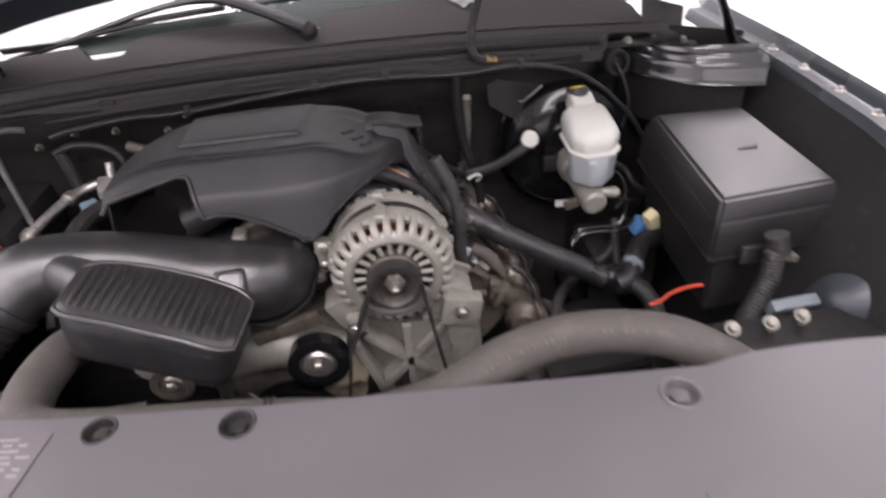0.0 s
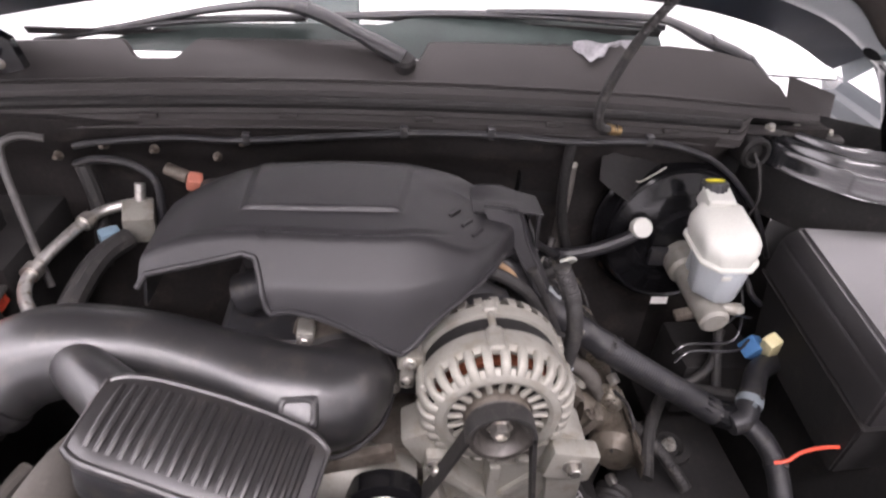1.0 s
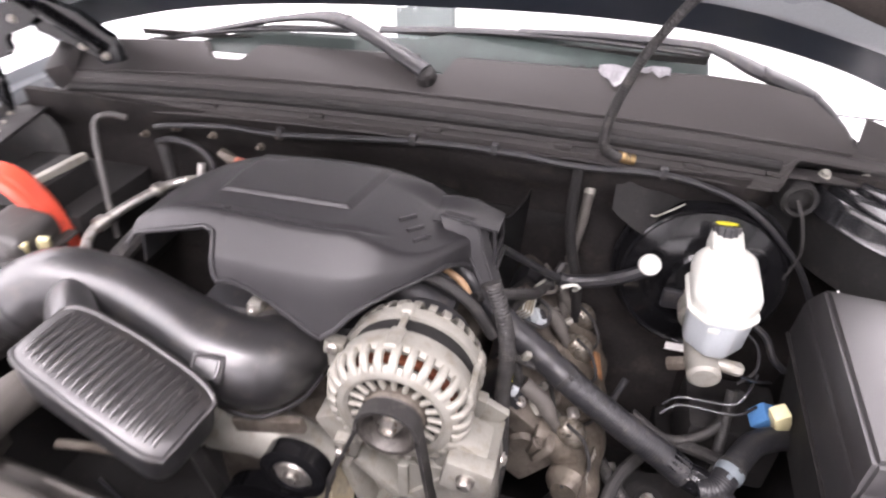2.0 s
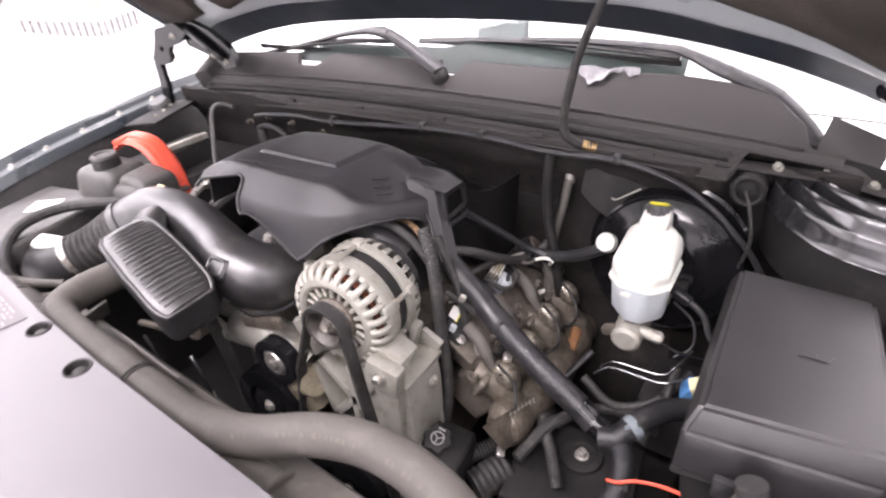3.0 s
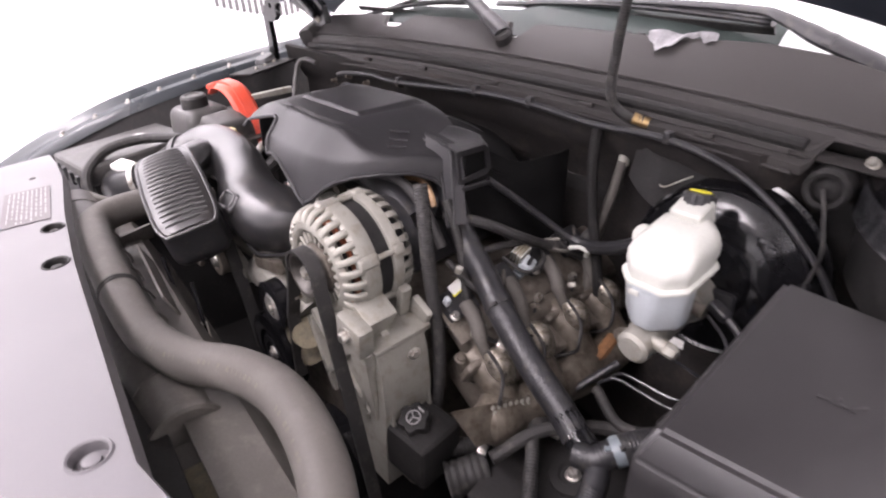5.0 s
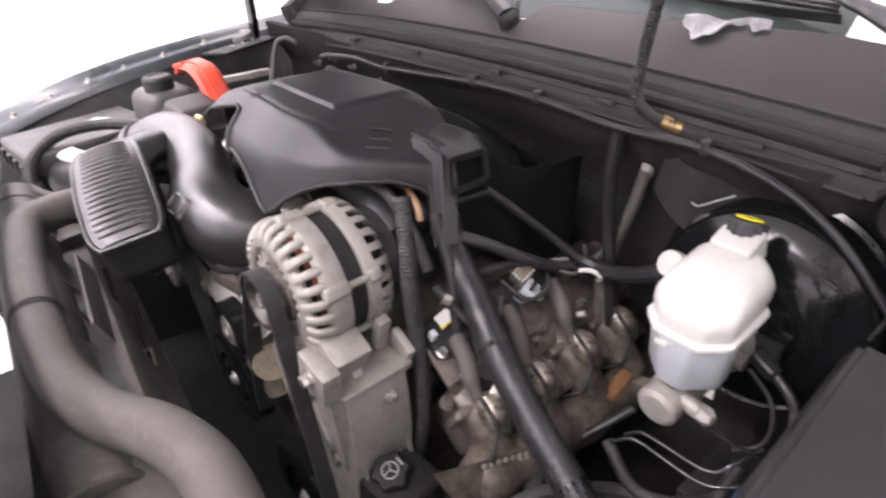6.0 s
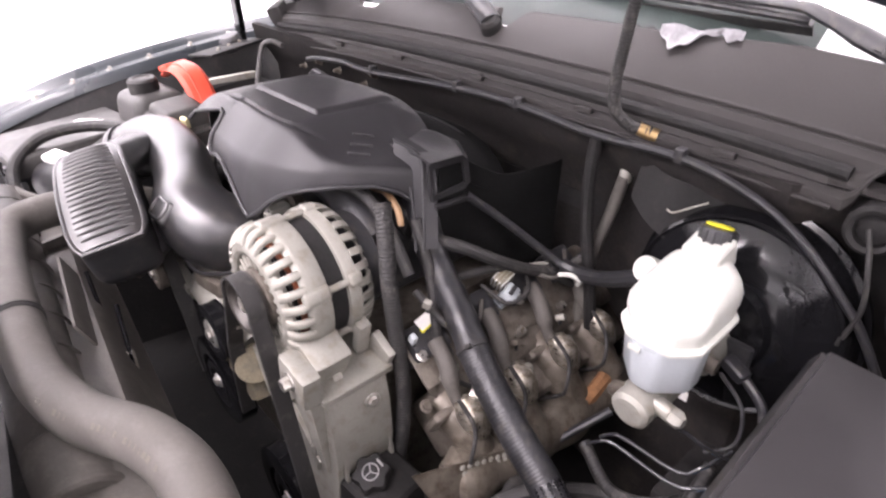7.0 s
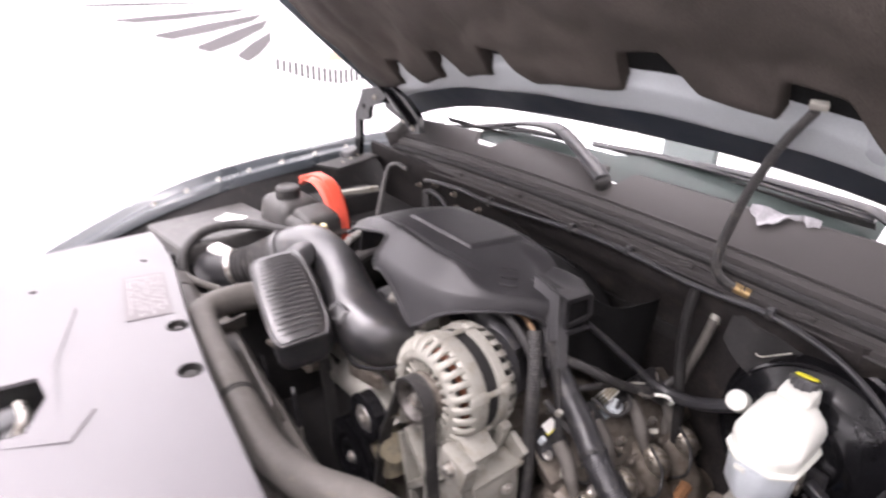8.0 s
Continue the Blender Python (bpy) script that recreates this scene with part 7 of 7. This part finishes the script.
# ---- graphics on the far wall ----
def wall_graphic():
    th = thing("wall_graphic", (-3.19, 1.6, 1.2), "faded grey striped graphic on the white wall", "wall graphic")
    WX = -3.194
    wedges = (((0.776, 1.385), (1.48, 1.402), 0.016), ((0.957, 1.314), (1.615, 1.365), 0.034), ((1.139, 1.238), (1.70, 1.333), 0.055), ((1.338, 1.171), (1.729, 1.300), 0.074), ((1.545, 1.110), (1.735, 1.225), 0.090))
    for (ya, za), (yb, zb), w in wedges:
        p, q = V((0, yb, zb + 0.075)), V((0, ya, za + 0.075))
        q = p + (q - p) * 1.16
        d = q - p
        n = V((0, d.z, -d.y)).normalized()
        n = n if n.z < 0 else -n
        rim = [p, p + d * 0.5 - n * w * 0.12, q - n * w * 0.05, q + d * 0.02 + n * w * 0.15, q - d * 0.12 + n * w * 0.75, p + d * 0.55 + n * w * 0.8, p + d * 0.12 + n * w * 0.55]
        bm = B()
        plate(bm, [(WX, c.y, c.z) for c in rim], (), (0.003, 0, 0))
        part("stripe", bm, MARK, th)
    for k in range(17):
        y = 1.77 + 0.042 * k
        low = 1.045 - 0.135 * (k / 16) + 0.05 * max(0, k - 11) / 5 - 0.02 * math.sin(math.pi * k / 16)
        part("bar", box(B(), (0.004, 0.023, 0.070 + 0.025 * min(1, k / 6)), (WX, y, low + 0.052)), MARK, th)
    part("badge", box(B(), (0.004, 0.16, 0.06), (WX, 2.22, 1.13)), material("pale_badge", (0.46, 0.38, 0.27), 0.6, bump=0.0), th, "pale tan badge")
    return th


wall_graphic()
# Base darkened for the shade that a cab roof would cast.
CABGREY = material("cab_grey", (0.075, 0.092, 0.09), 0.6, vary=0.1)
# White put on the dash in place of bright reflections in the windscreen.
DASH_GLARE = material("dash_reflection_white", (0.74, 0.74, 0.73), 0.7, vary=0.05)
th = thing("dashboard", (0.0, 1.5, 1.0), "dashboard whitened for glass reflections, with upright box inside the cab", "dashboard")
part("top", box(B(), (1.30, 0.64, 0.04), (0.03, 1.45, 1.10), None, 0.01), DASH_GLARE, th, "dashboard top whitened for windscreen reflections")
part("cross_beam", box(B(), (1.0, 0.16, 0.03), (-0.08, 1.10, 1.095), None, 0.004), DARK, th)
part("upright", box(B(), (0.15, 0.04, 0.26), (-0.13, 1.62, 1.235), None, 0.01), CABGREY, th, "grey-green upright box")
part("upright", box(B(), (0.045, 0.04, 0.26), (-0.27, 1.62, 1.235), None, 0.01), LABEL, th, "pale upright strip")
part("upright", box(B(), (0.03, 0.04, 0.26), (-0.03, 1.62, 1.235), None, 0.01), LABEL, th, "pale upright strip")
